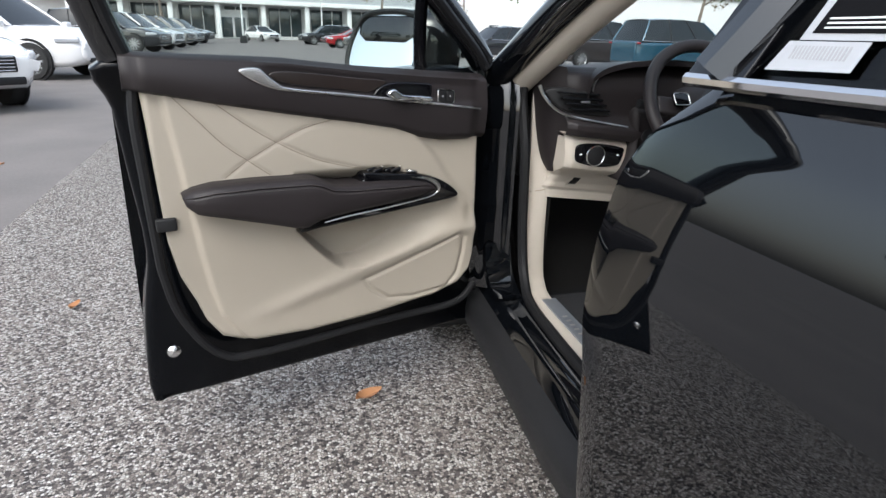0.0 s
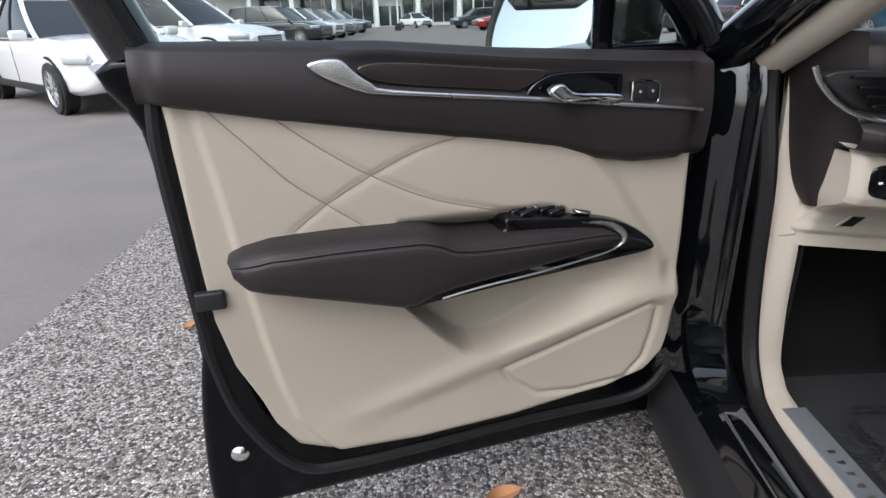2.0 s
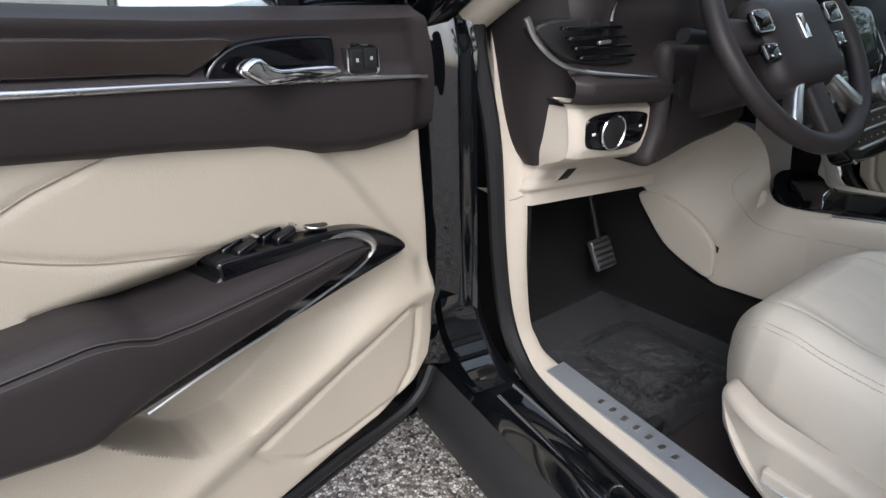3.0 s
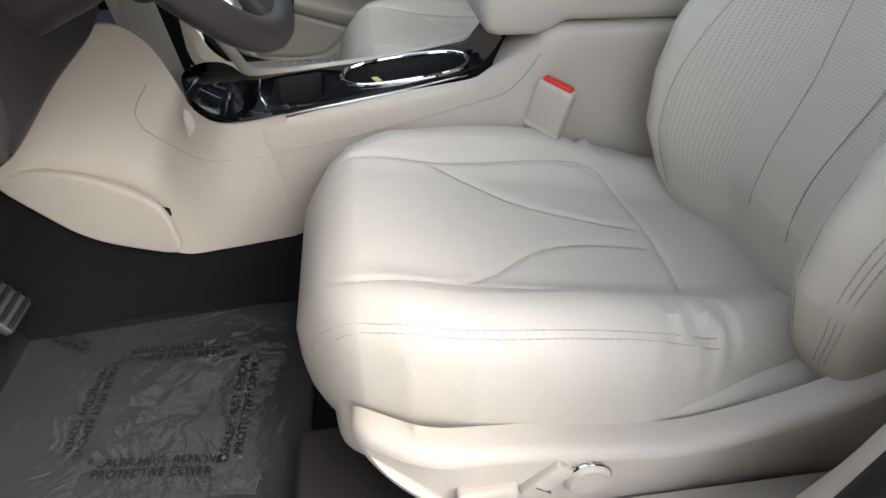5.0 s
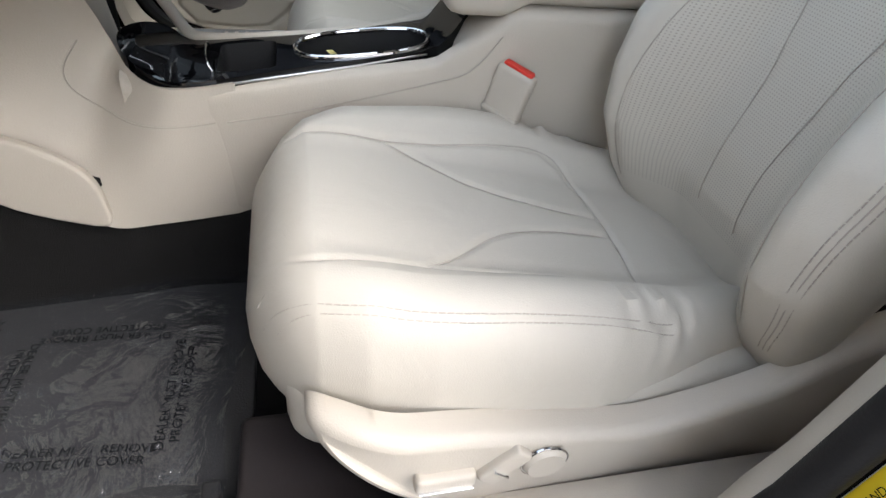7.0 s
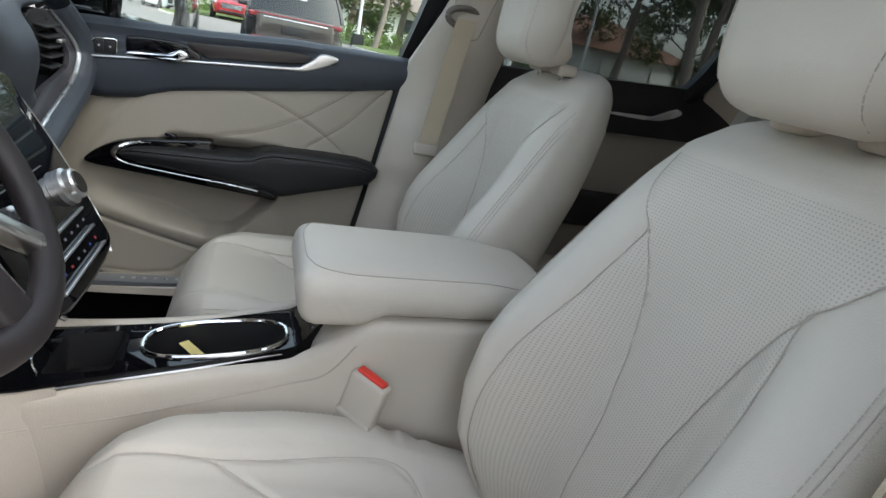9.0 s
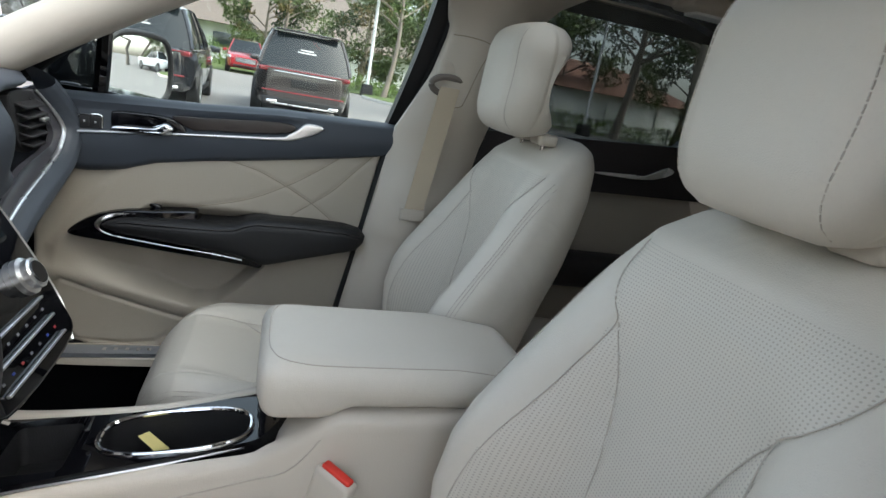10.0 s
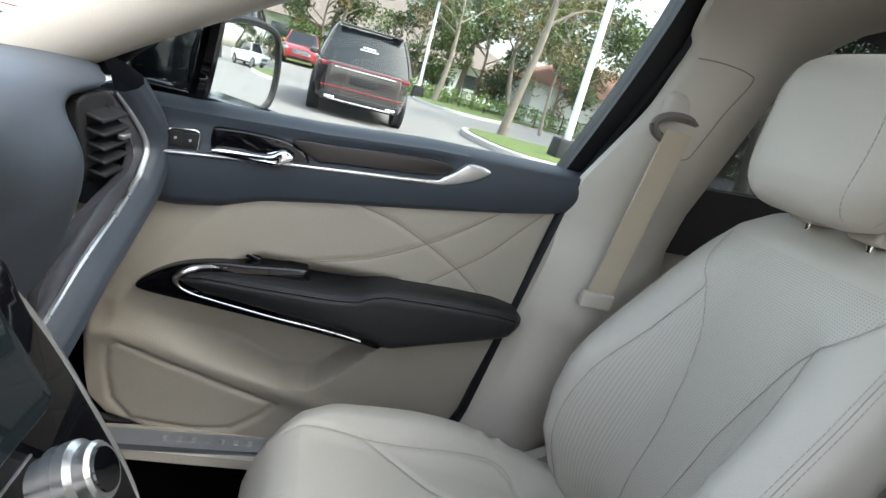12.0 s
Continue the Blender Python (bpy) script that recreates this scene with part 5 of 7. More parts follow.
part("webbing", shell(lambda a, b: (strap[round(b * 24)][0] + 0.046 * (a - 0.5), strap[round(b * 24)][1] + 0.004, strap[round(b * 24)][2] + 0.012 * (a - 0.5)), 5, 25, lambda a, b: (0, -0.004, 0)), material("grey_beige_webbing", (0.36, 0.335, 0.29), 0.75, 0, 0.08, 20, 0.5, 900), rear_belt, "grey-beige woven webbing")
part("belt_tongue", block((0.060, 0.016, 0.035), 0.006, 3, None, (0.452, -0.088, 0.83)), BEIGE, rear_belt, "belt tongue")

# ---- seat belts ----
BELT_RING = material("belt_guide", (0.13, 0.11, 0.095), 0.45)
for s in (-1, 1):
    belt = thing("seat_belt", (s * 0.60, 0.58, 0.8), "beige seat belt hanging from the door pillar", "seat belt", "seat belts")
    ring = part("belt_ring", tube([(s * (0.588 - 0.004 * math.sin(w)), 0.585 + 0.042 * math.cos(w), 1.160 + 0.020 * math.sin(w)) for w in np.linspace(0, 2 * math.pi, 26)], 0.0075, 8), BELT_RING, belt, "belt guide ring")
    part("ring_cover", block((0.03, 0.055, 0.045), 0.014, 3, None, (s * 0.598, 0.588, 1.195)), BEIGE, belt, "cream height adjuster")
    web = shell(lambda a, b: (s * (0.580 - 0.004 * b), 0.560 + 0.046 * a + 0.040 * b, 1.157 - 0.30 * b), 5, 12, lambda a, b: (s * 0.004, 0, 0))
    part("webbing", web, WEBBING, belt, "beige woven webbing")
    part("belt_tongue", block((0.016, 0.062, 0.030), 0.006, 3, None, (s * 0.580, 0.623, 0.852)), BEIGE, belt, "belt tongue")
    buckle = thing("belt_buckle", (s * 0.12, 0.80, 0.5), "cream seat belt buckle with a red button", "belt buckle", "belt buckles")
    tilt = pose(s * 0.110, 0.833, 0.664, 0, 0, s * 44) @ pose(0, 0, 0, 12, 0, 0)
    part("buckle_body", moved(block((0.024, 0.058, 0.095), 0.007, 3), tilt @ pose(0, 0, -0.0475)), BEIGE, buckle, "cream buckle body")
    part("buckle_collar", moved(block((0.028, 0.060, 0.012), 0.005, 3), tilt @ pose(0, 0, -0.070)), BEIGE, buckle)
    part("buckle_stalk", moved(block((0.022, 0.050, 0.16), 0.008, 3), tilt @ pose(0, 0.004, -0.15)), BEIGE, buckle)
    part("release_button", moved(block((0.013, 0.046, 0.008), 0.003, 2), tilt @ pose(0, 0, 0.0005)), RED, buckle, "red release button")

# ---- centre console ----
console = thing("centre_console", (0, 1.0, 0.26), "cream centre console with gloss black trim and cup holders", "console")


def console_side(u, v):
    """Cross-sections from the floor up and over, along the car."""
    y = 0.48 + 0.87 * v
    top = float(np.interp(y, [0.48, 0.84, 0.90, 0.94, 1.10, 1.26, 1.335, 1.365, 1.42, 1.50, 1.65], [0.742, 0.738, 0.690, 0.658, 0.640, 0.622, 0.620, 0.645, 0.70, 0.76, 0.80]))
    wt = float(np.interp(y, [0.48, 0.84, 0.93, 1.06, 1.15, 1.25, 1.34, 1.5, 1.65], [0.118, 0.118, 0.092, 0.100, 0.108, 0.117, 0.095, 0.09, 0.09]))
    wb = float(np.interp(y, [0.48, 1.2, 1.38, 1.5, 1.65], [0.105, 0.102, 0.104, 0.108, 0.11]))
    w = u * 2 - 1
    a = abs(w)
    zz = [0.39, 0.43, 0.49, 0.55, top - 0.035, top - 0.008, top]
    xx = [wb * 0.85, wb, 0.7 * wb + 0.3 * wt, 0.4 * wb + 0.6 * wt, 0.97 * wt, wt - 0.004, wt - 0.022]
    k = [0.0, 0.25, 0.45, 0.65, 0.84, 0.90, 0.95]
    if a > 0.05:
        t = 1 - a
        x, z = float(np.interp(t, k, xx)), float(np.interp(t, k, zz))
    else:
        x, z = (xx[-1]) * a / 0.05, top - 0.085 * smooth(0.9, 0.93, y) * smooth(1.36, 1.33, y)
    if w > 0:
        x, z = x * 0.75, z - 0.03 * smooth(0.6, 0.66, z)
    return (0.020 + math.copysign(x, w), y, z)


console_body = part("console_body", grid(console_side, 80, 60), BEIGE, console, "cream soft console sides")


def rounded_rect(x0, x1, y0, y1, r, n=6):
    out = []
    for cx_, cy_, a0 in ((x1 - r, y1 - r, 0), (x0 + r, y1 - r, 90), (x0 + r, y0 + r, 180), (x1 - r, y0 + r, 270)):
        out += [(cx_ + r * math.cos(radians(a0 + 90 * i / n)), cy_ + r * math.sin(radians(a0 + 90 * i / n))) for i in range(n + 1)]
    return out


DECK = [(-0.034, 0.92), (-0.050, 0.99), (-0.062, 1.06), (-0.071, 1.134), (-0.077, 1.17), (-0.089, 1.25), (-0.084, 1.295), (-0.058, 1.330), (-0.012, 1.357), (0.040, 1.366), (0.085, 1.350), (0.105, 1.325), (0.095, 1.305), (0.074, 1.290), (0.060, 1.265), (0.054, 1.20), (0.052, 1.08), (0.068, 0.98), (0.083, 0.925), (0.090, 0.885), (0.010, 0.875)]


def deck_z(b):
    return 0.627 + 0.115 * (1.13 - b) + 0.045 * smooth(0.94, 0.87, b) + 0.035 * smooth(1.27, 1.40, b)



def deck_mesh(outline, holes, depth):
    """A plate whose top has openings, with walls and floors below each opening."""
    bm = bmesh.new()
    edges = []
    for loop in [outline] + [h for h, _ in holes]:
        ring = [bm.verts.new((a, b, deck_z(b) + 0.016)) for a, b in loop]
        edges += [bm.edges.new((ring[i], ring[(i + 1) % len(ring)])) for i in range(len(ring))]
    bmesh.ops.triangle_fill(bm, use_beauty=True, use_dissolve=False, edges=edges)
    bmesh.ops.subdivide_edges(bm, edges=bm.edges[:], cuts=5, use_grid_fill=True)
    for v in bm.verts:
        v.co.z = deck_z(v.co.y) + 0.016
    rim = [bm.verts.new((a, b, deck_z(b) + 0.016)) for a, b in outline]
    foot = [bm.verts.new((a, b, deck_z(b) + 0.016 - depth)) for a, b in outline]
    for i in range(len(rim)):
        j = (i + 1) % len(rim)
        bm.faces.new((rim[i], rim[j], foot[j], foot[i]))
    return bm


def well_mesh(loop, depth):
    n = len(loop)
    c = np.mean(np.array(loop), 0)
    vs = [(a, b, deck_z(b) + 0.0165) for a, b in loop]
    vs += [(c[0] + (a - c[0]) * 0.93, c[1] + (b - c[1]) * 0.95, deck_z(b) - depth + 0.012) for a, b in loop]
    vs += [(c[0] + (a - c[0]) * 0.86, c[1] + (b - c[1]) * 0.90, deck_z(b) - depth) for a, b in loop]
    fs = [(k * n + i, k * n + (i + 1) % n, (k + 1) * n + (i + 1) % n, (k + 1) * n + i) for k in range(2) for i in range(n)]
    return vs, fs + [tuple(2 * n + i for i in range(n))]


CUP_LOOP = [(-0.003 + 0.045 * math.copysign(abs(math.cos(w)) ** 0.75, math.cos(w)), 1.037 + 0.095 * math.copysign(abs(math.sin(w)) ** 0.75, math.sin(w))) for w in [2 * math.pi * i / 40 for i in range(40)]]
BIN_LOOP = rounded_rect(-0.064, 0.034, 1.157, 1.234, 0.010)
deck = part("trim_deck", deck_mesh([tuple(q) for q in curve(DECK, 5, True)], [(CUP_LOOP, 0), (BIN_LOOP, 0)], 0.03), PIANO, console, "gloss black deck")
part("cup_holder", well_mesh(CUP_LOOP, 0.055), BLACK_PLASTIC, console, "deep dark cup holder")
part("storage_bin", well_mesh(BIN_LOOP, 0.035), BLACK_PLASTIC, console, "dark open storage bin")
part("deck_edge", tube([(q[0] - 0.002, q[1], deck_z(q[1]) + 0.008) for q in curve([(-0.040, 0.95), (-0.060, 1.05), (-0.078, 1.18), (-0.088, 1.245), (-0.086, 1.28)], 8)], 0.0018, 6), SATIN, console, "thin silver deck edge")
part("far_rail", tube(curve([(0.098, 0.87, 0.682), (0.076, 0.98, 0.655), (0.060, 1.08, 0.643), (0.062, 1.20, 0.631), (0.068, 1.265, 0.628), (0.084, 1.286, 0.632), (0.106, 1.302, 0.645), (0.135, 1.34, 0.69)], 8), 0.009, 10), BEIGE, console, "cream console rail")


def oval(cx_, cy_, ax, ay, z, n=48, p=0.75):
    return [(cx_ + ax * math.copysign(abs(math.cos(w)) ** p, math.cos(w)), cy_ + ay * math.copysign(abs(math.sin(w)) ** p, math.sin(w)), z) for w in [2 * math.pi * i / n for i in range(n + 1)]]


part("cup_ring", tube([(q[0], q[1], deck_z(q[1]) + 0.017) for q in oval(-0.003, 1.037, 0.047, 0.094, 0)], 0.0036, 8), CHROME, console, "chrome cup holder ring")
for y_ in (0.995, 1.079):
    well = part("cup_well", lathe([(0.0, 0.0), (0.036, 0.0), (0.039, 0.0022), (0.036, 0.0034), (0.0, 0.0024)], pose(-0.003, y_, deck_z(y_) - 0.053, -6, 0, 0), 28), RUBBER, console, "round rubber cup well")
part("note_paper", slab([(0.008, 1.088), (0.030, 1.078), (0.022, 1.050), (-0.002, 1.060)], lambda a, b, h: (a, b, deck_z(b) - 0.020 + h + 0.9 * (b - 1.06)), 0.001), NOTE, console, "folded yellow note")
part("bin_hoop", tube(curve([(-0.058, 1.238, 0.628), (-0.052, 1.246, 0.645), (-0.010, 1.248, 0.650), (0.006, 1.246, 0.640)], 6), 0.0014, 6), CHROME, console)
def lid_shape(x, y, z):
    low = smooth(0.0, -0.03, z)
    crown = 0.008 * (1 - (x / 0.11) ** 2) * (z > 0)
    return (0.018 + x, 0.748 + y, 0.769 + z + crown - 0.018 * smooth(0.07, 0.11, y) * low - 0.016 * smooth(-0.05, -0.19, y) * (z > 0))


lid = part("armrest_lid", block((0.216, 0.39, 0.062), 0.028, (14, 26, 6), lid_shape), CREAM, console, "cream leather armrest lid")
lid_seam = drape(bvh(lid), [(q[0] + 0.018, q[1], 1.0) for q in curve([(-0.092, 0.58), (-0.094, 0.80), (-0.090, 0.900), (-0.064, 0.927), (0.0, 0.932), (0.064, 0.927), (0.090, 0.900), (0.094, 0.80), (0.092, 0.58)], 8)], (0, 0, -1), 0.0004, 0.8)
if len(lid_seam) > 2:
    part("seam", tube(lid_seam, 0.0009, 5), GREY_THREAD, lid)
part("tunnel", block((0.21, 1.9, 0.18), 0.02, 4, None, (0.02, 0.85, 0.335)), CARPET, console, "black carpeted tunnel")
part("knee_pad", slab(curve([(1.402, 0.425), (1.394, 0.470), (1.408, 0.513), (1.45, 0.548), (1.50, 0.572), (1.55, 0.582), (1.588, 0.570), (1.56, 0.525), (1.50, 0.462)], 5, True), lambda a, b, h: (-0.106 - h - 0.10 * max(0, a - 1.44), a, b), 0.012, 0.005), BEIGE, console, "cream knee pad panel")
part("tunnel_carpet", slab([(1.24, 0.425), (1.402, 0.424), (1.50, 0.462), (1.56, 0.525), (1.60, 0.58), (1.72, 0.60), (1.72, 0.26), (1.24, 0.26)], lambda a, b, h: (-0.072 - h - 0.18 * max(0, a - 1.42), a, b), 0.006, 0.002), CARPET, console, "black carpet on the tunnel side")
UPPER_SWEEP = curve([(-0.45, 1.455, 0.765), (-0.34, 1.437, 0.772), (-0.22, 1.412, 0.778), (-0.12, 1.388, 0.765), (-0.045, 1.376, 0.715), (-0.022, 1.362, 0.655), (-0.062, 1.336, 0.630), (-0.093, 1.29, 0.620), (-0.088, 1.21, 0.628)], 6)
LOWER_SWEEP = curve([(-0.45, 1.515, 0.662), (-0.31, 1.515, 0.645), (-0.21, 1.540, 0.622), (-0.135, 1.575, 0.590), (-0.113, 1.50, 0.535), (-0.107, 1.445, 0.468), (-0.107, 1.400, 0.418), (-0.102, 1.33, 0.416), (-0.078, 1.21, 0.416)], 6)


def sweep(u, v):
    a, b = UPPER_SWEEP[round(u * 48)], LOWER_SWEEP[round(u * 48)]
    p = a * (1 - v) + b * v
    p = p + (np.array((0.010, 0.024, -0.008)) * smooth(0.75, 0.35, u) + np.array((-0.008, 0.0, 0.0)) * smooth(0.6, 0.8, u) * smooth(1.0, 0.88, u)) * math.sin(math.pi * v)
    return tuple(p)


part("console_front", shell(lambda a, b: (0.020 + 0.135 * a, 1.395 + 0.035 * b - 0.012 * math.sin(math.pi * a), 0.58 + 0.24 * b), 16, 10, lambda a, b: (0, 0.015, 0)), BEIGE, console, "cream wall below the control panel")
sweep_part = part("console_sweep", shell(sweep, 49, 18, lambda a, b: (0.006, 0.004, 0)), BEIGE, console, "cream panel sweeping up to the dashboard")
seam_path = drape(bvh(sweep_part), [(-0.2, q[0], q[1]) for q in curve([(1.395, 0.660), (1.418, 0.625), (1.405, 0.59), (1.355, 0.570), (1.30, 0.570), (1.24, 0.573)], 10)], (1, 0, 0), 0.0005, 0.5)
part("console_seam", tube(relax(seam_path, 8), 0.0011, 5), GREY_THREAD, sweep_part)
side_seam = drape(bvh(console_body), [(-0.2, q[0], q[1]) for q in curve([(1.225, 0.574), (1.137, 0.585), (1.00, 0.612), (0.92, 0.632), (0.886, 0.655), (0.858, 0.700)], 10)], (1, 0, 0), 0.0005, 0.5)
part("console_seam", tube(relax(side_seam, 6), 0.0011, 5), GREY_THREAD, console_body)

# ---- dashboard ----
dash = thing("dashboard", (0, 1.55, 0.65), "dark dashboard with cream lower panels and silver trim lines", "dashboard")
NOSE = [(1.86, 0.975), (1.70, 1.015), (1.52, 1.040), (1.43, 1.043), (1.385, 1.025), (1.355, 0.985), (1.350, 0.945), (1.362, 0.89), (1.385, 0.82), (1.425, 0.72), (1.445, 0.685), (1.50, 0.665), (1.68, 0.66)]


PAD_END = fline([tuple(q) for q in curve([(0.60, 0.30), (0.80, 0.335), (0.845, 0.358), (0.907, 0.490), (0.935, 0.500), (0.965, 0.490), (1.000, 0.478), (1.014, 0.490), (1.027, 0.54), (1.036, 0.60), (1.06, 0.615)], 6)])

NOSE_LINE = [tuple(q) for q in curve(NOSE, 12)]


def dash_face(u, v):
    y, z = NOSE_LINE[int(round(v * (len(NOSE_LINE) - 1)))]
    end = 0.615 if y > 1.42 and z > 0.9 else PAD_END(z)
    x = 0.10 + (end - 0.10) * u
    y += 0.02 * smooth(0.5, 0.615, x) - 0.05 * smooth(0.3, 0.10, x) * smooth(0.95, 1.03, z) + 0.018 * smooth(0.93, 1.0, u) * smooth(1.42, 1.38, y) + 0.060 * smooth(0.34, 0.47, x) * smooth(0.86, 0.91, z) * smooth(1.035, 1.0, z)
    return (x, y, z)


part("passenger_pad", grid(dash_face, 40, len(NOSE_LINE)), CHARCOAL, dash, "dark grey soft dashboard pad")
DASH_LINE = curve([(0.590, 1.405, 1.012), (0.615, 1.392, 0.985), (0.634, 1.378, 0.955), (0.636, 1.371, 0.932), (0.615, 1.370, 0.907), (0.59, 1.370, 0.890), (0.50, 1.370, 0.858), (0.42, 1.370, 0.832), (0.36, 1.370, 0.805), (0.30, 1.372, 0.775)], 8)
part("trim_line", tube([tuple(q) for q in DASH_LINE], lambda a: 0.0026 + 0.0022 * math.sin(math.pi * a), 8), SATIN, dash, "silver trim line")
DASH_GLOSS = material("dark_gloss_veneer", (0.045, 0.045, 0.052), 0.30, 0.2, 0.35, 5, 0.05, 120, coat=0.25)


def dash_band(u, v):
    q = DASH_LINE[min(len(DASH_LINE) - 1, int(round(v * (len(DASH_LINE) - 1))))]
    left_x = min(PAD_END(q[2]) - 0.012, q[0] - 0.01)
    left_x += (max(left_x, q[0] - 0.046) - left_x) * smooth(0.885, 0.915, q[2])
    return (q[0] + (left_x - q[0]) * u, q[1] + 0.004 + 0.006 * math.sin(math.pi * u), q[2])


part("veneer_band", shell(dash_band, 12, len(DASH_LINE), lambda a, b: (0, 0.01, 0)), DASH_GLOSS, dash, "dark glossy veneer band")


def dash_roll(u, v):
    i = min(len(DASH_LINE) - 1, int(round(v * (len(DASH_LINE) - 1))))
    p, q = DASH_LINE[max(i - 1, 0)], DASH_LINE[min(i + 1, len(DASH_LINE) - 1)]
    tx, tz = q[0] - p[0], q[2] - p[2]
    ln = math.hypot(tx, tz)
    nx, nz = -tz / ln, tx / ln
    ring = [(0.002, 0.0), (-0.013, 0.005), (-0.024, 0.014), (-0.029, 0.025), (-0.024, 0.038), (0.0, 0.052), (0.05, 0.070)]
    k = u * (len(ring) - 1)
    j = min(int(k), len(ring) - 2)
    f = k - j
    dy, dn = ring[j][0] * (1 - f) + ring[j + 1][0] * f, ring[j][1] * (1 - f) + ring[j + 1][1] * f
    c = DASH_LINE[i]
    return (min(0.672, c[0] + nx * dn), c[1] + dy, c[2] + nz * dn)


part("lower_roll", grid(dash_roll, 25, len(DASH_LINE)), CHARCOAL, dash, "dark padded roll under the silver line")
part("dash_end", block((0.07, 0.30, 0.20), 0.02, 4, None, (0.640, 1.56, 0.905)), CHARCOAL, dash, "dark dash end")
part("glove_box", shell(lambda a, b: (0.12 + 0.48 * a, 1.425 + 0.05 * b + 0.02 * math.sin(math.pi * a), 0.735 + 0.11 * a - (0.09 + 0.11 * a) * b), 16, 8, lambda a, b: (0, 0.02, 0)), BEIGE, dash, "cream glove box front")
vent = part("air_vent", slab(curve([(0.470, 1.008), (0.500, 0.930), (0.530, 0.900), (0.575, 0.895), (0.604, 0.930), (0.606, 0.955), (0.588, 1.000), (0.55, 1.014)], 4, True), lambda a, b, h: (a, 1.418 - h, b), 0.014, 0.004), BLACK_PLASTIC, dash, "dark air vent with slats")
for i in range(5):
    z_ = 0.990 - 0.0185 * i
    x0_, x1_ = 0.492 + 0.006 * i, (0.580, 0.592, 0.596, 0.592, 0.580)[i]
    part("slat", block((x1_ - x0_, 0.022, 0.0045), 0.0015, 2, lambda x, y, z: (x, y, z + 0.25 * y), ((x0_ + x1_) / 2, 1.394, z_)), BLACK_PLASTIC, vent)
part("vent_tab", block((0.026, 0.010, 0.007), 0.002, 2, None, (0.560, 1.380, 0.962)), SATIN, vent, "silver vent tab")

# driver's side
DRIVER_NOSE = [(1.86, 0.975), (1.70, 1.010), (1.55, 1.030), (1.45, 1.030), (1.415, 1.015), (1.405, 0.985), (1.415, 0.93), (1.40, 0.905), (1.385, 0.895), (1.384, 0.880), (1.392, 0.865), (1.41, 0.862), (1.45, 0.866)]


def driver_face(u, v):
    x = -0.572 + 0.457 * u
    k = v * (len(DRIVER_NOSE) - 1)
    i = min(int(k), len(DRIVER_NOSE) - 2)
    f = k - i
    return (x, DRIVER_NOSE[i][0] * (1 - f) + DRIVER_NOSE[i + 1][0] * f + 0.02 * smooth(-0.55, -0.572, x), (DRIVER_NOSE[i][1] * (1 - f) + DRIVER_NOSE[i + 1][1] * f) - 0.112 * (x + 0.566) * smooth(3.0, 6.0, k))


part("driver_pad", grid(driver_face, 24, 50), BROWN, dash, "dark brown soft dashboard pad")


def dash_plane(y0):
    """A place on the driver's dash face, which bends forward at its outer end."""
    return lambda a, b, h: (a, y0 + 0.30 * max(0.0, -0.53 - a) - h, b)


POD_LEFT = fline([(0.66, -0.570), (0.70, -0.575), (0.745, -0.558), (0.80, -0.560), (0.862, -0.566)])
POD_RIGHT = fline([(0.66, -0.20), (0.740, -0.22), (0.762, -0.30), (0.772, -0.385), (0.862, -0.372)])
POD_RING = [(1.452, 0.868), (1.420, 0.862), (1.411, 0.853), (1.408, 0.82), (1.409, 0.79), (1.414, 0.777), (1.428, 0.768), (1.458, 0.757), (1.480, 0.742), (1.493, 0.722), (1.498, 0.704), (1.504, 0.697), (1.505, 0.673), (1.522, 0.668), (1.62, 0.674)]


def knee_panel(u, v):
    """The pod round the light switch overhangs the panel below it."""
    k = v * (len(POD_RING) - 1)
    i = min(int(k), len(POD_RING) - 2)
    f = k - i
    y, z = POD_RING[i][0] * (1 - f) + POD_RING[i + 1][0] * f, POD_RING[i][1] * (1 - f) + POD_RING[i + 1][1] * f
    x = POD_LEFT(z) + (POD_RIGHT(z) - POD_LEFT(z)) * u
    edge = max(0.0, 1 - u * (POD_RIGHT(z) - POD_LEFT(z)) / 0.022)
    return (x, y + 0.014 * edge * edge, z - 0.115 * (x + 0.56))


part("knee_panel", grid(knee_panel, 40, 71), BEIGE, dash, "cream knee panel with an overhanging switch pod")
POD_DEPTH = fline([(q[1], q[0]) for q in POD_RING[1:13]][::-1])
part("pod_side", shell(lambda a, b: (POD_LEFT(0.705 + 0.150 * b) + 0.004 - 0.010 * a, POD_DEPTH(0.705 + 0.150 * b) + 0.010 + 0.085 * a, 0.705 + 0.150 * b), 6, 16, lambda a, b: (0.004, 0, 0)), BEIGE, dash, "cream side of the switch pod")
CAP_OUT = curve([(-0.612, 1.572, 1.04), (-0.606, 1.560, 0.95), (-0.597, 1.549, 0.86), (-0.582, 1.534, 0.79), (-0.562, 1.515, 0.748)], 6)
CAP_IN = curve([(-0.575, 1.435, 1.03), (-0.555, 1.424, 0.95), (-0.535, 1.436, 0.87), (-0.525, 1.455, 0.815), (-0.530, 1.495, 0.752)], 6)


def end_cap(u, v):
    a, b = CAP_OUT[round(v * 24)], CAP_IN[round(v * 24)]
    p = a + (b - a) * u
    return tuple(p + np.array((-0.014, -0.016, 0.0)) * math.sin(math.pi * u))


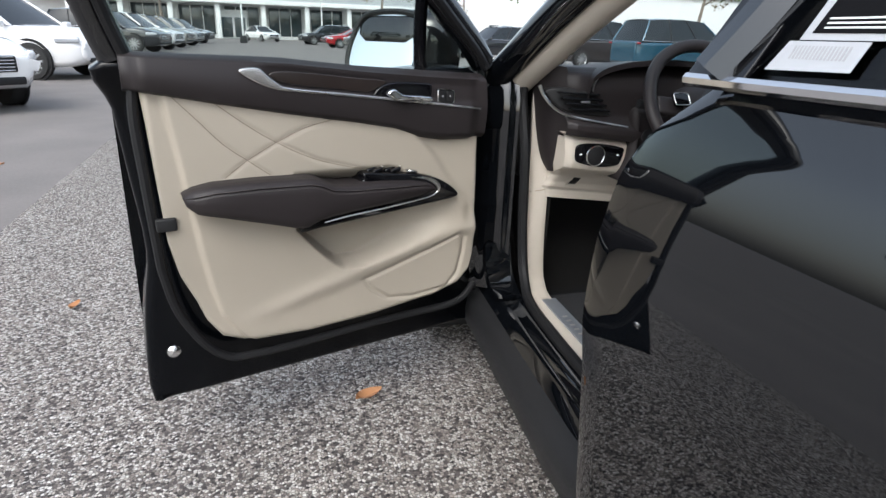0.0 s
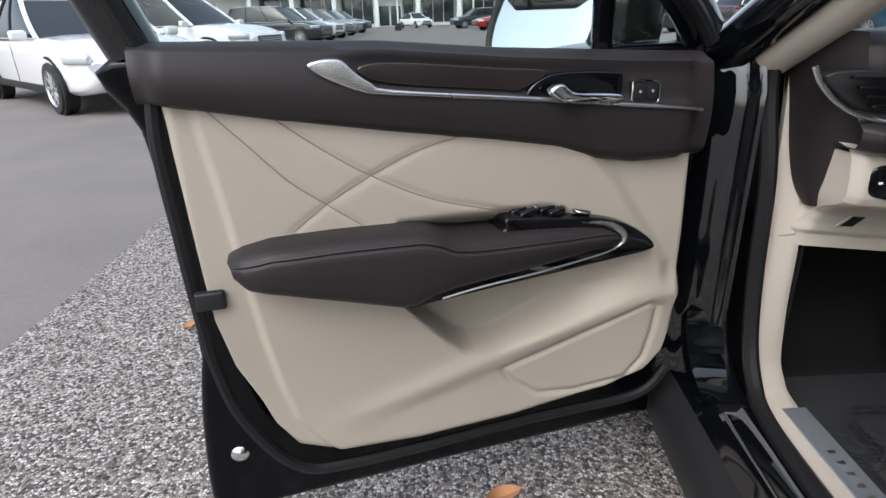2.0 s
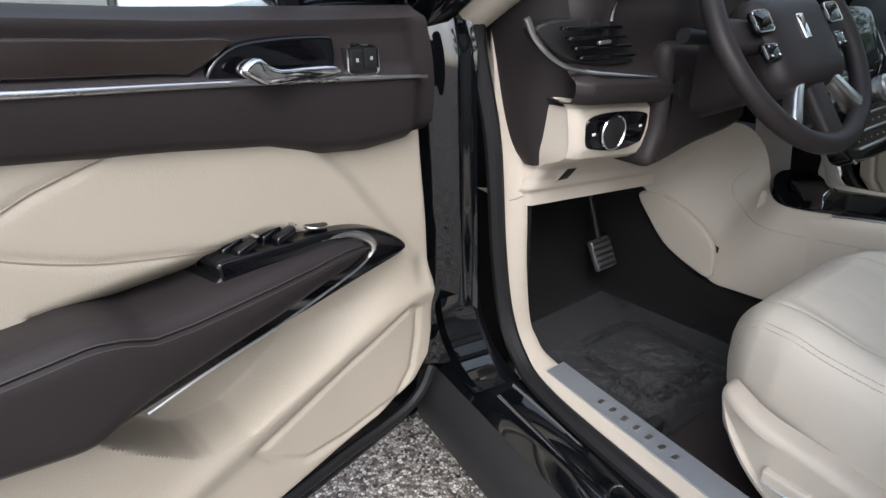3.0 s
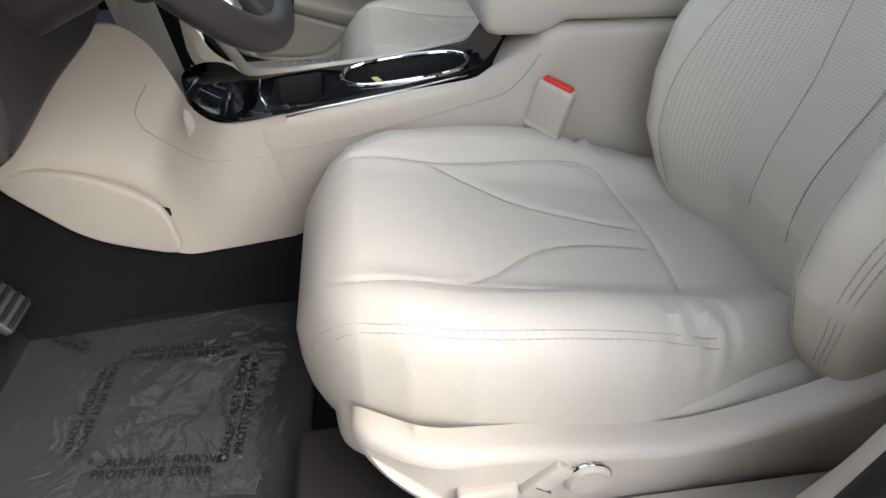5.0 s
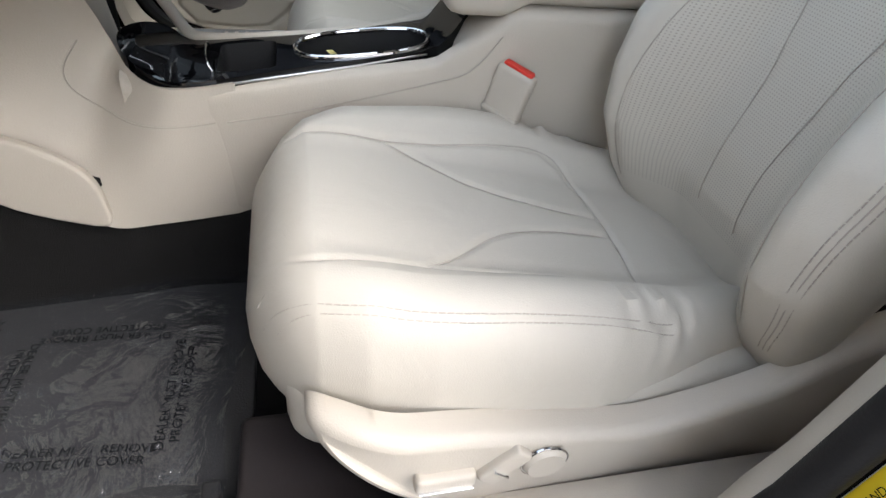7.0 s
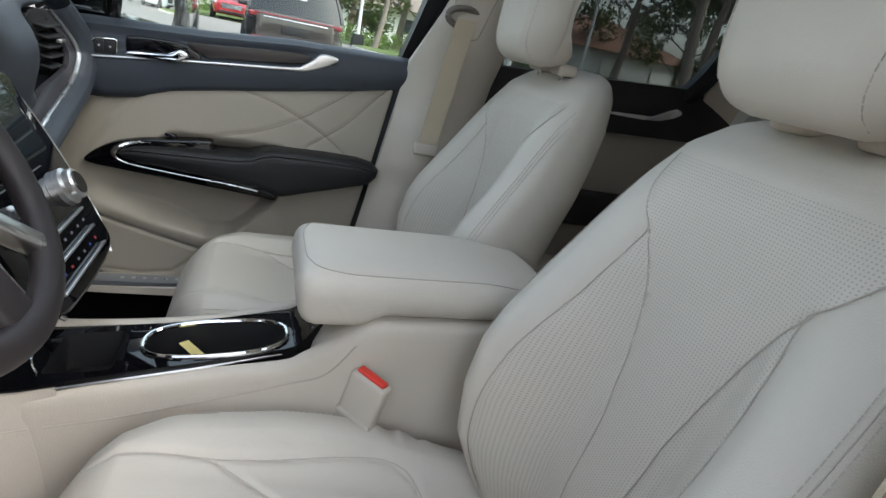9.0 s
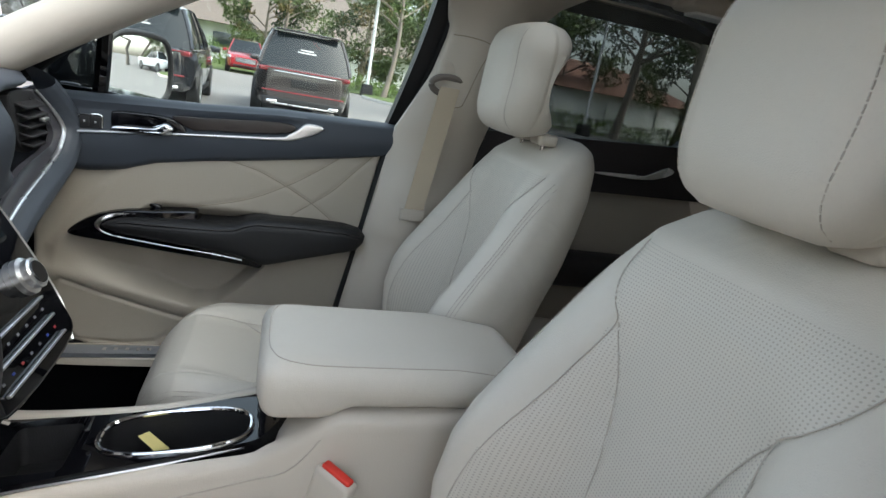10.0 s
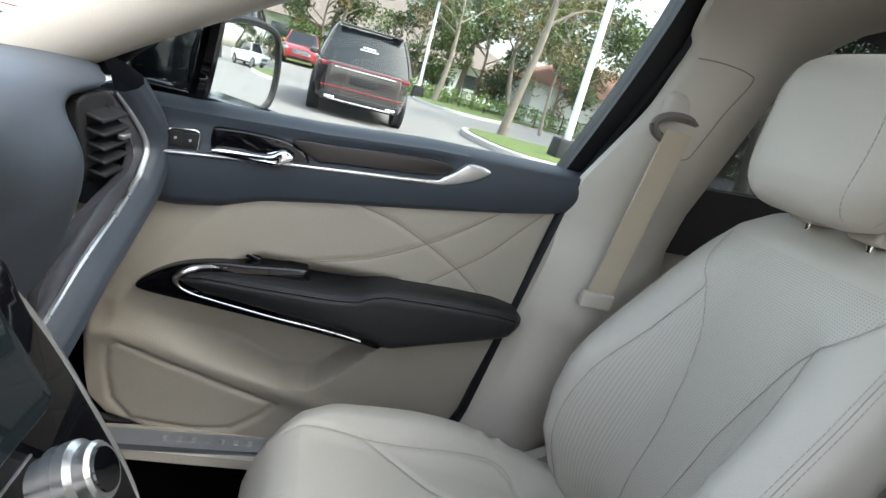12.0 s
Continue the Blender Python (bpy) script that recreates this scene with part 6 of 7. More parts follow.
part("end_cap", shell(end_cap, 14, 25, lambda a, b: (0.006, 0.012, 0)), BROWN, dash, "dark brown dash end cap")
vent = part("air_vent", slab(curve([(-0.628, 0.970), (-0.598, 0.937), (-0.555, 0.918), (-0.464, 0.912), (-0.455, 0.92), (-0.507, 0.957), (-0.534, 0.974), (-0.59, 0.980)], 4, True), dash_plane(1.43), 0.028, 0.004), BLACK_PLASTIC, dash, "dark air vent with slats")
for i in range(4):
    part("slat", block((0.115, 0.014, 0.005), 0.0015, 2, lambda x, y, z: (x, y, z - 0.05 * x), (-0.552 + 0.012 * i, 1.401, 0.968 - 0.0135 * i)), PIANO, vent)
part("vent_tab", block((0.026, 0.006, 0.005), 0.002, 2, None, (-0.535, 1.392, 0.948)), SATIN, vent, "silver vent tab")
part("trim_line", tube([dash_plane(1.394)(q[0], q[1], 0) for q in curve([(-0.648, 0.985), (-0.634, 0.958), (-0.606, 0.930), (-0.568, 0.912), (-0.49, 0.898), (-0.40, 0.884)], 8)], lambda a: 0.0048 - 0.0028 * a, 8), SATIN, dash, "silver trim line")
lights = part("light_switch", slab(curve([(-0.540, 0.830), (-0.515, 0.840), (-0.46, 0.838), (-0.402, 0.828), (-0.393, 0.815), (-0.402, 0.786), (-0.415, 0.779), (-0.46, 0.776), (-0.51, 0.785), (-0.537, 0.797)], 4, True), dash_plane(1.412), 0.007, 0.003), PIANO, dash, "gloss black light switch panel")
part("knob", lathe([(0.0, 0.0), (0.026, 0.0), (0.026, 0.003), (0.022, 0.005), (0.0, 0.0045)], pose(-0.480, 1.406, 0.808, 90, 0, 0), 28), BLACK_PLASTIC, lights, "round light knob")
part("knob_ring", tube([(-0.480 + 0.0265 * math.cos(w), 1.4025, 0.808 + 0.0265 * math.sin(w)) for w in np.linspace(0, 2 * math.pi, 32)], 0.0020, 6), CHROME, lights)
for x_, z_ in ((-0.523, 0.812), (-0.412, 0.808)):
    part("icon", block((0.007, 0.002, 0.004), 0.0008, 2, None, (x_, 1.4055, z_)), PAPER, lights)
cub = part("cubby", slab([(-0.512, 0.706), (-0.494, 0.737), (-0.462, 0.733), (-0.480, 0.702)], lambda a, b, h: (a, 1.4985 - 0.55 * (b - 0.706) - h, b), 0.003, 0.001), BEIGE, dash, "small switch recess")
part("switch", slab([(-0.503, 0.712), (-0.492, 0.732), (-0.470, 0.729), (-0.481, 0.709)], lambda a, b, h: (a, 1.4955 - 0.55 * (b - 0.706) - h, b), 0.003, 0.001), BLACK_PLASTIC, cub, "small dark switch")
# instrument hood
part("instrument_hood", shell(lambda a, b: (-0.30 + (0.225 + 0.02 * b) * math.cos(math.pi * a), 1.395 + 0.20 * b, 0.962 + 0.092 * math.sin(math.pi * a) ** 0.55 - 0.015 * b), 36, 6, lambda a, b: (0, 0, -0.014)), BROWN, dash, "dark instrument hood")
part("instrument_face", slab(curve([(-0.50, 0.94), (-0.47, 1.02), (-0.30, 1.045), (-0.13, 1.02), (-0.10, 0.94), (-0.30, 0.90)], 6, True), lambda a, b, h: (a, 1.53 - h, b), 0.01), PIANO, dash, "dark instrument cluster")
for x_ in (-0.39, -0.21):
    part("gauge", tube([(x_ + 0.055 * math.cos(w), 1.516, 0.975 + 0.055 * math.sin(w)) for w in np.linspace(0, 2 * math.pi, 30)], 0.003, 6), SATIN, dash, "gauge ring")
part("cluster_trim", tube([(-0.30 + 0.212 * math.cos(w), 1.402, 0.964 + 0.080 * math.sin(w) ** 0.55) for w in np.linspace(0.02, math.pi - 0.02, 30)], 0.0025, 6), SATIN, dash, "silver cluster rim")
part("column_panel", slab(curve([(-0.405, 0.748), (-0.388, 0.80), (-0.383, 0.86), (-0.385, 0.93), (-0.30, 0.925), (-0.18, 0.90), (-0.12, 0.80), (-0.15, 0.765), (-0.275, 0.752), (-0.38, 0.735)], 5, True), lambda a, b, h: (a, 1.46 - h, b), 0.075, 0.02), BROWN, dash, "dark column panel")
part("column_shroud", block((0.16, 0.20, 0.13), 0.04, 5, lambda x, y, z: (x, y, z - 0.45 * y), (-0.235, 1.39, 0.865)), BROWN, dash, "dark steering column shroud")
part("start_button", lathe([(0.0, 0.0), (0.017, 0.0), (0.018, 0.003), (0.014, 0.005), (0.0, 0.004)], pose(-0.345, 1.384, 0.862, 90, 0, 0), 20), BLACK_PLASTIC, dash, "round dark button")

# centre stack: its own tilted plane
STACK = pose(0, 1.192, 0.735, 0, 0, 0) @ pose(0, 0, 0, -30, 0, 0)


def on_stack(x, up, out):
    """x across, up along the face, out towards the cabin."""
    return tuple(STACK @ Vector((x, -out, up)))


stack = thing("centre_stack", (0, 1.25, 0.72), "gloss black centre stack with screen, dials and climate buttons", "control panel")
part("stack_face", slab(curve([(-0.10, 0.0), (0.10, 0.0), (0.132, 0.05), (0.138, 0.14), (0.133, 0.21), (0.115, 0.265), (-0.115, 0.265), (-0.133, 0.21), (-0.138, 0.14), (-0.132, 0.05)], 5, True), lambda a, b, h: on_stack(a, b, h - 0.03), 0.03, 0.006), PIANO, stack, "gloss black panel")
part("stack_edge", tube([on_stack(q[0], q[1], -0.004) for q in curve([(0.10, -0.003), (0.134, 0.05), (0.1405, 0.14), (0.1355, 0.21), (0.118, 0.262)], 8)], 0.003, 6), SATIN, stack, "silver edge strip")
part("stack_edge", tube([on_stack(-q[0], q[1], -0.004) for q in curve([(0.10, -0.003), (0.134, 0.05), (0.1405, 0.14), (0.1355, 0.21), (0.118, 0.262)], 8)], 0.003, 6), SATIN, stack, "silver edge strip")
part("stack_rear_cover", block((0.20, 0.10, 0.14), 0.03, 4, None), CHARCOAL, stack).matrix_local = Matrix.Translation((0, -1.25, -0.72)) @ STACK @ Matrix.Translation((0, 0.085, 0.18)) @ Matrix.Translation((0, 1.25, 0.72))
screen = part("screen", slab(rounded_rect(-0.102, 0.102, 0.155, 0.250, 0.008), lambda a, b, h: on_stack(a, b, h), 0.003, 0.001), CAR_GLASS, stack, "dark touch screen")
for x in (-0.080, 0.080):
    dial = part("dial", lathe([(0.0, 0.0), (0.025, 0.0), (0.025, 0.008), (0.0205, 0.011), (0.0205, 0.019), (0.018, 0.0215), (0.0, 0.021)], STACK @ pose(x, 0, 0.105, 90, 0, 0), 28), SATIN, stack, "knurled silver dial")
    part("dial_cap", lathe([(0.0, 0.0), (0.016, 0.0), (0.015, 0.002), (0.0, 0.002)], STACK @ pose(x, -0.0208, 0.105, 90, 0, 0), 24), PIANO, dial)
ICON_DIM = material("dim_icon", (0.16, 0.16, 0.17), 0.5)
ICON_RED, ICON_BLUE = material("red_icon", (0.30, 0.02, 0.02), 0.5), material("blue_icon", (0.03, 0.06, 0.30), 0.5)
for k_ in range(14):
    up_, x_ = (0.058, 0.030)[k_ // 7], -0.075 + 0.025 * (k_ % 7)
    part("icon", slab([(x_ - 0.0028, up_ - 0.0016), (x_ + 0.0028, up_ - 0.0016), (x_ + 0.0028, up_ + 0.0016), (x_ - 0.0028, up_ + 0.0016)], lambda a, b, h: on_stack(a, b, h), 0.0006), (ICON_RED if k_ in (0, 9, 13) else ICON_BLUE if k_ in (8, 12) else ICON_DIM), stack)
part("button_bar", slab([(-0.095, 0.142), (0.06, 0.142), (0.06, 0.1435), (-0.095, 0.1435)], lambda a, b, h: on_stack(a, b, h), 0.0012), SATIN, stack, "thin silver slot line")
for up in (0.072, 0.045, 0.018):
    part("button_bar", block((0.17, 0.006, 0.004), 0.0015, 3, None), SATIN, stack, "silver button bar").matrix_local = Matrix.Translation((0, -1.25, -0.72)) @ STACK @ Matrix.Translation((0, -0.003, up)) @ Matrix.Translation((0, 1.25, 0.72))

# ---- steering wheel ----
WHEEL = pose(-0.235, 1.285, 0.943, 55, 0, 0)
wheel = thing("steering_wheel", (-0.235, 1.30, 0.90), "dark leather three-spoke steering wheel with silver inlays", "steering wheel")
part("rim", grid(lambda a, b: tuple(WHEEL @ Vector(((0.180 + 0.0165 * math.cos(2 * math.pi * b)) * math.cos(2 * math.pi * a), (0.180 + 0.0165 * math.cos(2 * math.pi * b)) * math.sin(2 * math.pi * a), 0.0145 * math.sin(2 * math.pi * b)))), 72, 14, True, True), BROWN, wheel, "dark leather rim")
part("hub", moved(block((0.20, 0.155, 0.06), 0.045, 6), WHEEL @ pose(0, -0.015, -0.010)), BROWN, wheel, "dark hub cover")
part("emblem", moved(block((0.018, 0.042, 0.006), 0.003, 2), WHEEL @ pose(0, 0.0, 0.02)), CHROME, wheel, "small chrome emblem")
for a in (8, 172, 270):
    w = radians(a)
    part("spoke", moved(block((0.10, 0.05, 0.022), 0.009, 4), WHEEL @ pose(0.115 * math.cos(w), 0.115 * math.sin(w) - 0.01, -0.004, 0, 0, a)), BROWN, wheel, "spoke")
for sx in (-1, 1):
    part("spoke_inlay", moved(block((0.085, 0.020, 0.024), 0.006, 3), WHEEL @ pose(sx * 0.075, -0.105, 0.0, 0, 0, sx * -48)), SATIN, wheel, "silver spoke inlay")
    pad = part("button_pad", moved(block((0.044, 0.034, 0.012), 0.006, 3), WHEEL @ pose(sx * 0.105, 0.016, 0.017)), PIANO, wheel, "button pad")
    part("pad_rim", tube([tuple(WHEEL @ Vector((sx * 0.105 + a_, 0.016 + b_, 0.0215))) for a_, b_ in rounded_rect(-0.021, 0.021, -0.016, 0.016, 0.007) + [(0.021, 0.009)]], 0.0014, 6), SATIN, pad, "silver pad rim")
    low_pad = part("button_pad", moved(block((0.038, 0.030, 0.012), 0.006, 3), WHEEL @ pose(sx * 0.102, -0.028, 0.012)), PIANO, wheel, "button pad")
    for k in range(4):
        part("icon", moved(block((0.004, 0.003, 0.001), 0.0003, 2), WHEEL @ pose(sx * 0.102 + 0.010 * (k % 2 * 2 - 1), -0.028 + 0.007 * (k // 2 * 2 - 1), 0.0185)), PAPER, low_pad)
    part("stalk", tube([tuple(WHEEL @ Vector((sx * 0.05, 0.03, -0.06))), tuple(WHEEL @ Vector((sx * 0.17, 0.045, -0.055)))], lambda q: 0.008 + 0.004 * q, 10), BLACK_PLASTIC, wheel, "control stalk")

# ---- floor things ----
def film_material():
    """Milky clear plastic sheet with sharp crinkles."""
    m = bpy.data.materials.new("clear_film")
    m.use_nodes = True
    n, l = m.node_tree.nodes, m.node_tree.links
    n.remove(n["Principled BSDF"])
    clear, milk, gloss = n.new("ShaderNodeBsdfTransparent"), n.new("ShaderNodeBsdfDiffuse"), n.new("ShaderNodeBsdfGlossy")
    clear.inputs[0].default_value, milk.inputs[0].default_value = (0.85, 0.86, 0.88, 1), (0.42, 0.47, 0.58, 1)
    gloss.inputs["Roughness"].default_value = 0.03
    first, last = n.new("ShaderNodeMixShader"), n.new("ShaderNodeMixShader")
    first.inputs[0].default_value, last.inputs[0].default_value = 0.022, 0.13
    l.new(clear.outputs[0], first.inputs[1])
    l.new(milk.outputs[0], first.inputs[2])
    l.new(first.outputs[0], last.inputs[1])
    l.new(gloss.outputs[0], last.inputs[2])
    l.new(last.outputs[0], n["Material Output"].inputs[0])
    co, rough = n.new("ShaderNodeTexCoord"), n.new("ShaderNodeTexNoise")
    rough.inputs["Scale"].default_value, rough.inputs["Detail"].default_value, rough.inputs["Distortion"].default_value = 9.0, 5.0, 2.2
    l.new(co.outputs["Object"], rough.inputs["Vector"])
    bp = n.new("ShaderNodeBump")
    bp.inputs["Strength"].default_value, bp.inputs["Distance"].default_value = 1.0, 0.018
    l.new(rough.outputs["Fac"], bp.inputs["Height"])
    l.new(bp.outputs["Normal"], gloss.inputs["Normal"])
    return m



MAT_FILM = film_material()
MAT_BLACK = material("black_mat", (0.030, 0.029, 0.029), 0.9, 0, 0.3, 20, 0.6, 500)
mat = thing("floor_mat", (-0.30, 1.45, 0.26), "black floor mat under a clear protective plastic sheet", "floor mat")
part("mat_base", block((0.46, 0.56, 0.014), 0.005, 3, None, (-0.255, 1.49, 0.268)), MAT_BLACK, mat, "black carpet mat")


def film_z(x, y):
    """The loose sheet lies in shallow folds and curls at its rear edge."""
    p = Vector((x * 7.0, y * 7.0, 0.3))
    z = 0.284 + 0.010 * noise.noise(p * 0.6) + 0.010 * abs(noise.noise(p * 1.1)) + 0.004 * abs(noise.noise(p * 3.1))
    return z + 0.03 * smooth(1.27, 1.215, y) + 0.05 * smooth(-0.455, -0.50, x) + 0.03 * smooth(1.68, 1.76, y)


film = part("protective_film", grid(lambda u, v: (-0.500 + 0.50 * u + 0.02 * math.sin(9 * v), 1.225 + 0.50 * v + 0.015 * math.sin(7 * u), film_z(-0.500 + 0.50 * u, 1.225 + 0.50 * v)), 110, 120), MAT_FILM, mat, "crumpled clear plastic sheet")
film.visible_shadow = False
COVER_TEXT = "DEALER MUST REMOVE\nPROTECTIVE COVER"
for body_, x, y, turn, size in ((COVER_TEXT, -0.392, 1.408, -95, 0.0165), (COVER_TEXT, -0.305, 1.308, -2, 0.0175), (COVER_TEXT, -0.193, 1.415, 88, 0.0165), (COVER_TEXT, -0.285, 1.515, 178, 0.0160), (COVER_TEXT, -0.13, 1.62, 60, 0.0150)):
    lt = text_mesh(body_, size, pose(x, y, 0.0, 0, 0, turn), PRINT, film)
    for v in lt.data.vertices:
        w = v.co + ORIGIN[mat]
        v.co.z = film_z(w.x, w.y) + 0.0012 - ORIGIN[mat].z
duct = thing("sill_duct", (-0.50, 1.1, 0.26), "dark brown plastic wiring cover beside the seat rail", "trim cover")
part("cover", block((0.165, 0.62, 0.075), 0.012, (6, 12, 3), lambda x, y, z: (x, y - 0.35 * min(0.0, x + 0.02), z + 0.022 * smooth(-0.05, -0.08, x)), (-0.470, 0.91, 0.297)), BROWN, duct)
part("clip", block((0.05, 0.02, 0.03), 0.004, 2, None, (-0.50, 1.245, 0.33)), BLACK_PLASTIC, duct)
PEDAL_GREY = material("grey_pedal_pad", (0.09, 0.09, 0.092), 0.45, 0.4)
for x, w, z in ((-0.199, 0.065, 0.425), (-0.090, 0.042, 0.440)):
    pedal = thing("pedal", (x, 1.66, 0.30), "black rubber-faced foot pedal", "pedal", "pedals")
    part("pad", moved(block((w, 0.016, 0.075), 0.006, 3), pose(x, 1.62, z, -28, 0, 0)), PEDAL_GREY if w > 0.05 else RUBBER, pedal)
    for i in range(5):
        part("rib", moved(block((w * 0.9, 0.006, 0.007), 0.002, 2), pose(x, 1.62, z, -28, 0, 0) @ pose(0, -0.009, -0.028 + 0.014 * i)), BLACK_PLASTIC, pedal)
    part("arm", tube(curve([(x, 1.63, z + 0.02), (x, 1.66, z + 0.10), (x, 1.72, z + 0.26)], 6), 0.006, 8), BLACK_PLASTIC, pedal, "black pedal arm")


# ---- vehicles ----
def wheel_parts(car, x, y, r, side):
    m = pose(x, y, r, -90 if side > 0 else 90, 0, 0)
    w = part("wheel", lathe([(r * 0.62, -0.10), (r * 0.93, -0.115), (r, -0.09), (r * 1.0, 0.07), (r * 0.94, 0.105), (r * 0.70, 0.108), (r * 0.66, 0.085)], m @ pose(0, 0, -0.09 + 0.0), 28), TYRE, car, "black tyre")
    part("rim", merge(*[moved(block((r * 0.60, 0.045, 0.03), 0.01, 2), m @ pose(0, 0, 0, 0, 0, 36 * k) @ pose(r * 0.34, 0, -0.01)) for k in range(10)], lathe([(r * 0.60, -0.05), (r * 0.68, 0.015), (r * 0.70, 0.02), (r * 0.66, -0.06)], m, 28), lathe([(0.0, 0.0), (0.05, 0.0), (0.05, 0.02), (0.0, 0.02)], m @ pose(0, 0, -0.005), 12)), SILVER_PAINT, w, "silver spoked rim")


BUILT = {}


def vehicle(name, label, paint, m, **kind):
    """A parked car: each kind is built once, then copied in its own paint."""
    key = tuple(sorted(kind.items()))
    if key not in BUILT:
        BUILT[key] = (build_vehicle(name, label, paint, m, **kind), paint)
        return BUILT[key][0]
    src, old = BUILT[key]
    car = copy_thing(src, m)
    car["label"] = label
    for ob in car.children_recursive:
        if ob.type == "MESH" and ob.data.materials[0] == old:
            ob.material_slots[0].link = "OBJECT"
            ob.material_slots[0].material = paint
    return car


def build_vehicle(name, label, paint, m, L=4.8, W=1.9, H=1.68, sedan=False, pickup=False, front="bar", glass=None, rear_marks=False):
    car = new(name)
    ORIGIN[car] = Vector()
    tagged(car, label, "car", "parked cars")
    glass = glass or CAR_GLASS
    r = 0.36 if not sedan else 0.33
    belt = 0.60 * H if not sedan else 0.63 * H
    hood_s = 0.73 if not sedan else 0.70

    def top(f):
        if f > hood_s:
            g = (f - hood_s) / (1 - hood_s)
            return belt + 0.02 - 0.09 * g - 0.16 * g ** 4
        if pickup and f < 0.36:
            return belt - 0.02
        if sedan and f < 0.12:
            return belt + 0.05
        return belt

    def half(f):
        e = abs(2 * f - 1)
        return W / 2 * (1 - 0.05 * e ** 2 - 0.20 * e ** 9)

    def body(u, v):
        f = 0.5 - 0.5 * math.cos(math.pi * (0.02 + 0.96 * u))
        x = -L / 2 + L * f
        w, t = half(f), top(f)
        e = abs(2 * f - 1)
        lo = 0.24 + 0.14 * e ** 12
        prof = [(0.0, lo), (0.86, lo), (0.95, lo + 0.06), (0.985, 0.50), (1.0, 0.66), (0.985, t - 0.13), (0.965, t - 0.05), (0.90, t - 0.005), (0.6, t + 0.025 * (f > hood_s)), (0.0, t + 0.04 * (f > hood_s))]
        k = v * (len(prof) - 1)
        i = min(int(k), len(prof) - 2)
        g = k - i
        yy = prof[i][0] * (1 - g) + prof[i + 1][0] * g
        zz = prof[i][1] * (1 - g) + prof[i + 1][1] * g
        return (x, yy * w, zz)

    g = grid(body, 44, 28)
    part("body", merge(g, ([(x, -y, z) for x, y, z in g[0]], [q[::-1] for q in g[1]])), paint, car, "painted body")
    for ex in (0, 1):
        f = 0.5 - 0.5 * math.cos(math.pi * (0.02 + 0.96 * ex))
        x = -L / 2 + L * f
        pts = [body(ex, v) for v in np.linspace(0, 1, 28)]
        ring = [(q[1], q[2]) for q in pts] + [(-q[1], q[2]) for q in pts[::-1][1:-1]]
        part("bumper", slab(ring, lambda a, b, h: (x + (1 if ex else -1) * h, a, b), 0.075, 0.065), paint, car)
    # cabin: glass body, painted roof and posts
    if sedan:
        g0, g1, r0, r1 = 0.09, 0.72, 0.30, 0.50
    elif pickup:
        g0, g1, r0, r1 = 0.36, 0.73, 0.38, 0.56
    else:
        g0, g1, r0, r1 = 0.02, 0.745, 0.09, 0.56

    def cabin(u, v, k=0.0):
        z = belt - 0.03 + (H - belt + 0.03) * v
        f0, f1 = g0 + (r0 - g0) * v, g1 + (r1 - g1) * v
        f = f0 + (f1 - f0) * u
        w = half(0.5) * (0.93 - 0.23 * v ** 1.4) * (1 - 0.05 * abs(2 * u - 1) ** 4) + k
        return (-L / 2 + L * f, w, z - 0.05 * abs(2 * u - 1) ** 3 * v)

    sides = grid(lambda u, v: cabin(u, v), 16, 8)
    front_g = grid(lambda a, v: (cabin(1, v)[0] + 0.05 * (1 - (2 * a - 1) ** 2), cabin(1, v)[1] * (2 * a - 1), cabin(1, v)[2]), 12, 8)
    rear_g = grid(lambda a, v: (cabin(0, v)[0] - 0.05 * (1 - (2 * a - 1) ** 2), cabin(0, v)[1] * (2 * a - 1), cabin(0, v)[2]), 12, 8)
    part("side_window", sides, glass, car, "dark tinted side glass")
    part("side_window", flip_y(sides), glass, car, "dark tinted side glass")
    part("windscreen", front_g, glass, car, "windscreen")
    part("rear_window", rear_g, glass, car, "tinted rear window")
    part("roof", grid(lambda u, a: (cabin(u, 1)[0], cabin(u, 1, 0.012)[1] * (2 * a - 1), cabin(u, 1)[2] + 0.045 * (1 - (2 * a - 1) ** 4)), 14, 14), paint, car, "painted roof")
    for sgn in (1, -1):
        for u in (0.0, 0.34, 0.66, 1.0):
            part("window_post", tube([(q[0], sgn * (q[1] + 0.002), q[2]) for q in (cabin(u, v) for v in np.linspace(0.05, 1, 7))], 0.035 if u in (0.0, 1.0) else 0.02, 6), paint if u in (0.0, 1.0) else BLACK_PLASTIC, car)
        part("belt_strip", tube([(q[0], sgn * (q[1] + 0.02), q[2] + 0.035) for q in (cabin(u, 0) for u in np.linspace(0, 1, 10))], 0.012, 6), CHROME, car, "chrome belt strip")
        part("side_mirror", block((0.12, 0.2, 0.13), 0.04, 3, None, (L * (g1 - 0.5) - 0.12, sgn * (W / 2 + 0.08), belt + 0.05)), paint, car)
        for fx_ in (0.19, 0.81):
            xw = -L / 2 + L * fx_
            part("wheel_arch", lathe([(r * 0.2, -0.02), (r * 1.0, -0.02), (r * 1.0, 0.002), (r * 1.14, 0.006), (r * 1.16, -0.03)], pose(xw, sgn * (W / 2 * 0.972), r + 0.02, -90 * sgn, 0, 0), 28, False), BLACK_PLASTIC, car, "dark wheel arch")
            wheel_parts(car, xw, sgn * (W / 2 - 0.01), r, sgn)
        xh = L / 2 - 0.16
        part("headlight", moved(block((0.44, 0.10, 0.12), 0.04, 4), pose(L / 2 - 0.20, sgn * (half(0.955) - 0.025), top(0.95) - 0.10, 0, 0, -sgn * 22)), LAMP_GLASS, car, "clear headlight")
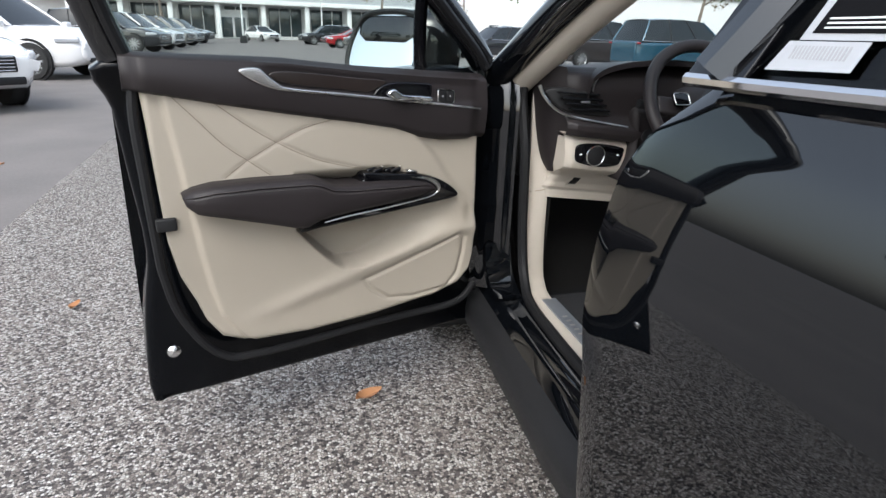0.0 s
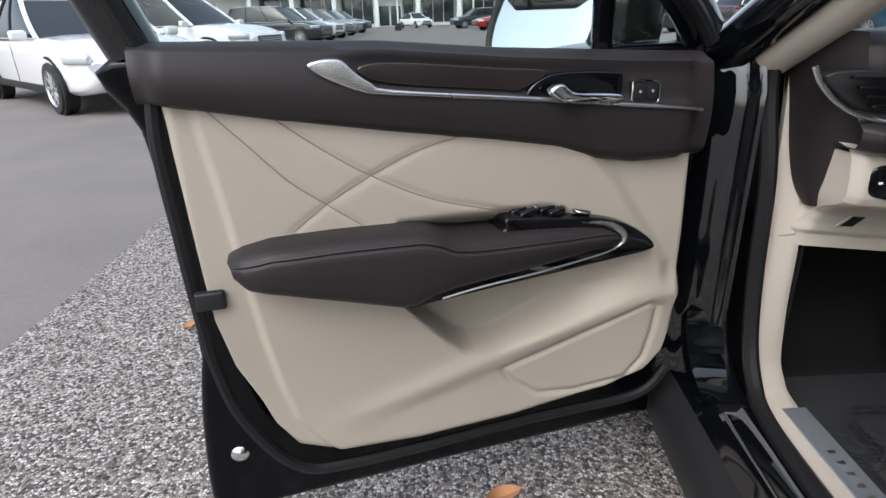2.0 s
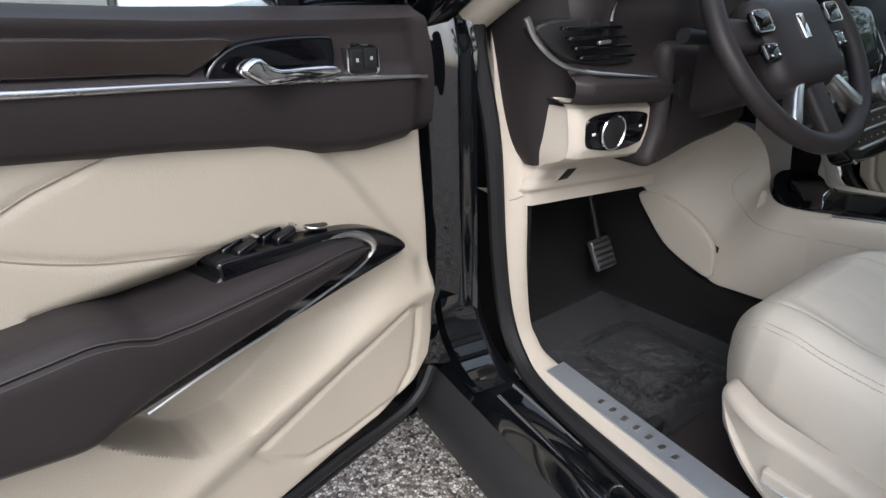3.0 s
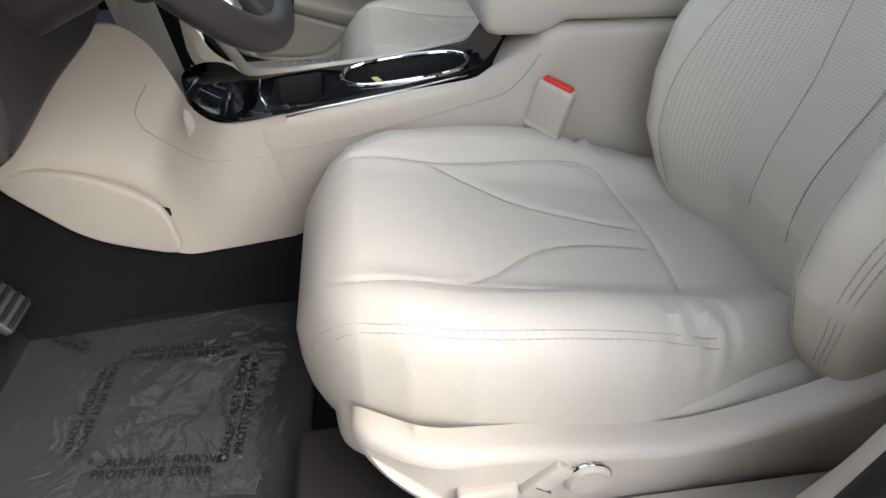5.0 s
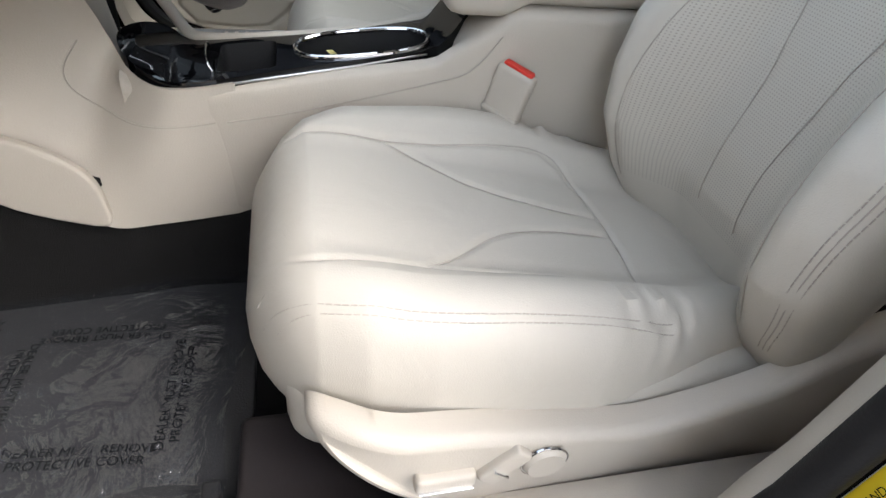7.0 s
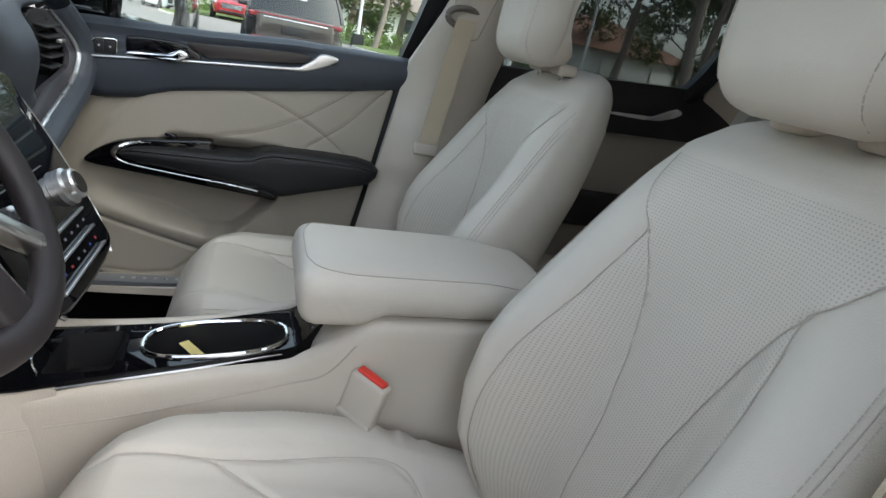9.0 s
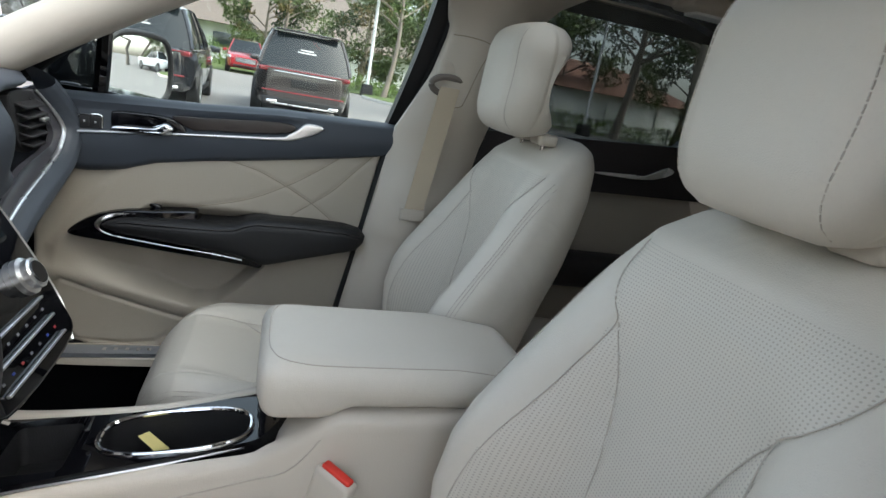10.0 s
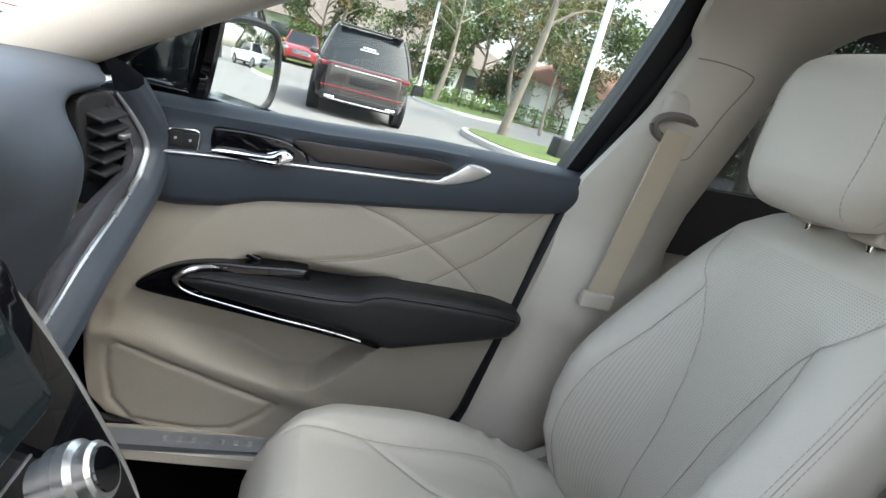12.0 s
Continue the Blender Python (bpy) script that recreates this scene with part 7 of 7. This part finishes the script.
        part("tail_light", moved(block((0.16, 0.40, 0.085), 0.03, 3), pose(-L / 2 + 0.04, sgn * (W / 2 - 0.30), belt - 0.08, 0, 0, sgn * 14)), TAIL, car, "red tail light")
        part("door_line", tube([(0.02 * L, sgn * (W / 2 * 0.998), z) for z in np.linspace(0.36, belt - 0.05, 5)], 0.005, 4), BLACK_PLASTIC, car)
        part("side_cladding", block((L * 0.78, 0.03, 0.10), 0.012, 3, None, (0, sgn * (W / 2 * 0.965), 0.30)), BLACK_PLASTIC, car, "black lower cladding")
    grille = part("grille", block((0.05, W * 0.52, 0.24 if not sedan else 0.20), 0.04, 3, None, (L / 2 + 0.058, 0, 0.66 if not sedan else 0.60)), BLACK_PLASTIC, car, "dark grille")
    for i in range(5):
        part("grille_bar", block((0.02, W * 0.48, 0.014), 0.005, 2, None, (L / 2 + 0.083, 0, (0.57 if not sedan else 0.525) + 0.04 * i)), CHROME, grille, "chrome grille bar")
    part("lower_intake", block((0.05, W * 0.6, 0.10), 0.03, 3, None, (L / 2 + 0.058, 0, 0.40)), BLACK_PLASTIC, car, "dark lower intake")
    if rear_marks:
        part("light_bar", block((0.03, W * 0.78, 0.024), 0.008, 2, None, (-L / 2 - 0.065, 0, belt - 0.055)), TAIL, car, "full-width red light bar")
        part("chrome_bar", block((0.03, W * 0.60, 0.022), 0.008, 2, None, (-L / 2 - 0.07, 0, belt - 0.10)), CHROME, car, "chrome tailgate bar")
        part("plate_recess", block((0.03, 0.50, 0.15), 0.02, 2, None, (-L / 2 - 0.065, 0, 0.73)), BLACK_PLASTIC, car, "dark plate recess")
        part("reflector", block((0.03, W * 0.80, 0.028), 0.008, 2, None, (-L / 2 - 0.068, 0, 0.555)), TAIL, car, "red reflector strip")
        part("rear_valance", block((0.05, W * 0.78, 0.15), 0.04, 3, None, (-L / 2 - 0.055, 0, 0.37)), BLACK_PLASTIC, car, "dark rear valance")
        part("valance_strip", block((0.03, W * 0.62, 0.03), 0.01, 2, None, (-L / 2 - 0.075, 0, 0.33)), SATIN, car, "silver valance strip")
        part("spoiler", block((0.22, W * 0.62, 0.03), 0.012, 3, None, (-L / 2 + L * r0 - 0.06, 0, H - 0.015)), paint, car)
        for sgn in (1, -1):
            part("exhaust_tip", block((0.06, 0.20, 0.07), 0.03, 3, None, (-L / 2 - 0.07, sgn * W * 0.30, 0.36)), CHROME, car, "chrome exhaust tip")
        for k, w_ in ((0.50, 0.34), (0.57, 0.24)):
            q = cabin(0, k)
            part("window_mark", block((0.006, w_, 0.022), 0.002, 2, None, (q[0] - 0.056, 0.0, q[2])), PAPER, car, "white window lettering as bars")
    car.matrix_basis = m
    return car


def flip_y(g):
    return [(x, -y, z) for x, y, z in g[0]], [q[::-1] for q in g[1]]


# passenger side
vehicle("suv", "grey-brown crossover seen from behind with a red light bar", GREY_PAINT, pose(13.2, 0.62, 0, 0, 0, 1), rear_marks=True)
vehicle("suv", "black crossover parked beside the grey-brown one", DARK_PAINT, pose(12.6, 3.45, 0, 0, 0, 3), rear_marks=True)
vehicle("suv", "red crossover facing the lot with a chrome grille", RED_PAINT, pose(33.3, 3.05, 0, 0, 0, 184))
vehicle("suv", "dark crossover parked further down the row", DARK_PAINT, pose(22.5, 4.6, 0, 0, 0, 3), rear_marks=True)
vehicle("suv", "white crossover parked beyond the black one", WHITE_PAINT, pose(12.6, 6.3, 0, 0, 0, 4), rear_marks=True)
vehicle("pickup_truck", "white pickup truck parked across the road", WHITE_PAINT, pose(13.0, -17.0, 0, 0, 0, 80), L=5.6, W=2.0, H=1.85, pickup=True)
# driver side
vehicle("sedan", "white four-door sedan with a dark barred grille", WHITE_PAINT, pose(-6.4, 10.1, 0, 0, 0, -44), L=4.87, W=1.85, H=1.47, sedan=True)
vehicle("suv", "white crossover parked behind the white sedan", WHITE_PAINT, pose(-6.9, 15.2, 0, 0, 0, -18))
for x, y, paint, lab in ((-7.9, 30.2, DARK_PAINT, "dark crossover in the row facing the lane"), (-7.8, 34.0, WHITE_PAINT, "white crossover in the row facing the lane"), (-7.7, 38.0, TAN_PAINT, "champagne crossover in the row facing the lane"), (-7.6, 43.0, SILVER_PAINT, "silver crossover in the row facing the lane"), (-7.5, 50.0, DARK_PAINT, "black crossover in the row facing the lane")):
    vehicle("suv", lab, paint, pose(x, y, 0, 0, 0, -14))
vehicle("sedan", "small white hatchback before the showroom", WHITE_PAINT, pose(-1.5, 66.0, 0, 0, 0, -62), L=4.87, W=1.85, H=1.47, sedan=True)
for x, y, paint, lab, sed in ((4.2, 57.0, DARK_PAINT, "dark crossover facing the lane", False), (5.4, 47.0, RED_PAINT, "red sedan facing the lane", True), (6.0, 38.5, TAN_PAINT, "champagne crossover facing the lane", False), (11.0, 31.5, DARK_PAINT, "dark crossover at the end of the row", False)):
    if sed:
        vehicle("sedan", lab, paint, pose(x, y, 0, 0, 0, 192), L=4.87, W=1.85, H=1.47, sedan=True)
    else:
        vehicle("suv", lab, paint, pose(x, y, 0, 0, 0, 192))
vehicle("suv", "large blue three-row wagon with red tail lights", BLUE_PAINT, pose(14.5, 20.6, 0, 0, 0, 4), L=5.3, W=2.03, H=1.95)
vehicle("suv", "grey-brown three-row wagon beside the blue one", GREY_PAINT, pose(13.4, 24.6, 0, 0, 0, 4), L=5.3, W=2.03, H=1.95)

# ---- showroom ----
FACADE = material("white_render", (0.72, 0.73, 0.73), 0.8, 0, 0.04, 0.5, 0.2, 30)
FASCIA = material("grey_fascia", (0.42, 0.44, 0.46), 0.6, 0, 0.05, 0.5, 0.1, 30)
SHOP_GLASS = material("showroom_glass", (0.03, 0.045, 0.05), 0.05, 0, 0.3, 0.3, 0.0, spec=0.8)
show = thing("showroom", (5, 80, 0), "long white dealership showroom with glazed bays and a grey fascia", "building")
part("wall", block((78, 10, 6.4), 0.05, 2, None, (12, 86.2, 3.2)), FACADE, show, "white rear wall")
part("canopy", block((80, 7, 3.4), 0.05, 2, None, (12, 81.5, 6.0)), FASCIA, show, "deep grey fascia")
part("upper_band", block((80, 7.1, 0.5), 0.05, 2, None, (12, 81.4, 4.2)), FACADE, show, "white fascia band")
for i in range(14):
    x = -22 + i * 5.2
    part("column", block((0.55, 0.55, 4.3), 0.03, 2, None, (x, 78.6, 2.15)), FACADE, show, "white column")
    pane = part("window", block((4.3, 0.1, 3.3), 0.02, 2, None, (x + 2.6, 81.0, 2.05)), SHOP_GLASS, show, "dark showroom window")
    for k in range(4):
        part("mullion", block((0.09, 0.16, 3.3), 0.01, 2, None, (x + 0.55 + 1.37 * k, 80.95, 2.05)), FACADE, pane)
    part("sill", block((4.6, 0.3, 0.4), 0.02, 2, None, (x + 2.6, 80.95, 0.2)), FACADE, pane)
entry = part("entrance", block((3.2, 0.8, 3.3), 0.03, 2, None, (-4.8, 80.6, 1.65)), FACADE, show, "white entrance frame")
for k in (-0.75, 0.75):
    part("entrance_door", block((1.25, 0.1, 2.3), 0.02, 2, None, (-4.8 + k, 80.18, 1.3)), SHOP_GLASS, entry, "glass entrance door")
text_mesh("SERVICE", 1.5, pose(17.2, 77.9, 6.1, 90, 0, 0), PAPER, show)
side = thing("service_building", (30, 60, 0), "low white service building with dark double doors", "building")
part("wall", block((40, 12, 6.5), 0.05, 2, None, (39.5, 66, 3.25)), FACADE, side, "white wall")
part("roof_band", block((40.6, 12.6, 0.6), 0.05, 2, None, (39.5, 66, 6.3)), FASCIA, side)
for x in (21.7, 23.1, 30, 37):
    part("door", block((1.1, 0.12, 2.3), 0.02, 2, None, (x, 59.97, 1.2)), SHOP_GLASS, side, "dark glazed door")
roofm = material("tan_shingles", (0.15, 0.12, 0.10), 0.9, 0, 0.15, 1.5, 0.6, 20)
house = thing("tan_roof_building", (62, 8, 0), "low building with a broad tan shingle roof", "building")
part("wall", block((16, 60, 3.2), 0.05, 2, None, (66, 14, 1.6)), FACADE, house, "pale wall")
part("roof", ([(56.5, -17.5, 3.1), (75.5, -17.5, 3.1), (75.5, 45.5, 3.1), (56.5, 45.5, 3.1), (66, -8, 8.2), (66, 36, 8.2)], [(0, 1, 4), (1, 2, 5, 4), (2, 3, 5), (3, 0, 4, 5), (3, 2, 1, 0)]), roofm, house, "tan hipped shingle roof")
for i in range(12):
    part("window", block((0.15, 2.2, 1.3), 0.02, 2, None, (57.95, -12 + 4.6 * i, 1.7)), SHOP_GLASS, house, "dark window")
orange = material("orange_tiles", (0.26, 0.13, 0.085), 0.9, 0, 0.15, 1.5, 0.5, 20)
villa = thing("tile_roof_house", (36, -20, 0), "pale house with an orange tile roof", "building")
part("wall", block((9, 16, 2.7), 0.05, 2, None, (40, -19, 1.35)), FACADE, villa, "pale wall")
part("roof", ([(34.8, -28, 2.6), (45.2, -28, 2.6), (45.2, -10, 2.6), (34.8, -10, 2.6), (40, -23, 4.8), (40, -15, 4.8)], [(0, 1, 4), (1, 2, 5, 4), (2, 3, 5), (3, 0, 4, 5), (3, 2, 1, 0)]), orange, villa, "orange tile roof")
for i in range(4):
    part("window", block((0.15, 1.6, 1.2), 0.02, 2, None, (35.45, -25 + 4 * i, 1.5)), PAPER, villa, "white framed window")

# ---- islands, fence, hedge, lamps ----
KERB = material("kerb_concrete", (0.46, 0.44, 0.41), 0.9, 0, 0.1, 3, 0.4, 80)


def island(pts, label):
    o = curve(pts, 6, True)
    b = slab(o, lambda x, y, h: (x, y, h), 0.14, 0.03)
    tagged(part("kerb", b, KERB), "pale concrete kerb round a grass island", "kerb", kind="structure")
    c = np.mean(np.array(o), 0)
    inner = [tuple(c + (np.array(q) - c) * 0.965) for q in o]
    tagged(part("grass", slab(inner, lambda x, y, h: (x, y, 0.12 + h), 0.045, 0.02), GRASS), label, "grass", kind="structure")


island([(11.4, -2.7), (14.6, -2.3), (15.4, -4.0), (15.0, -12), (12.2, -14), (10.8, -12), (11.0, -5)], "short mown grass on an island by the lot")
island([(24.0, -3.6), (27.5, -2.6), (28.5, -4.5), (27.0, -7.0), (24.5, -6.0)], "small round grass island")
flat_patch([(31.5, -40), (62, -40), (62, 40), (31.5, 40)], 0.03, GRASS, "lawn", "green lawn behind the hedge", "grass")
leaf_hi = material("leaf_green", (0.085, 0.125, 0.030), 0.55, 0, 0.5, 2.0, 0.0)
leaf_dk = material("leaf_dark_green", (0.035, 0.060, 0.020), 0.6, 0, 0.5, 2.0, 0.0)
leaf_br = material("leaf_olive_brown", (0.16, 0.125, 0.045), 0.6, 0, 0.5, 2.0, 0.0)
BARK = material("grey_bark", (0.20, 0.17, 0.14), 0.95, 0, 0.35, 4, 0.8, 40)
HEDGE_LEAF = material("hedge_green", (0.10, 0.17, 0.025), 0.55, 0, 0.5, 2.5, 0.0)


def leaves(centres, count, size, rng, squash=0.8):
    """Small folded leaves strewn through several clumps."""
    vs, fs = [], []
    for (cx_, cy_, cz_, rr) in centres:
        for _ in range(int(count * rr * rr)):
            d = rng.normal(size=3)
            d /= np.linalg.norm(d)
            p = np.array((cx_, cy_, cz_)) + d * rr * rng.uniform(0.35, 1.0) ** 0.5 * np.array((1, 1, squash))
            a = rng.normal(size=3)
            a /= np.linalg.norm(a)
            b = np.cross(a, rng.normal(size=3))
            b /= np.linalg.norm(b)
            s_ = size * rng.uniform(0.6, 1.4)
            k = len(vs)
            n_ = np.cross(a, b) * s_ * 0.2
            vs += [tuple(p - a * s_), tuple(p + b * s_ * 0.45 + n_), tuple(p + a * s_), tuple(p - b * s_ * 0.45 + n_)]
            fs += [(k, k + 1, k + 2), (k, k + 2, k + 3)]
    return vs, fs


def tree(name, label, seed, height, spread, trunk_r, mats, clear=0.35, count=150, leaf=0.13):
    rng = np.random.default_rng(seed)
    t = new(name)
    ORIGIN[t] = Vector()
    tagged(t, label, "tree", "trees")
    lean = rng.uniform(-0.08, 0.08, 2)
    top = height * 0.86
    path = [(lean[0] * z + 0.12 * math.sin(z * 0.9 + seed), lean[1] * z + 0.12 * math.cos(z * 0.8), z) for z in np.linspace(-0.05, top, 14)]
    part("trunk", tube(path, lambda s: trunk_r * (1.25 - 0.25 * min(1, s * 12)) * (1 - 0.8 * s), 10), BARK, t, "grey bark trunk")
    clumps = []
    for i in range(11):
        z = height * (clear + (0.80 - clear) * i / 10)
        w = rng.uniform(0, 6.28)
        ln = spread * rng.uniform(0.55, 1.0) * (1 - 0.45 * (i / 10) ** 2)
        k = min(13, int(z / top * 13))
        p0 = np.array(path[k])
        p1 = p0 + np.array((math.cos(w) * ln * 0.5, math.sin(w) * ln * 0.5, ln * 0.30))
        p2 = p0 + np.array((math.cos(w) * ln, math.sin(w) * ln, ln * 0.45 + rng.uniform(-0.3, 0.5)))
        part("limb", tube(curve([p0, p1, p2], 5), lambda s: trunk_r * 0.42 * (1 - 0.8 * s), 6), BARK, t)
        for q, rr in ((p2, 0.30), ((p1 + p2) / 2, 0.24), (p2 + rng.normal(size=3) * 0.18 * spread, 0.26), (p1 + rng.normal(size=3) * 0.2 * spread, 0.2)):
            clumps.append((*q, spread * rr * rng.uniform(0.7, 1.25)))
    clumps.append((path[-1][0], path[-1][1], top, spread * 0.38))
    for j, mt in enumerate(mats):
        part("crown", leaves(clumps[j::len(mats)], count, leaf, rng), mt, t, "crown of small leaves", fix=False)
    return t


oak = tree("tree", "broadleaf tree with green and olive leaves", 3, 8.0, 2.6, 0.13, (leaf_hi, leaf_br, leaf_hi), 0.40, 150, 0.10)
pine = tree("tree", "tall dark tree with a long bare trunk", 8, 12.0, 3.4, 0.24, (leaf_dk, leaf_hi, leaf_dk), 0.35, 130, 0.13)
thin = tree("tree", "slender tree with sparse brown leaves", 12, 6.5, 1.7, 0.08, (leaf_br, leaf_hi), 0.30, 110, 0.08)
bush = tree("tree", "dense low-branching green tree behind the hedge", 21, 6.5, 3.0, 0.12, (leaf_hi, leaf_dk, leaf_hi, leaf_br), 0.10, 260, 0.11)
spots = [(bush, 36.0, -3.5, 1.0, 0), (bush, 37.5, -8.0, 1.1, 50), (bush, 35.0, -12.5, 1.0, 110), (bush, 36.5, -17.0, 1.15, 200), (bush, 44.0, 2.5, 1.15, 260), (bush, 31.0, -23.0, 1.1, 10), (bush, 24.5, -27.0, 1.2, 80), (bush, 46.5, 14.0, 0.9, 150), (bush, 18.5, -25.0, 1.1, 320), (oak, 16.0, -3.95, 1.05, 0), (oak, 29.5, -4.0, 1.1, 70), (thin, 24.0, -8.0, 1.0, 20), (thin, 28.5, -11.0, 1.1, 130), (oak, 33.5, -9.0, 1.2, 200), (pine, 36.0, -13.0, 1.0, 10), (pine, 39, -7.0, 1.0, 100),
         (pine, 21.0, -16.5, 1.0, 160), (pine, 16.5, -12.5, 0.95, 250), (oak, 19.0, -21.0, 1.3, 40), (pine, 25.0, -22.0, 1.1, 300), (pine, 30.0, -18.0, 1.1, 80), (oak, 14.0, -17.0, 1.1, 310), (pine, 12.0, -24.0, 1.1, 30), (pine, 18, -30, 1.2, 220),
         (oak, 44.0, 1.5, 1.2, 15), (oak, 46.0, 10.0, 1.2, 95), (thin, 40.0, 9.0, 1.3, 45), (pine, 48, -5, 1.1, 60), (pine, 40, -24, 1.2, 140), (pine, 33, -30, 1.2, 190), (pine, 45, -15, 1.2, 190),
         (oak, -8.5, 52.0, 1.1, 0), (oak, 7.5, 49.0, 1.15, 120), (oak, 20.0, 42.0, 1.15, 220), (oak, -4.0, 40.0, 0.0, 0), (thin, 12.5, 42.0, 1.2, 10), (oak, 26.0, 34.0, 1.1, 20),
         (pine, -46, 4, 1.2, 0), (oak, -44, -8, 1.4, 60), (pine, -48, -18, 1.2, 120), (oak, -40, -28, 1.4, 200), (pine, -46, 26, 1.1, 50), (pine, -6, -30, 1.2, 33), (pine, 4, -34, 1.2, 83)]
used = set()
for src, x, y, k, a in spots:
    if k == 0:
        continue
    mm = pose(x, y, 0, 0, 0, a) @ Matrix.Scale(k, 4)
    if src not in used:
        used.add(src)
        src.matrix_basis = mm
    else:
        c = copy_thing(src, pose(x, y, 0, 0, 0, a))
        c.scale = (k, k, k)

rng = np.random.default_rng(5)
hedge = thing("hedge", (32, -6, 0), "clipped bright green hedge along the lot", "hedge", kind="stuff")
part("foliage", leaves([(30.8 + rng.uniform(-0.25, 0.25), y, rng.uniform(0.35, 0.75), 0.55) for y in np.arange(-28, 1.0, 0.5)] + [(41.0 + rng.uniform(-0.3, 0.3), y, rng.uniform(0.5, 1.1), 0.9) for y in np.arange(-2, 22, 0.8)], 330, 0.085, rng), HEDGE_LEAF, hedge, fix=False)

fence = thing("iron_fence", (21, -14, 0), "low black iron fence with square posts", "fence")
for i in range(17):
    y = -4.6 - 1.35 * i
    part("post", block((0.06, 0.06, 1.05), 0.008, 2, None, (31.9 - 0.50 * i, y - 1.2, 0.52)), BLACK_PLASTIC, fence, "black square post")
for z in (0.25, 0.9):
    part("rail", tube([(31.9 - 0.50 * i, -5.8 - 1.35 * i, z) for i in range(17)], 0.02, 6), BLACK_PLASTIC, fence, "black rail")


def lamp_post(x, y, h, label):
    t = thing("street_lamp", (x, y, 0), label, "street lamp", "street lamps")
    part("base", block((0.62, 0.62, 0.62), 0.05, 3, lambda a, b, c: (a * (1 - 0.25 * (c + 0.3)), b * (1 - 0.25 * (c + 0.3)), c), (x, y, 0.30)), BLACK_PLASTIC, t, "black painted concrete base")
    part("pole", tube([(x, y, 0.58), (x, y, h)], lambda s: 0.085 - 0.02 * s, 14), FACADE, t, "white steel pole")
    part("lamp_head", block((0.35, 0.9, 0.14), 0.04, 3, None, (x, y, h + 0.05)), FASCIA, t, "flat lamp head")
    return t


lamp_post(12.6, -4.38, 8.0, "white lamp post on a black base")
lamp_post(30.0, -3.15, 8.0, "white lamp post on a black base by the hedge")
lamp_post(27.5, -14.5, 8.0, "white lamp post near the fence")
lamp_post(-3.0, 55.0, 7.0, "white lamp post before the showroom")
lamp_post(5.0, 70.0, 7.0, "white lamp post beside the showroom")

# ---- fallen leaves ----
LEAF_DRY = material("dry_leaf", (0.42, 0.20, 0.085), 0.7, 0, 0.25, 40, 0.3, 300)
for x, y, a, k in ((-1.062, 1.60, 20, 1.0), (-2.11, 2.49, 70, 0.7), (-3.4, 5.4, 10, 0.7), (-1.25, 0.2, 130, 0.8)):
    t = thing("fallen_leaf", (x, y, 0.006), "dry brown fallen leaf on the pavement", "leaf", "fallen leaves")

    def blade(u, v):
        l_ = (u - 0.5) * 0.095 * k
        w_ = 0.024 * k * math.sin(math.pi * min(1, max(0, u))) ** 0.7 * (v - 0.5) * 2
        return tuple(Vector((x, y, 0.012 + 0.010 * abs(v - 0.5) * 2 + 0.012 * (u - 0.5) ** 2 * 4)) + Matrix.Rotation(radians(a), 3, "Z") @ Vector((l_, w_ + 0.012 * math.sin(3 * u), 0)))

    part("blade", shell(blade, 12, 7, lambda u, v: (0, 0, 0.0012)), LEAF_DRY, t)
